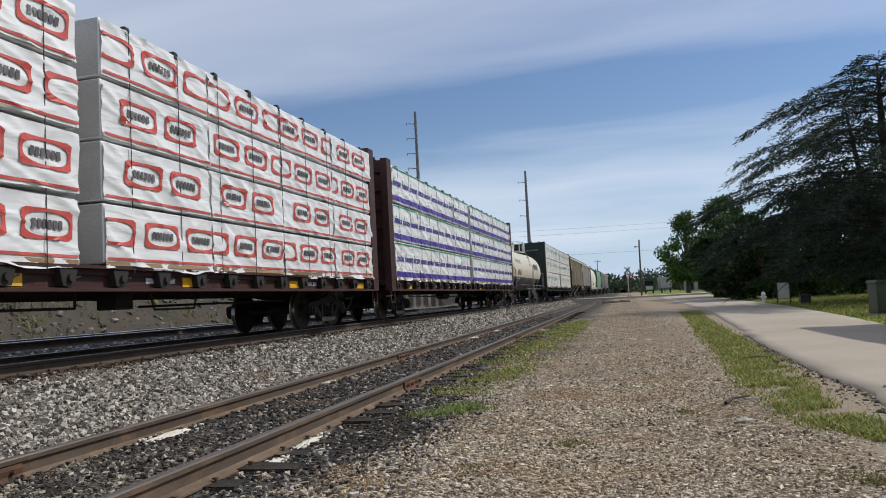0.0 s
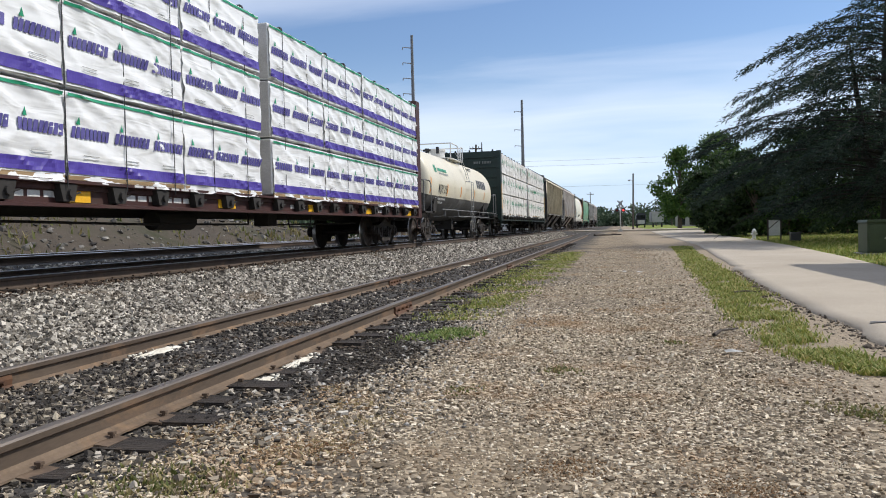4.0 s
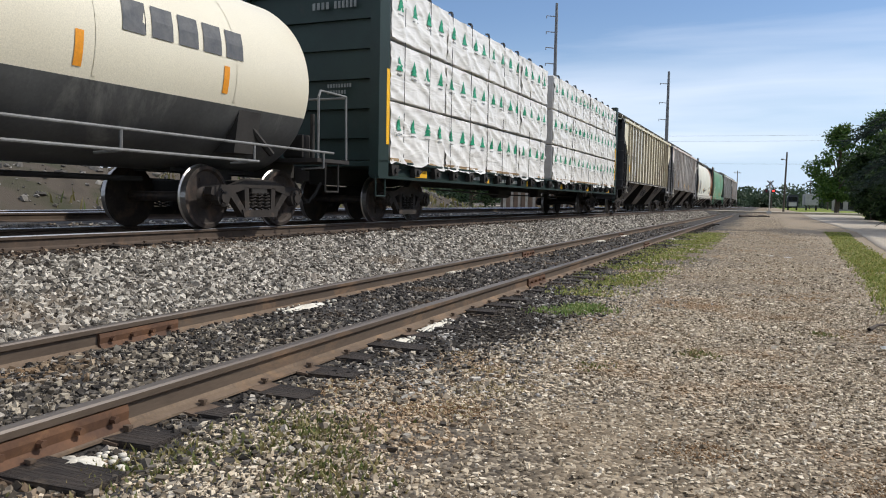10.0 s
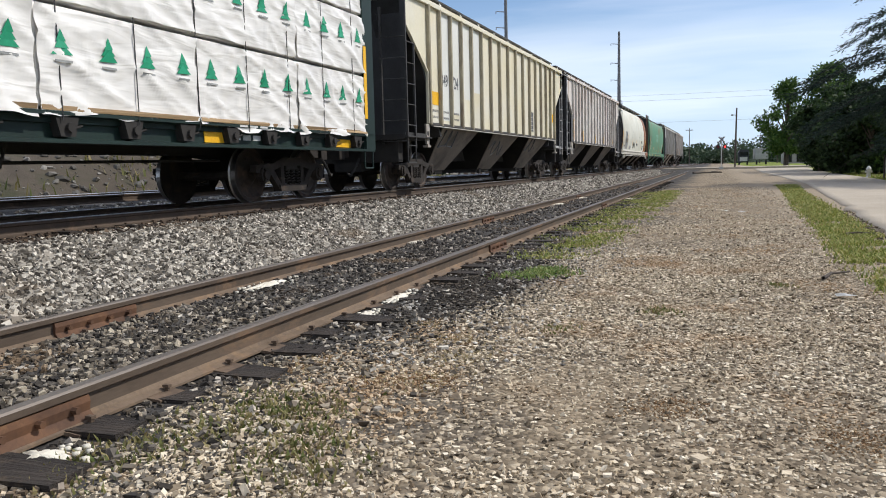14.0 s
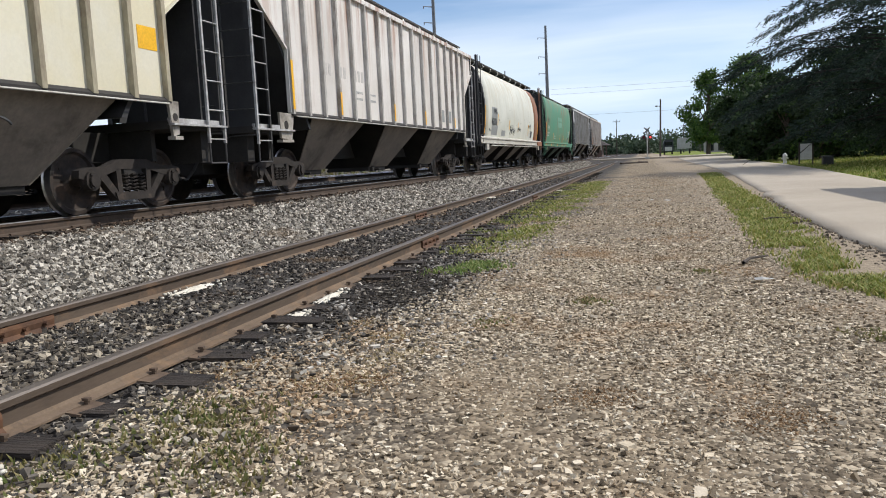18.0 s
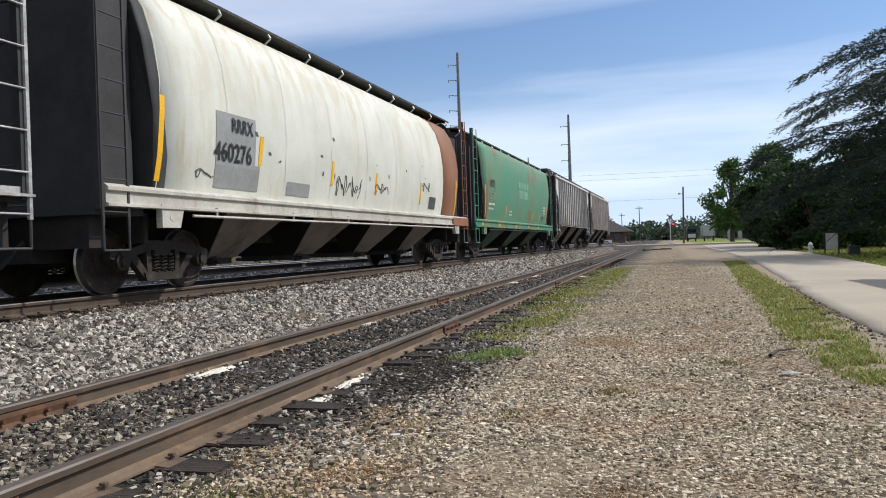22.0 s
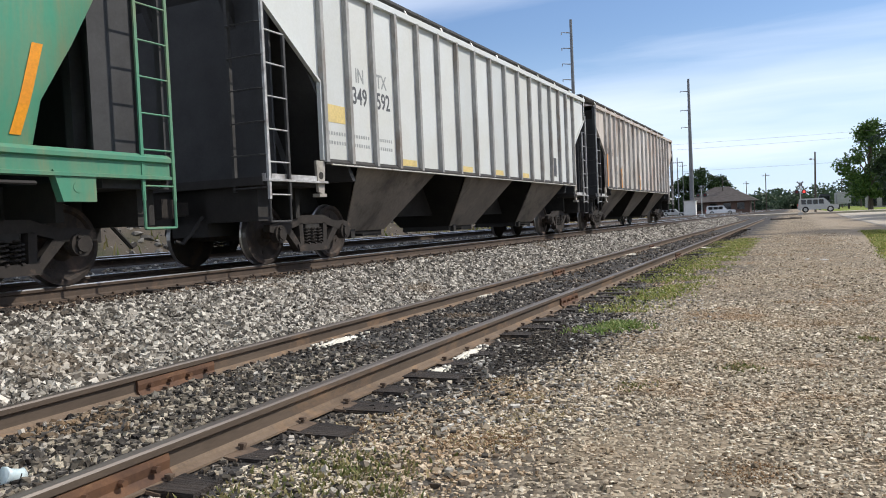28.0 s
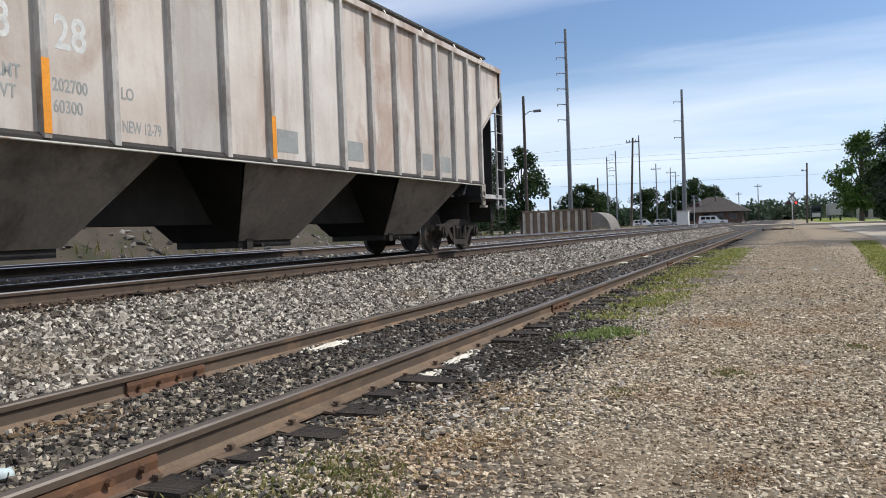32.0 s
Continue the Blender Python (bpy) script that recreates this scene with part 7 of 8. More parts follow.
# oily crust beside the rail, and crumbs of the lane's broken edge
_p = np.concatenate([sown(11000, -2.62, -1.35, 4.3, 8.6, 1.0, 1.4, 0.0, 0.2, 23.0), clear_of_rails(clumps(OIL, 8000, 0.17))])
stones("oily_crust", _p, 0.005 + 0.016 * rng.random(len(_p)) ** 3, 12, M["oil_clod"], "black oily clods beside the siding rail", 0.15, 0.4, 0.35, 0.2)
_y = 4.0 + 14 * rng.random(1500) ** 1.3
_p = np.stack([np.interp(_y, [0, 6, 11, 14, 20], [2.15, 2.25, 2.28, 2.4, 2.8]) - 0.02 - 0.28 * rng.random(1500) ** 2.2, _y], 1)
stones("road_edge_crumbs", _p, 0.006 + 0.035 * rng.random(1500) ** 5, 20, M["verge_dirt"], "brown dirt clods and asphalt crumbs along the lane's edge", 0.2, 0.5, 0.3, 0.3)


# ---- grass ----
def blades(name, xy, height, material, label, spread=0.6, width=0.006):
    n = len(xy)
    a = rng.uniform(0, 2 * np.pi, n)
    d = np.stack([np.cos(a), np.sin(a)], 1)
    z = np.array([land(x, y) for x, y in xy])
    base = np.column_stack([xy, z - 0.01])
    side = np.column_stack([-d[:, 1], d[:, 0], np.zeros(n)]) * (width * (0.6 + rng.random(n)) * (1 + xy[:, 1] / 12))[:, None]
    mid = base + np.column_stack([d * (height * spread * 0.3)[:, None], height * 0.6])
    tip = base + np.column_stack([d * (height * spread * (0.5 + rng.random(n)))[:, None], height])
    v = np.stack([base - side, base + side, mid + side * 0.7, tip, mid - side * 0.7], 1)
    f = np.array([(0, 1, 2), (0, 2, 4), (4, 2, 3)])
    faces = (f[None] + (np.arange(n) * 5)[:, None, None]).reshape(-1, 3)
    return tagged(mesh_np(name, v.reshape(-1, 3), faces, material), label, "grass", kind="stuff")


M["grass"] = foliage_mat("verge_grass", [(0.0, (0.11, 0.155, 0.028)), (0.4, (0.21, 0.25, 0.048)), (0.75, (0.33, 0.325, 0.085)), (1.0, (0.46, 0.38, 0.17))])
M["grass_fresh"] = foliage_mat("fresh_grass", [(0.0, (0.10, 0.17, 0.04)), (0.6, (0.20, 0.27, 0.075)), (1.0, (0.34, 0.34, 0.13))])
M["straw"] = foliage_mat("tan_straw", [(0.0, (0.20, 0.16, 0.07)), (0.6, (0.38, 0.30, 0.15)), (1.0, (0.52, 0.42, 0.24))])
M["grass_dry"] = foliage_mat("dry_weeds", [(0.0, (0.09, 0.12, 0.03)), (0.5, (0.18, 0.17, 0.06)), (1.0, (0.30, 0.24, 0.11))])


def masked(p, scale, cut, seed=0.0, soft=0.0):
    """Keep the points where a slow noise is high, with a ragged limit."""
    d = np.array([noise.noise(Vector((q[0] * scale, q[1] * scale, seed))) + 0.4 * noise.noise(Vector((q[0] * scale * 3.7, q[1] * scale * 3.7, seed))) for q in p])
    return p[d + soft * rng.normal(size=len(p)) > cut]


_p = patch_points(38000, -2.62, -1.1, 8.7, 31.0, 1.15)
_w = np.interp(_p[:, 1], [7, 9, 14, 20, 31], [-1.75, -1.5, -1.35, -1.2, -1.4])
_p = masked(_p[_p[:, 0] < _w + 0.15 * rng.normal(size=len(_p))], 1.1, -0.08, 4.0, 0.15)
_p = _p[_p[:, 0] > np.interp(_p[:, 1], [8.7, 11.0], [-2.2, -2.62]) + 0.12 * rng.normal(size=len(_p))]
blades("siding_grass", _p, rng.uniform(0.015, 0.055, len(_p)), M["grass"], "yellow-green grass growing beside the siding", 0.9, 0.005)
_p = clumps([(-1.72, 7.45), (-1.58, 7.6), (-1.85, 7.3), (-1.68, 7.65)], 1500, 0.13)
blades("grass_tuft", _p, rng.uniform(0.018, 0.055, len(_p)), M["grass_fresh"], "bright green grass tuft on the gravel")
_y = 5.7 + 31 * rng.random(42000) ** 1.35
_l = np.interp(_y, [5.6, 6.5, 9.3, 13.3, 18, 34], [1.75, 1.35, 1.26, 1.5, 1.7, 2.5])
_r = np.interp(_y, [5.6, 6.4, 7.2, 9.4, 11.4, 17, 28, 37], [2.05, 1.85, 1.7, 1.92, 2.05, 2.35, 2.75, 3.3])
_p = np.stack([_l + (_r - _l) * rng.random(len(_y)) + 0.08 * rng.normal(size=len(_y)), _y], 1)
_p = masked(_p, 1.8, -0.20, 9.0, 0.14)
blades("verge_grass", _p, 0.015 + 0.06 * rng.random(len(_p)), M["grass"], "yellow-green grass verge between gravel and road", 0.9, 0.0045)
_p = clumps([(1.3, 4.6), (1.45, 4.5), (1.2, 4.7), (1.55, 4.65), (-0.39, 5.7), (-0.42, 5.66), (-1.0, 4.9), (0.5, 7.1)], 800, 0.075)
blades("weed_clump", _p, rng.uniform(0.012, 0.042, len(_p)), M["grass_dry"], "low weeds rooted in the gravel path")
_p = clumps([(-2.1, 2.5), (-1.9, 2.75), (-2.25, 2.3), (-1.75, 2.95), (-1.6, 2.6), (-2.0, 3.05), (-1.45, 2.35), (-2.3, 2.05)], 1900, 0.13)
blades("rail_weeds", _p, rng.uniform(0.015, 0.05, len(_p)), M["grass_dry"], "low green weeds along the siding rail")
blades("dry_moss", MOSS_AT, rng.uniform(0.012, 0.030, len(MOSS_AT)), M["straw"], "tan dry moss and straw on the gravel")
_p = patch_points(26000, 5.6, 14.0, 13.0, 62.0, 1.3)
_p = _p[_p[:, 0] > np.interp(_p[:, 1], [15, 18, 24, 37, 47, 63], [5.6, 5.8, 6.45, 7.5, 8.0, 8.5])]
blades("lawn_grass", _p, rng.uniform(0.05, 0.12, len(_p)), M["grass"], "mown lawn beyond the road")
_p = np.stack([rng.uniform(-24, -15.4, 5000), rng.uniform(4, 48, 5000)], 1)
_p = masked(_p, 0.35, 0.12, 2.0)
blades("bank_weeds", _p, rng.uniform(0.10, 0.42, len(_p)), M["grass_dry"], "dry weeds on the earth bank behind the tracks", width=0.012)
_p = np.stack([rng.uniform(-21, -15.2, 3400), rng.uniform(0, 50, 3400)], 1)
stones("bank_rubble", _p, 0.03 + 0.13 * rng.random(len(_p)) ** 4, 20, M["rubble"], "grey broken rubble heaped on the bank behind the tracks", 0.2)


_p = np.stack([rng.uniform(-17.0, -12.2, 5000) , rng.uniform(52, 84, 5000)], 1)
blades("dry_verge", _p[_p[:, 0] < -16.2 + 0.0168 * (_p[:, 1]) + 1.2], rng.uniform(0.15, 0.5, int((_p[:, 0] < -16.2 + 0.0168 * (_p[:, 1]) + 1.2).sum())), M["straw"], "tan dry grass beyond the far track", width=0.012)


# ---- trees ----
def leaf_quads(c, d, length, width):
    """Quads at c along unit vectors d."""
    n = len(c)
    up = rng.normal(size=(n, 3))
    s = np.cross(d, up)
    s /= np.linalg.norm(s, axis=1, keepdims=True) + 1e-9
    s *= width[:, None] / 2
    e = d * length[:, None]
    v = np.stack([c - s * 0.5, c + e * 0.5 - s, c + e, c + e * 0.5 + s], 1)
    return v.reshape(-1, 3), np.arange(4 * n).reshape(-1, 4)


M["bark"] = mat("grey_brown_bark", (0.12, 0.095, 0.07), (0.06, 0.048, 0.036), 3.0, 0.95, 0.0, 18, 0.8, 0.02, stretch=(1, 1, 0.25))
M["cedar"] = foliage_mat("cedar_needles", [(0.0, (0.012, 0.024, 0.018)), (0.5, (0.022, 0.038, 0.026)), (1.0, (0.045, 0.068, 0.04))])
M["cedar_bark"] = mat("dark_cedar_bark", (0.045, 0.038, 0.032), (0.025, 0.021, 0.018), 3.0, 0.95, 0.0, 18, 0.8, 0.02, stretch=(1, 1, 0.25))
M["leaf"] = foliage_mat("broad_leaves", [(0.0, (0.03, 0.07, 0.015)), (0.5, (0.06, 0.12, 0.025)), (1.0, (0.12, 0.19, 0.04))])
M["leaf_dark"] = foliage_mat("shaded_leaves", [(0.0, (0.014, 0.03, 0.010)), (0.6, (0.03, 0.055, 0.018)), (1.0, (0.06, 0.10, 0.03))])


def limb(bm, pts, r0, r1, n=6):
    for k, (a, b) in enumerate(zip(pts, pts[1:])):
        m = len(pts) - 1
        cyl(bm, a, b, r0 + (r1 - r0) * k / m, n, r0 + (r1 - r0) * (k + 1) / m, caps=False)


def cedar_tree(x, y, z0, height, seed):
    r = random.Random(seed)
    e = empty("cedar_tree", x, y, z0)
    tagged(e, "tall dark cedar with layered spreading boughs", "tree")
    bm = bmesh.new()
    limb(bm, [Vector((0, 0, -0.3)), Vector((0.1, 0, height * 0.3)), Vector((-0.1, 0.1, height * 0.65)), Vector((-0.1, 0, height * 0.95))], 0.5, 0.05, 10)
    limb(bm, [Vector((0.1, 0, 1.6)), Vector((0.75, 0.2, 3.2)), Vector((1.0, 0.2, height * 0.55)), Vector((1.2, 0.1, height * 0.90))], 0.28, 0.04, 8)
    limb(bm, [Vector((-0.1, 0, 2.2)), Vector((-0.9, 0.3, 4.0)), Vector((-1.4, 0.2, height * 0.62)), Vector((-1.7, 0.1, height * 0.80))], 0.24, 0.04, 8)
    part("trunk", bm, M["cedar_bark"], e)
    C, D, Ls, W = [], [], [], []
    bm = bmesh.new()
    # flat tiers of boughs with open sky between them
    z, tier = 2.0, 0
    while z < height - 0.15:
        t = z / height
        reach = float(np.interp(t, [0.1, 0.3, 0.5, 0.62, 0.70, 0.78, 0.86, 0.93, 1.0], [7.4, 8.2, 8.4, 8.0, 7.2, 5.7, 3.5, 2.3, 1.0]))
        n = 12
        first = r.uniform(0, 2 * math.pi)
        for q in range(n):
            a = first + 2 * math.pi * (q + r.uniform(-0.3, 0.3)) / n
            ln = reach * r.choice((0.5, 0.66, 0.8, 0.9, 1.0, 1.1)) * r.uniform(0.92, 1.08)
            d = Vector((math.cos(a), math.sin(a), 0))
            rise = r.uniform(0.10, 0.24) * (1 if t > 0.25 else 0.3)
            zz = z + r.uniform(-0.16, 0.16)
            pts = [Vector((0, 0, zz)) + d * ln * (k / 5) + Vector((0, 0, ln * (rise * (k / 5) - 0.30 * (k / 5) ** 3))) for k in range(6)]
            limb(bm, pts, 0.075 * (1 - 0.6 * t), 0.010, 5)
            for j in range(int(14 * ln)):
                s = r.uniform(0.14, 1.0) ** 0.72
                i = min(4, int(s * 5))
                p = pts[i].lerp(pts[i + 1], s * 5 - i)
                side = Vector((-d.y, d.x, 0)) * r.choice((-1, 1))
                out = (d * r.uniform(0.5, 1.0) + side * r.uniform(0.1, 1.1)).normalized()
                sub = r.uniform(0.4, 1.35) * (1.15 - 0.45 * s)
                for i2 in range(8):
                    f = (i2 + r.random()) / 8
                    c = p + out * sub * f + Vector((0, 0, -0.45 * sub * f * f + r.uniform(-0.16, 0.08)))
                    if c.z < 1.1:
                        continue
                    C.append(c)
                    D.append((out * 0.8 + side * r.uniform(-0.8, 0.8) + Vector((r.uniform(-0.4, 0.4), r.uniform(-0.4, 0.4), r.uniform(-0.9, 0.25)))).normalized())
                    Ls.append(r.uniform(0.12, 0.30))
                    W.append(r.uniform(0.03, 0.065))
        z += (0.62, 0.95, 0.72)[tier % 3] if t > 0.4 else 0.55
        tier += 1
    part("bough", bm, M["cedar_bark"], e)
    v, f = leaf_quads(np.array(C), np.array(D), np.array(Ls), np.array(W))
    o = mesh_np("crown", v, f, M["cedar"])
    o.parent = e
    return len(C)


def leafy_tree(name, x, y, z0, height, spread, n, material, seed, label, leaf=0.22, low=0.18, squash=1.0):
    """Trunk, limbs, and a crown of leaf clumps with an uneven outline and gaps."""
    r = np.random.default_rng(seed)
    e = empty(name, x, y, z0)
    tagged(e, label, "tree")
    bm = bmesh.new()
    limb(bm, [Vector((0, 0, -0.3)), Vector((0.1, 0, height * 0.3)), Vector((0, 0.1, height * 0.75))], 0.03 * height, 0.03, 8)
    ncl = 46
    th = r.uniform(0, 2 * np.pi, ncl)
    hz = low + (1 - low) * r.random(ncl) ** 0.9
    rad = spread * np.interp(hz, [low, 0.4, 0.6, 0.8, 1.0], [0.65, 1.0, 0.95, 0.7, 0.2]) * np.sqrt(r.random(ncl)) * r.uniform(0.8, 1.15, ncl)
    cc = np.stack([rad * np.cos(th), rad * np.sin(th) * squash, hz * height * 0.95], 1)
    for k in range(0, ncl, 3):
        limb(bm, [Vector((0, 0, height * max(0.12, hz[k] * 0.55))), Vector(cc[k]) * 0.6 + Vector((0, 0, cc[k][2] * 0.32)), Vector(cc[k])], 0.02 * height * 0.5, 0.01, 5)
    part("trunk", bm, M["bark"], e)
    k = r.integers(0, ncl, n)
    size = spread * r.uniform(0.16, 0.38, ncl)
    g = r.normal(size=(n, 3))
    g /= np.linalg.norm(g, axis=1, keepdims=True)
    c = cc[k] + g * (size[k] * r.random(n) ** 0.5)[:, None] * np.array([1, 1, 0.8])
    d = r.normal(size=(n, 3)) + g * 0.6 + np.array([0, 0, -0.2])
    d /= np.linalg.norm(d, axis=1, keepdims=True)
    v, f = leaf_quads(c, d, leaf * r.uniform(0.6, 1.4, n), leaf * r.uniform(0.5, 1.0, n))
    o = mesh_np("crown", v, f, material)
    o.parent = e
    return e


cedar_tree(12.9, 40.5, 0.1, 12.1, 8)
leafy_tree("broadleaf_tree", 9.6, 121, 0.3, 12.4, 3.6, 9000, M["leaf"], 11, "green broadleaf tree beyond the cross street", 0.36)
leafy_tree("broadleaf_tree", 14.6, 119, 0.3, 14.4, 4.6, 9000, M["leaf"], 12, "green broadleaf tree beyond the cross street", 0.36)
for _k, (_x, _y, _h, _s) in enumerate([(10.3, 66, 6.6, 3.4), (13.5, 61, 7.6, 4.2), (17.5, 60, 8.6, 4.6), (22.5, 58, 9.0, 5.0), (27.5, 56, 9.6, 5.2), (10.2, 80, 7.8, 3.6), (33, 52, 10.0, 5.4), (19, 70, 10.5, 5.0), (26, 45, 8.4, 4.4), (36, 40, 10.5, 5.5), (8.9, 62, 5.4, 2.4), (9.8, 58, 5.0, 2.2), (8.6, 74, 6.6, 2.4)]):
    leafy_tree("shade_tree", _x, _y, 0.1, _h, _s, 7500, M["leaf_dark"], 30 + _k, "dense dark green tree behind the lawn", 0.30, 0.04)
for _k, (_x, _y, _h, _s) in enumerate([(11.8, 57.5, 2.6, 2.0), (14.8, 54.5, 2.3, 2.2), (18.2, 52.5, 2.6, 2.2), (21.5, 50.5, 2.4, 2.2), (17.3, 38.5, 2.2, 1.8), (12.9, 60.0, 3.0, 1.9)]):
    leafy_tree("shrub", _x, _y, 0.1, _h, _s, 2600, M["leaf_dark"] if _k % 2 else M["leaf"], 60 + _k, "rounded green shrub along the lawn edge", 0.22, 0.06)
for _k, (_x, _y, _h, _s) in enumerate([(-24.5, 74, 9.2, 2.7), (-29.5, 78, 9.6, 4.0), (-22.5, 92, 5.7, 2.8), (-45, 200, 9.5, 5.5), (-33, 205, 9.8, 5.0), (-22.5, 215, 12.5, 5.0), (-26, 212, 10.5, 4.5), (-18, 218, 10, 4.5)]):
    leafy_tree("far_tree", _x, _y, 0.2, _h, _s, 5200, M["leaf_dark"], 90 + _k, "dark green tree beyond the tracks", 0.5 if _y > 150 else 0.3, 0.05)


# Leaf colour lightened to put the haze of distance into it.
M["leaf_far"] = foliage_mat("haze_paled_leaves", [(0.0, (0.035, 0.06, 0.035)), (0.6, (0.055, 0.085, 0.05)), (1.0, (0.085, 0.12, 0.065))])


def far_ridge():
    """The low wooded rise that closes the view, a long mound with an uneven crest."""
    vs, fs = [], []
    n = 220
    for k in range(n + 1):
        a = radians(-70 + 140 * k / n)
        rise = 6.5 + 1.6 * noise.noise(Vector((k * 0.35, 0, 0))) + 1.0 * noise.noise(Vector((k * 1.3, 4, 0))) + 7.0 * smooth01((math.degrees(a) - 0.5) / 7)
        for d, h in ((430, -1.0), (450, rise * 0.75), (470, rise), (540, -1.0)):
            vs.append((d * math.sin(a), d * math.cos(a), h))
    for k in range(n):
        fs += [(4 * k + j, 4 * k + j + 1, 4 * k + j + 5, 4 * k + j + 4) for j in range(3)]
    tagged(mesh_np("far_ridge", np.array(vs), np.array(fs), mat("wooded_rise", (0.05, 0.075, 0.045), (0.03, 0.05, 0.03), 0.12, 0.95, 0.0, 1.5, 1.0, 1.0, world=True)), "low wooded rise along the horizon", "hill", kind="structure")


far_ridge()


def far_woods():
    C, S = [], []
    for k in range(150):
        a = math.radians(-34 + 66 * rng.random())
        d = rng.uniform(260, 420)
        x, y = d * math.sin(a), d * math.cos(a)
        h = rng.uniform(5.5, 9.5) * d / 330 * (1.45 if math.degrees(a) > 1.5 else 1.0)
        w = rng.uniform(4, 9)
        n = 420
        g = rng.normal(size=(n, 3))
        g /= np.linalg.norm(g, axis=1, keepdims=True)
        c = g * np.array([w, w, h * 0.55]) * rng.random((n, 1)) ** 0.35 + np.array([x, y, h * 0.5 + 0.3])
        C.append(c)
    c = np.concatenate(C)
    n = len(c)
    d = rng.normal(size=(n, 3))
    d /= np.linalg.norm(d, axis=1, keepdims=True)
    v, f = leaf_quads(c, d, rng.uniform(0.8, 1.8, n), rng.uniform(0.7, 1.4, n))
    tagged(mesh_np("far_woods", v, f, M["leaf_far"]), "low dark woods along the horizon", "woods", kind="stuff")


far_woods()


# ---- poles and wires ----
M["steel_pole"] = mat("weathered_steel_pole", (0.20, 0.205, 0.215), (0.14, 0.14, 0.145), 2.0, 0.6, 0.3, 20, 0.1)
M["wood_pole"] = mat("creosoted_pole", (0.10, 0.08, 0.065), (0.05, 0.042, 0.036), 2.0, 0.9, 0.0, 20, 0.3, stretch=(1, 1, 0.15))
M["insulator"] = mat("grey_insulator", (0.35, 0.36, 0.38), None, 5, 0.3)


def power_pole(x, y, z0, h, r0, r1, material, arms, label, lamp=0, lean=0.0):
    e = empty("utility_pole" if not lamp else "street_lamp", x, y, z0)
    tagged(e, label, "utility pole" if not lamp else "street lamp", "poles along the line")
    bm = bmesh.new()
    cyl(bm, (0, 0, -0.5), (lean, 0, h), r0, 12, r1)
    part("pole", bm, material, e)
    for z, ln, s in arms:
        bm = bmesh.new()
        xx = lean * z / h
        if s == 0:
            box(bm, xx - ln, xx + ln, -0.06, 0.06, z, z + 0.12)
            for q in (-0.9, -0.45, 0.45, 0.9):
                cyl(bm, (xx + q * ln, 0, z + 0.1), (xx + q * ln, 0, z + 0.35), 0.05, 6)
        else:
            cyl(bm, (xx, 0, z), (xx + s * ln, 0, z + 0.16), 0.06, 6, 0.035)
            cyl(bm, (xx + s * ln, 0, z + 0.16), (xx + s * ln, 0, z - 0.1), 0.05, 6)
        part("cross_arm" if s == 0 else "insulator_arm", bm, material if s == 0 else M["insulator"], e)
    if lamp:
        bm = bmesh.new()
        d = min(1.2, h * 0.1)
        pipe(bm, [(lean, 0, h - 0.4 - d), (lean + lamp * 0.45, 0, h - 0.12 - d), (lean + lamp * 0.9, 0, h - 0.1 - d)], 0.035, 6)
        part("lamp_arm", bm, M["galv"], e)
        bm = bmesh.new()
        softbox(bm, min(lean + lamp * 0.8, lean + lamp * 1.4), max(lean + lamp * 0.8, lean + lamp * 1.4), -0.14, 0.14, h - 0.22 - d, h - 0.04 - d, 0.04)
        part("lamp_head", bm, M["steel_pole"], e)
    return e


def az(deg, d):
    return d * math.sin(radians(deg)), d * math.cos(radians(deg))


power_pole(-19.7, 75.0, 0.2, 20.5, 0.24, 0.13, M["steel_pole"], [(19.2 - 1.55 * k, 1.0, -1) for k in range(6)], "tall grey steel line pole with stub arms")
power_pole(-12.7, 109.3, 0.3, 18.9, 0.34, 0.15, M["steel_pole"], [(17.2, 1.1, -1), (14.6, 1.1, -1), (12.3, 1.1, -1), (6.0, 0.8, -1)], "tall grey steel line pole with stub arms")
power_pole(*az(-17.95, 60), 0.3, 11.0, 0.15, 0.10, M["wood_pole"], [], "brown timber lamp pole with a street light", 1)
power_pole(2.25, 100.6, 0.35, 7.2, 0.13, 0.09, M["wood_pole"], [], "slim timber pole with a small lamp arm", -0.45, 0.12)
power_pole(*az(-10.4, 105), 0.3, 12.2, 0.17, 0.12, M["wood_pole"], [(11.6, 0.9, 0)], "leaning timber pole with a crossarm", 0, 0.55)
for _a, _d, _h, _arms in ((-9.68, 140, 16.4, [(15.0, 1.0, -1), (13, 1.0, -1)]), (-12.0, 150, 13.8, [(13.0, 1.2, 1), (11.5, 1.2, 1), (10, 1.2, 1)]), (-11.36, 150, 14.8, [(14.0, 1.2, -1), (12.5, 1.2, -1), (11, 1.2, -1)]), (-12.7, 110, 7.4, []),
                          (-8.54, 170, 13.4, [(12.2, 1.0, 0)]), (-7.55, 190, 13.8, [(12.5, 1.0, 0)]), (-7.2, 210, 14.0, [(12.8, 1.0, 0)]), (-7.95, 180, 8.0, []), (-1.75, 230, 10.5, [(9.8, 1.0, 0)]), (-3.0, 260, 9.6, [(8.8, 0.9, 0)]),
                          (4.0, 240, 12.5, []), (2.9, 260, 9.0, [(8.4, 0.9, 0)]), (-16.2, 78, 3.7, []), (0.5, 250, 8.0, [])):
    power_pole(*az(_a, _d), 0.3, _h, 0.16, 0.10, M["steel_pole"] if _h > 13 else M["wood_pole"], _arms, "distant utility pole above the rail yard")
power_pole(*az(-4.55, 165), 0.3, 7.6, 0.12, 0.09, M["wood_pole"], [], "distant street lamp by the depot", 1)
M["cable"] = mat("overhead_cable", (0.10, 0.10, 0.105), None, 3, 0.6, bumps=0)
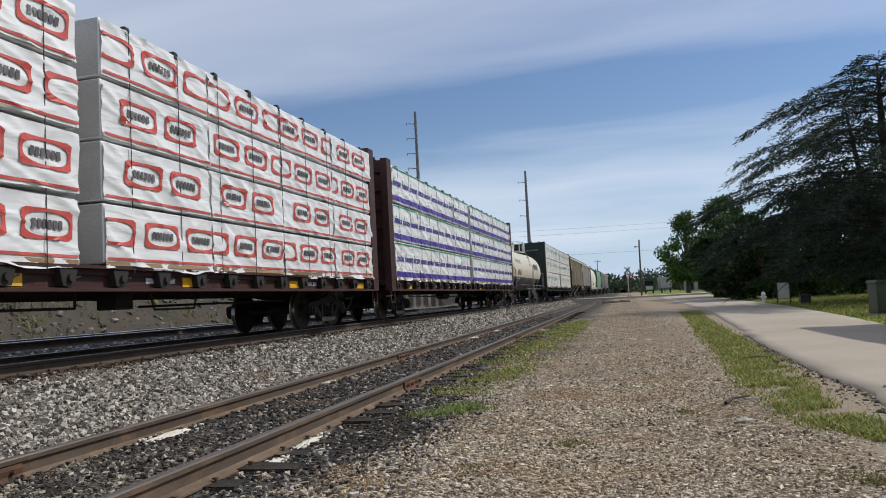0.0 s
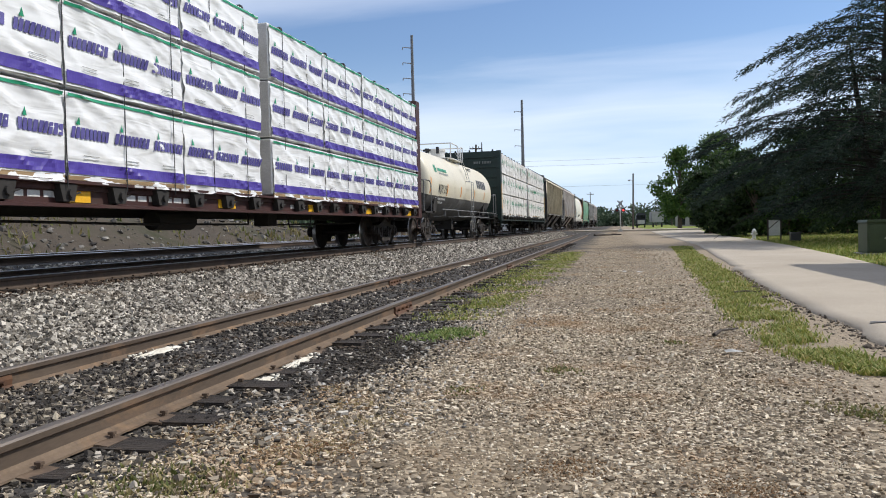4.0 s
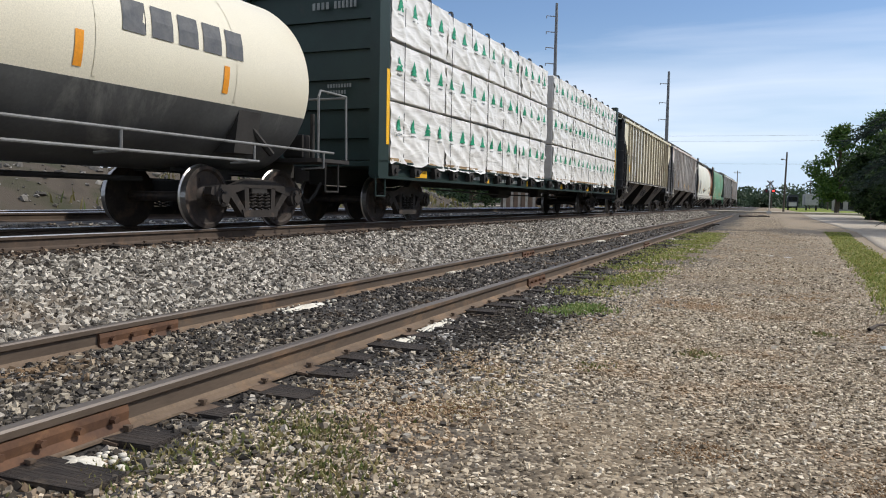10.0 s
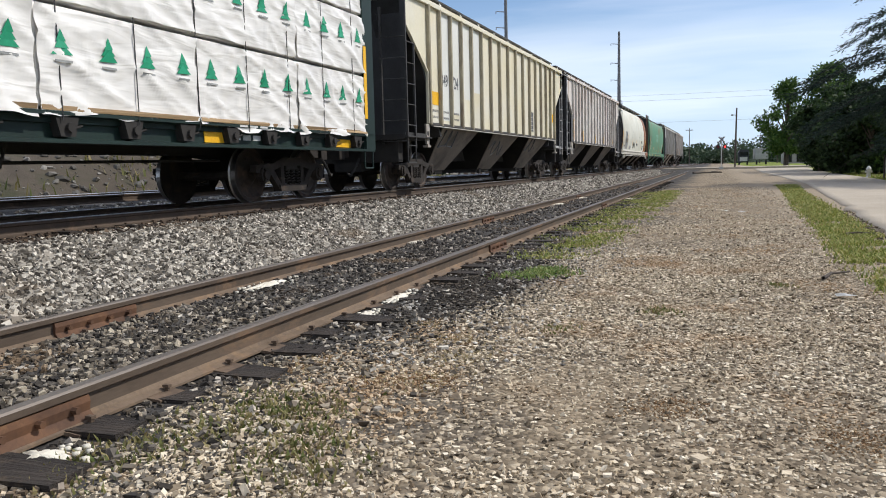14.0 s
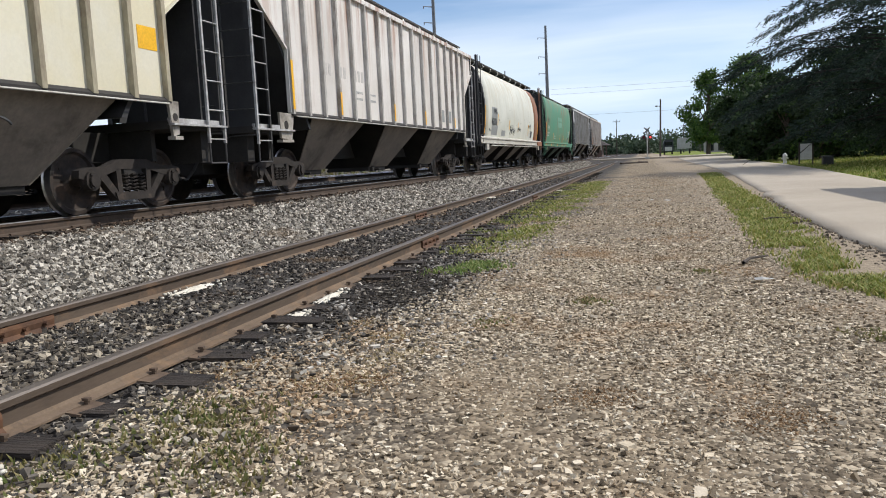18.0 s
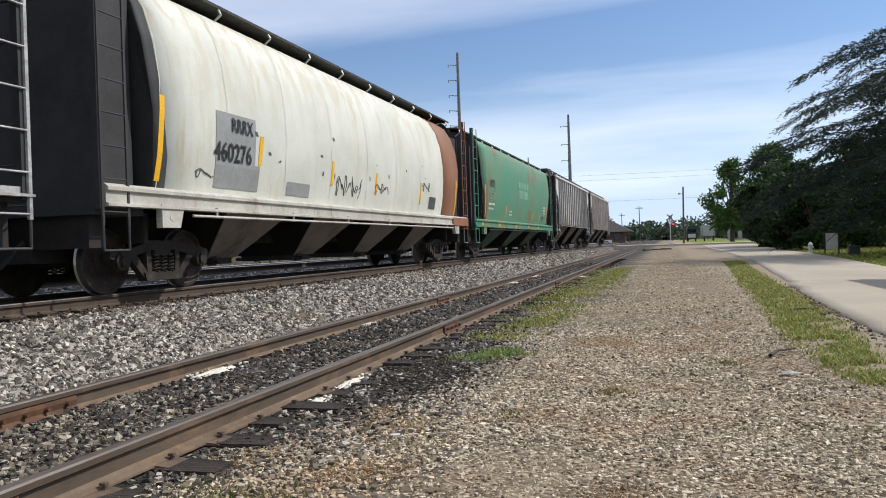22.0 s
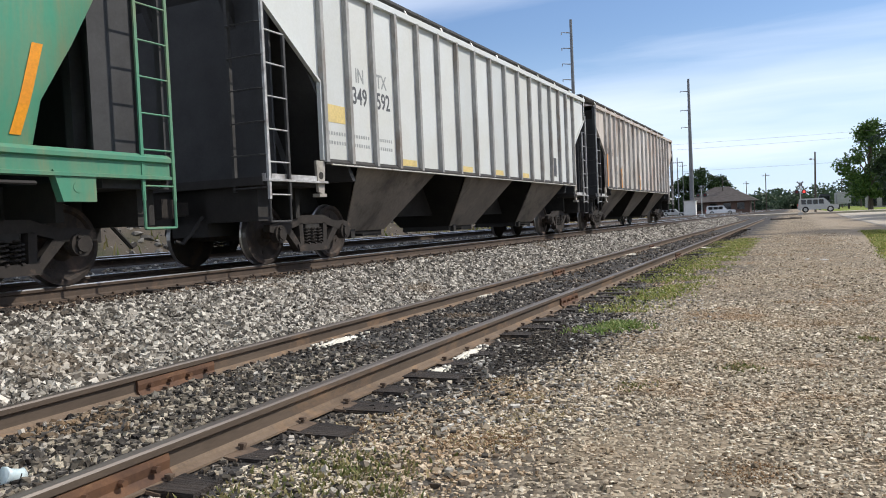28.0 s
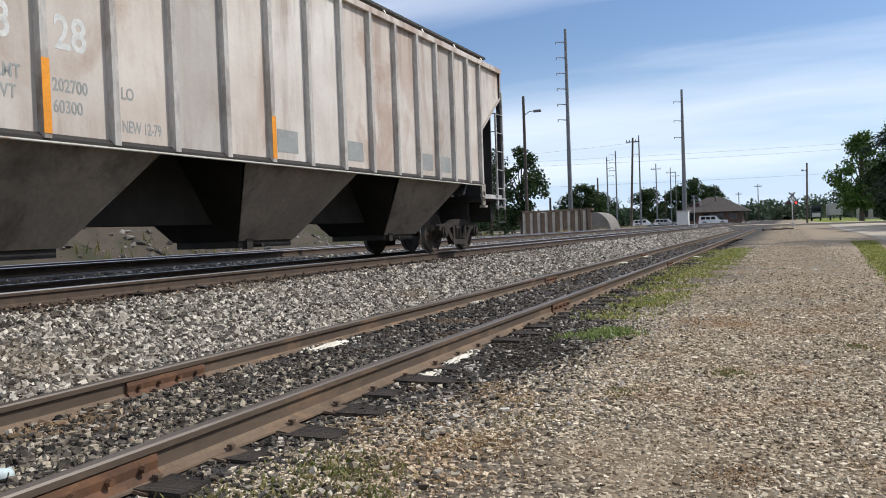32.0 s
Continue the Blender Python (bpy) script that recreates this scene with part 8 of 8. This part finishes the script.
for _x0, _x1, _y, _z, _sag in ((-45, 60, 106, 10.9, 0.9), (-45, 60, 106, 10.2, 0.9), (-45, 60, 104, 6.9, 0.6), (-60, -19, 105, 12.0, 0.5)):
    bm = bmesh.new()
    pipe(bm, [Vector((_x0 + (_x1 - _x0) * k / 16, _y, _z - _sag * 4 * (k / 16) * (1 - k / 16))) for k in range(17)], 0.013, 4)
    tagged(part("overhead_cable", bm, M["cable"]), "thin dark overhead cable", "cable", "overhead cables")


# ---- crossing signal ----
M["red_glass"] = mat("dark_red_glass", (0.12, 0.012, 0.01), None, 3, 0.15, bumps=0)


def crossing_signal(x, y, z0, lit):
    e = empty("crossing_signal", x, y, z0)
    tagged(e, "railway crossing signal with one red lamp alight" if lit else "unlit railway crossing signal beside the main line", "crossing signal")
    bm = bmesh.new()
    cyl(bm, (0, 0, 0), (0, 0, 3.6), 0.06, 10)
    box(bm, -0.25, 0.25, -0.25, 0.25, 0, 0.25)
    part("mast", bm, M["galv"], e)
    for s in (-1, 1):
        bm = bmesh.new()
        cyl(bm, (s * 0.36, 0.02, 2.5), (s * 0.36, -0.03, 2.5), 0.25, 20)
        part("backing_disc", bm, M["strap"], e)
        bm = bmesh.new()
        cyl(bm, (s * 0.36, -0.031, 2.5), (s * 0.36, -0.06, 2.5), 0.115, 16)
        part("red_lamp", bm, glow("red_signal_glass", (0.9, 0.05, 0.04), 2.2) if lit == s else M["red_glass"], e, "lit red signal lamp" if lit == s else "unlit red signal lamp")
        bm = bmesh.new()
        t = Matrix.Rotation(radians(s * 45), 4, "Y")
        box(bm, -0.45, 0.45, -0.07 - 0.01 * s, -0.05 - 0.01 * s, -0.07, 0.07)
        bmesh.ops.transform(bm, matrix=Matrix.Translation((0, 0, 3.3)) @ t, verts=bm.verts)
        part("crossbuck_blade", bm, M["steel_pole"], e)
    bm = bmesh.new()
    box(bm, -0.75, 0.75, -0.02, 0.04, 2.46, 2.54)
    part("lamp_bracket", bm, M["galv"], e)
    return e


crossing_signal(0.62, 92.0, 0.25, 1)
crossing_signal(-9.6, 91.5, 0.45, 0)


# ---- buildings ----
M["shingle"] = mat("brown_roof_shingle", (0.10, 0.085, 0.075), (0.06, 0.05, 0.045), 2, 0.9)
M["brick_dk"] = mat("dark_brick", (0.16, 0.10, 0.075), (0.11, 0.07, 0.055), 2, 0.9, 0, 10)
M["panel_grey"] = mat("grey_board_panel", (0.36, 0.36, 0.36), (0.29, 0.29, 0.285), 1.2, 0.7)
M["batten"] = mat("dark_batten", (0.09, 0.09, 0.09), None, 3, 0.7)
M["concrete"] = mat("stained_concrete", (0.36, 0.345, 0.32), (0.25, 0.235, 0.21), 1.2, 0.9, 0, 25, 0.2, dirt=(0.17, 0.15, 0.13), dirt_at=(0.55, 0.8), dstretch=(2, 2, 0.4))
M["panel_brown"] = mat("brown_steel_panel", (0.24, 0.165, 0.115), (0.165, 0.115, 0.08), 2, 0.8)
M["pale_post"] = mat("pale_weathered_post", (0.52, 0.47, 0.39), (0.38, 0.34, 0.28), 2, 0.85)
M["shed_skin"] = mat("dull_shed_skin", (0.24, 0.22, 0.195), (0.16, 0.145, 0.125), 1.5, 0.8)
M["glass_dark"] = mat("dark_window_glass", (0.015, 0.017, 0.02), None, 3, 0.08, bumps=0, spec=0.6)
M["green_box"] = mat("olive_green_enamel", (0.055, 0.075, 0.04), (0.04, 0.055, 0.03), 3, 0.55)


def trackside_house():
    """The grey building beside the lane; its long side faces the road."""
    e = empty("grey_building", 7.35, 20.6, -0.1)
    tagged(e, "grey boarded building with a low porch opening", "building")
    bm = bmesh.new()
    box(bm, 0.0, 0.18, -14, 0, 0, 1.0)
    box(bm, 0.0, 8, -0.18, 0, 0, 3.75)
    box(bm, 7.8, 8, -14, -0.18, 0, 3.75)
    box(bm, 0.0, 0.18, -14, -0.18, 2.05, 3.75)
    box(bm, 1.6, 1.7, -13.9, -0.2, 0, 3.7)
    part("wall", bm, M["panel_grey"], e)
    for k in range(15):
        bm = bmesh.new()
        y = -0.05 - k * 0.93
        box(bm, -0.03, 0.0, y - 0.04, y + 0.04, 2.2, 3.2 if k % 4 else 3.75)
        part("batten", bm, M["batten"], e)
        bm = bmesh.new()
        box(bm, 0.02, 0.16, y - 0.07, y + 0.07, 1.0, 2.05)
        part("porch_post", bm, M["white_paint"], e)
    for z in (2.12, 3.2):
        bm = bmesh.new()
        box(bm, -0.04, 0.0, -14, 0, z, z + 0.07)
        part("rail_band", bm, M["batten"] if z > 3 else M["white_paint"], e)
    bm = bmesh.new()
    prism(bm, [(-0.35, 3.72), (8.3, 3.72), (4.2, 5.6)], "y", -14.3, 0.3)
    part("roof", bm, M["shingle"], e)
    bm = bmesh.new()
    box(bm, 1.4, 1.58, -13.8, -0.3, 0.9, 2.1)
    part("window", bm, M["glass_dark"], e)
    g = empty("steel_trellis", 7.15, 21.3, 0)
    tagged(g, "grey steel trellis frame standing by the building", "trellis")
    for x in (0, 0.42):
        bm = bmesh.new()
        box(bm, x - 0.025, x + 0.025, -0.025, 0.025, 0, 1.75)
        part("upright", bm, M["grey_rail"], g)
    for k in range(5):
        bm = bmesh.new()
        z = 0.9 + 0.2 * k
        box(bm, 0, 0.42, -0.015, 0.015, z, z + 0.035)
        part("rung", bm, M["grey_rail"], g)


trackside_house()


def utility_cabinet(x, y, z):
    e = empty("utility_cabinet", x, y, z)
    tagged(e, "olive green metal utility cabinet on the lawn", "utility cabinet")
    bm = bmesh.new()
    softbox(bm, 0, 1.12, 0, 0.9, 0.06, 0.98, 0.03)
    part("body", bm, M["green_box"], e)
    bm = bmesh.new()
    prism(bm, [(-0.04, 0.98), (1.16, 0.98), (1.1, 1.06), (0.02, 1.06)], "y", -0.04, 0.94)
    part("lid", bm, M["green_box"], e)
    for k in range(2):
        bm = bmesh.new()
        softbox(bm, 0.05 + 0.53 * k, 0.53 + 0.53 * k, -0.025, 0.0, 0.12, 0.9, 0.01, 1)
        d = part("door", bm, M["green_box"], e)
        bm = bmesh.new()
        cyl(bm, (0.48 + 0.17 * k, -0.03, 0.5), (0.48 + 0.17 * k, -0.07, 0.5), 0.03, 8)
        part("handle", bm, M["galv"], d)
    bm = bmesh.new()
    box(bm, -0.1, 1.22, -0.1, 1.0, -0.1, 0.06)
    part("plinth", bm, M["concrete"], e)


utility_cabinet(7.35, 25.0, -0.02)


def notice_board(x, y):
    e = empty("notice_board", x, y, 0.0)
    tagged(e, "pale notice board on two dark posts on the lawn", "sign")
    bm = bmesh.new()
    box(bm, 0, 0.62, -0.02, 0.02, 0.28, 1.12)
    part("panel", bm, M["white_paint"], e)
    for s in (-0.05, 0.6):
        bm = bmesh.new()
        box(bm, s, s + 0.07, -0.035, 0.035, -0.1, 1.2)
        part("post", bm, M["wood_pole"], e)


notice_board(8.1, 44.2)
_e = empty("litter_bin", 8.75, 41.8, 0.0)
tagged(_e, "black litter bin standing on the lawn", "bin")
bm = bmesh.new()
softbox(bm, 0, 0.48, 0, 0.4, 0, 0.42, 0.03)
part("body", bm, M["strap"], _e)
bm = bmesh.new()
softbox(bm, -0.03, 0.51, -0.03, 0.43, 0.42, 0.47, 0.015)
part("lid", bm, M["batten"], _e)
_e = empty("fire_hydrant", 8.1, 48.5, 0.0)
tagged(_e, "white fire hydrant on the lawn", "hydrant")
bm = bmesh.new()
lathe(bm, [(0, 0.16), (0.05, 0.16), (0.06, 0.1), (0.42, 0.1), (0.44, 0.14), (0.48, 0.14), (0.58, 0.09), (0.64, 0.03)], "z", 14)
part("barrel", bm, M["white_paint"], _e)
for _s in (-1, 1):
    bm = bmesh.new()
    cyl(bm, (_s * 0.09, 0, 0.32), (_s * 0.18, 0, 0.32), 0.06, 10)
    part("nozzle", bm, M["white_paint"], _e)


def retaining_wall():
    e = empty("panel_fence_wall", -18.2, 55.5, 0.75)
    tagged(e, "low wall of brown panels between pale posts", "wall", kind="structure")
    for k in range(9):
        x = k * 0.58
        bm = bmesh.new()
        box(bm, x - 0.09, x + 0.11, -0.16, 0.1, -0.4, 1.42)
        part("post", bm, M["pale_post"], e)
        bm = bmesh.new()
        box(bm, x + 0.11, x + 0.49, -0.04, 0.04, -0.4, 1.4)
        part("panel", bm, M["panel_brown"], e)
    bm = bmesh.new()
    box(bm, -0.1, 5.3, -0.2, 0.14, 1.42, 1.56)
    part("cap", bm, M["panel_brown"], e)
    for k in range(2):
        bm = bmesh.new()
        cyl(bm, (4.7 + 0.5 * k, -1.2, -0.5), (4.6 + 0.5 * k, -1.2, 1.6), 0.07, 8)
        tagged(part("timber_post", bm, M["wood_pole"]), "dark timber post by the tracks", "post", "timber posts").matrix_world = pose(-18.2, 55.5, 0.75)
    s = empty("storage_shed", -15.3, 66, 0.3)
    tagged(s, "grey rounded metal shed beside the line", "shed")
    bm = bmesh.new()
    prism(bm, [(1.5 * math.cos(math.pi * k / 12), 1.9 * math.sin(math.pi * k / 12)) for k in range(13)], "y", 0, 4)
    part("shell", bm, M["shed_skin"], s)


retaining_wall()


def depot():
    x0, y0 = -19.6, 162
    e = empty("rail_depot", x0, y0, 0.2)
    e.scale = (1.35, 1, 1.1)
    tagged(e, "brown brick depot with a broad hipped roof", "building")
    bm = bmesh.new()
    box(bm, 0.6, 8.6, 0, 8, 0, 2.6)
    part("wall", bm, M["brick_dk"], e)
    bm = bmesh.new()
    A = [bm.verts.new(p) for p in ((-0.6, -1.2, 2.4), (9.8, -1.2, 2.4), (9.8, 9.2, 2.4), (-0.6, 9.2, 2.4))]
    B = [bm.verts.new(p) for p in ((3.6, 4, 5.2), (5.6, 4, 5.2))]
    for f in ((A[0], A[1], B[1], B[0]), (A[1], A[2], B[1]), (A[2], A[3], B[0], B[1]), (A[3], A[0], B[0]), (A[3], A[2], A[1], A[0])):
        bm.faces.new(f)
    part("roof", bm, M["shingle"], e)
    for k in range(4):
        bm = bmesh.new()
        box(bm, 1.2 + 1.9 * k, 2.2 + 1.9 * k, -0.03, 0.02, 0.9, 2.1)
        part("window", bm, M["glass_dark"], e)
    for k in range(3):
        bm = bmesh.new()
        box(bm, 0.0 + 4.6 * k, 0.15 + 4.6 * k, -1.0, -0.85, 0, 2.4)
        part("porch_post", bm, M["brick_dk"], e)
    e2 = empty("far_shop", 17.5, 190, 0.2)
    tagged(e2, "low pale building beyond the cross street", "building")
    bm = bmesh.new()
    box(bm, -3, 4, 0, 6, 0, 3.4)
    part("wall", bm, M["concrete"], e2)
    bm = bmesh.new()
    prism(bm, [(-3.4, 3.4), (4.4, 3.4), (0.5, 4.9)], "y", -0.3, 6.3)
    part("roof", bm, M["shingle"], e2)
    for k in range(3):
        bm = bmesh.new()
        box(bm, -2.4 + 2.2 * k, -1.2 + 2.2 * k, -0.03, 0.02, 0.4, 2.4)
        part("window", bm, M["glass_dark"], e2)
    c = empty("relay_cabinet", *az(-7.2, 100), 0.3)
    tagged(c, "white metal relay cabinet by the crossing", "cabinet")
    bm = bmesh.new()
    softbox(bm, 0, 1.4, 0, 1.2, 0, 2.1, 0.04)
    part("body", bm, M["white_paint"], c)
    bm = bmesh.new()
    box(bm, -0.1, 1.5, -0.1, 1.3, 2.1, 2.2)
    part("roof", bm, M["galv"], c)


depot()


# ---- road vehicles ----
M["car_white"] = mat("white_car_paint", (0.78, 0.78, 0.78), (0.72, 0.72, 0.72), 2, 0.25, bumps=0)
M["van_grey"] = mat("silver_van_paint", (0.46, 0.47, 0.47), (0.40, 0.41, 0.41), 2, 0.3, 0.3, bumps=0)
M["tyre"] = mat("tyre_rubber", (0.02, 0.02, 0.02), None, 6, 0.8)
M["truck_dark"] = mat("dark_lorry_paint", (0.03, 0.034, 0.045), None, 3, 0.4, bumps=0)


def vehicle(name, label, L, W, H, hood, paint, cat, glass_from):
    """A road vehicle that points along +x: body, glass house, wheels with rims, lights."""
    e = empty(name)
    tagged(e, label, cat)
    wl = H * 0.55
    bm = bmesh.new()
    prism(bm, [(-L / 2, 0.32), (L / 2, 0.32), (L / 2 + 0.05, 0.6), (L / 2 - 0.05, wl * 0.92), (L / 2 - hood, wl), (-L / 2 + 0.05, wl), (-L / 2 - 0.04, 0.6)], "y", -W / 2, W / 2)
    part("body", bm, paint, e)
    bm = bmesh.new()
    prism(bm, [(-L / 2 + 0.06, wl), (L / 2 - hood, wl), (L / 2 - hood - 0.55, H - 0.08), (L / 2 - hood - 0.7, H), (-L / 2 + 0.25, H), (-L / 2 + 0.12, H - 0.1)], "y", -W / 2 + 0.07, W / 2 - 0.07)
    part("cabin", bm, paint, e)
    n = glass_from
    for s in (-1, 1):
        for k in range(n):
            a = -L / 2 + 0.35 + k * (L - hood - 0.95) / n
            b = a + (L - hood - 0.95) / n - 0.1
            bm = bmesh.new()
            box(bm, a, b, min(s * (W / 2 - 0.075), s * (W / 2 - 0.06)), max(s * (W / 2 - 0.075), s * (W / 2 - 0.06)), wl + 0.06, H - 0.16)
            part("side_window", bm, M["glass_dark"], e)
        for x in (-L * 0.31, L * 0.31):
            bm = bmesh.new()
            cyl(bm, (x, s * (W / 2 - 0.2), 0.34), (x, s * (W / 2 + 0.01), 0.34), 0.34, 18)
            t = part("wheel", bm, M["tyre"], e)
            bm = bmesh.new()
            cyl(bm, (x, s * (W / 2 + 0.01), 0.34), (x, s * (W / 2 + 0.02), 0.34), 0.2, 12)
            part("rim", bm, M["galv"], t)
        bm = bmesh.new()
        box(bm, L / 2 - 0.06, L / 2 + 0.06, s * W * 0.36 - 0.14, s * W * 0.36 + 0.14, 0.62, 0.78)
        part("headlight", bm, M["galv"], e)
        bm = bmesh.new()
        box(bm, -L / 2 - 0.05, -L / 2 + 0.04, s * W * 0.42 - 0.08, s * W * 0.42 + 0.08, 0.7, 1.0)
        part("tail_light", bm, M["red_print"], e)
    return e


VAN = vehicle("passenger_van", "silver passenger van driving along the cross street", 4.1, 1.7, 1.6, 0.75, M["van_grey"], "van", 4)
_v = vehicle("parked_suv", "white estate car parked before the depot", 4.7, 1.8, 1.6, 1.3, M["car_white"], "car", 3)
_v.matrix_world = pose(*az(-4.75, 140), 0.35, 0, 0, 8)
_v = vehicle("parked_car", "pale car parked beside the line", 4.4, 1.75, 1.4, 1.3, M["car_white"], "car", 3)
_v.matrix_world = pose(*az(-9.4, 150), 0.35, 0, 0, 5)
_v = vehicle("parked_car", "pale car parked beside the line", 4.4, 1.75, 1.4, 1.3, M["van_grey"], "car", 3)
_v.matrix_world = pose(*az(-7.9, 152), 0.35, 0, 0, 2)


def lorry(x, y, z):
    e = empty("parked_lorry", x, y, z)
    tagged(e, "dark lorry with a white box trailer parked beyond the crossing", "lorry")
    bm = bmesh.new()
    box(bm, 0.9, 3.4, 0, 11, 1.1, 3.4)
    part("trailer", bm, M["panel_grey"], e)
    bm = bmesh.new()
    prism(bm, [(-2.4, 0.7), (-0.3, 0.7), (-0.3, 2.9), (-0.6, 3.2), (-2.1, 3.2), (-2.4, 2.6)], "y", 0, 4)
    part("cab", bm, M["truck_dark"], e)
    bm = bmesh.new()
    box(bm, -2.2, -0.5, -0.03, 0.0, 1.9, 2.7)
    part("windscreen", bm, M["glass_dark"], e)
    bm = bmesh.new()
    box(bm, -2.1, -0.6, -0.04, 0.0, 0.8, 1.6)
    part("grille", bm, M["galv"], e)
    for xx in (-2.2, -0.6, 1.2, 3.0):
        bm = bmesh.new()
        cyl(bm, (xx - 0.12, 0.9, 0.48), (xx + 0.18, 0.9, 0.48), 0.48, 16)
        part("wheel", bm, M["tyre"], e)


lorry(6.9, 172, 0.3)


# ---- litter and small things by the siding ----
M["white_spill"] = mat("white_spilt_powder", (0.80, 0.76, 0.66), (0.60, 0.54, 0.43), 5, 0.85, 0, 60, 0.5, 0.006, dirt=(0.52, 0.44, 0.32), dirt_at=(0.58, 0.8), dscale=4)


def spill(x, y, lx, ly, seed, z=None):
    """A thin ragged drift of powder, higher in the middle, with fingers and loose crumbs round it."""
    r = random.Random(seed)
    bm = bmesh.new()
    n, rings = 44, 5
    z = land(x, y) if z is None else z
    V = []
    for q in range(rings):
        f = 1 - q / rings
        ring = []
        for k in range(n):
            a = 2 * math.pi * k / n
            w = 0.80 + 0.55 * noise.noise(Vector((2.2 * math.cos(a), 2.2 * math.sin(a), seed * 3.1))) + 0.45 * noise.noise(Vector((6 * math.cos(a), 6 * math.sin(a), seed * 1.7)))
            px, py = x + lx * f * w * math.cos(a), y + ly * f * w * math.sin(a)
            hz = 0.0 if q == 0 else 0.006 + 0.022 * (1 - f) + 0.012 * noise.noise(Vector((px * 25, py * 18, seed)))
            ring.append(bm.verts.new((px, py, z + hz)))
        V.append(ring)
    for A, B in zip(V, V[1:]):
        for k in range(n):
            bm.faces.new((A[k], A[(k + 1) % n], B[(k + 1) % n], B[k]))
    bm.faces.new(V[-1])
    for _ in range(26):
        a, d, h = r.uniform(0, 2 * math.pi), r.uniform(0.75, 1.5), r.uniform(0.006, 0.016)
        px, py = x + lx * d * math.cos(a), y + ly * d * math.sin(a)
        prism(bm, [(px - h, py - h * 0.7), (px + h * 0.6, py - h), (px + h, py + h * 0.6), (px - h * 0.4, py + h)], "z", z - 0.004, z + h)
    tagged(part("powder_spill", bm, M["white_spill"], smooth=True), "cream-white spilt powder drifted by the rail", "spill", "powder spills")


for _k, (_x, _y, _a, _b) in enumerate([(-4.0, 6.15, 0.10, 0.34), (-2.5, 2.15, 0.16, 0.11), (-2.56, 5.9, 0.05, 0.30), (-2.5, 5.1, 0.05, 0.16), (-4.06, 20.8, 0.12, 0.3), (-4.05, 24.6, 0.10, 0.35), (-2.55, 24.2, 0.16, 0.3), (-4.1, 10.2, 0.05, 0.14)]):
    spill(_x, _y, _a, _b, _k, land(_x, _y) + 0.012)

_e = empty("crushed_cup", -3.3, 2.32, 0.0)
tagged(_e, "crushed white plastic cup lying between the rails", "cup")
bm = bmesh.new()
lathe(bm, [(0, 0.034), (0.03, 0.038), (0.07, 0.034), (0.1, 0.041), (0.104, 0.036)], "z", 14)
for v in bm.verts:
    v.co += noise.noise_vector(v.co * 30) * 0.012
bmesh.ops.rotate(bm, verts=bm.verts, cent=(0, 0, 0), matrix=Matrix.Rotation(radians(70), 3, "X"))
bmesh.ops.translate(bm, verts=bm.verts, vec=(0, 0, 0.03))
part("cup_body", bm, mat("frosted_plastic", (0.62, 0.70, 0.70), (0.5, 0.62, 0.62), 12, 0.3), _e, smooth=True)
for _x, _y, _l, _r in ((1.02, 7.7, 0.55, 62), (1.9, 12.0, 0.4, 20), (-0.9, 76.3, 1.2, 10), (0.1, 77.8, 1.0, -15), (-1.6, 75.5, 0.9, 40)):
    bm = bmesh.new()
    limb(bm, [Vector((-_l / 2, 0, 0.02)), Vector((-_l * 0.1, 0.02, 0.035)), Vector((_l / 2, -0.02, 0.02))], 0.018 * (1 if _y < 20 else 8), 0.01 * (1 if _y < 20 else 8), 6)
    o = tagged(part("dead_branch", bm, M["wood_pole"]), "dark dead branch lying on the gravel", "branch", "dead branches")
    o.matrix_world = pose(_x, _y, land(_x, _y) + 0.01, 0, 0, _r)
for _k, (_x, _y) in enumerate([(0.92, 6.55), (2.05, 5.0), (2.0, 4.75), (0.2, 17.5), (0.5, 17.2)]):
    bm = bmesh.new()
    n = 9
    r = random.Random(_k)
    v0 = [bm.verts.new((0.09 * math.cos(2 * math.pi * k / n) * r.uniform(0.6, 1.2), 0.05 * math.sin(2 * math.pi * k / n) * r.uniform(0.6, 1.2), 0.012 + 0.02 * r.random())) for k in range(n)]
    c = bm.verts.new((0, 0, 0.04))
    for k in range(n):
        bm.faces.new((v0[k], v0[(k + 1) % n], c))
    bmesh.ops.solidify(bm, geom=bm.faces[:], thickness=0.004)
    o = tagged(part("paper_scrap", bm, M["white_paint"]), "crumpled pale paper scrap on the gravel", "litter", "paper scraps")
    o.matrix_world = pose(_x, _y, land(_x, _y) + 0.005, 0, 0, 40 * _k)


# ---- what moves ----
SPEED = [4.48, 4.69, 4.91, 5.15, 5.38, 5.64, 5.95, 6.24, 6.50]      # metres a second, every four seconds


def gone(t):
    """How far the train has come at t seconds."""
    s = 0.0
    for k in range(8):
        a = min(max(t - 4 * k, 0.0), 4.0)
        s += SPEED[k] * a + (SPEED[k + 1] - SPEED[k]) * a * a / 8
    return s


def motions():
    turn = -math.degrees(math.atan(HEAD))
    times = [k * 1.0 for k in range(33)]
    for car, u in CARS:
        walk(car, [(t, pose(main_x(u - gone(t)), u - gone(t), MAIN_TOP, 0, 0, turn)) for t in times])
    # the van waits at the crossing, then drives over it
    drive = [(0, -26.0), (19.5, -26.0), (21, -23.5), (22.5, -17.9), (24, -12.3), (25.5, -6.6), (28, 2.4), (29, 6.2), (30.5, 12.0), (32, 18.0)]
    walk(VAN, [(t, pose(x, 96.6, 0.43)) for t, x in drive])
    ticks = [k * 0.1 for k in range(321)]
    for w, a, first in AXLES:
        walk(w, [(t, pose(0, a, R_WHEEL, first + math.degrees(gone(t) / R_WHEEL), 0, 0)) for t in ticks])


motions()
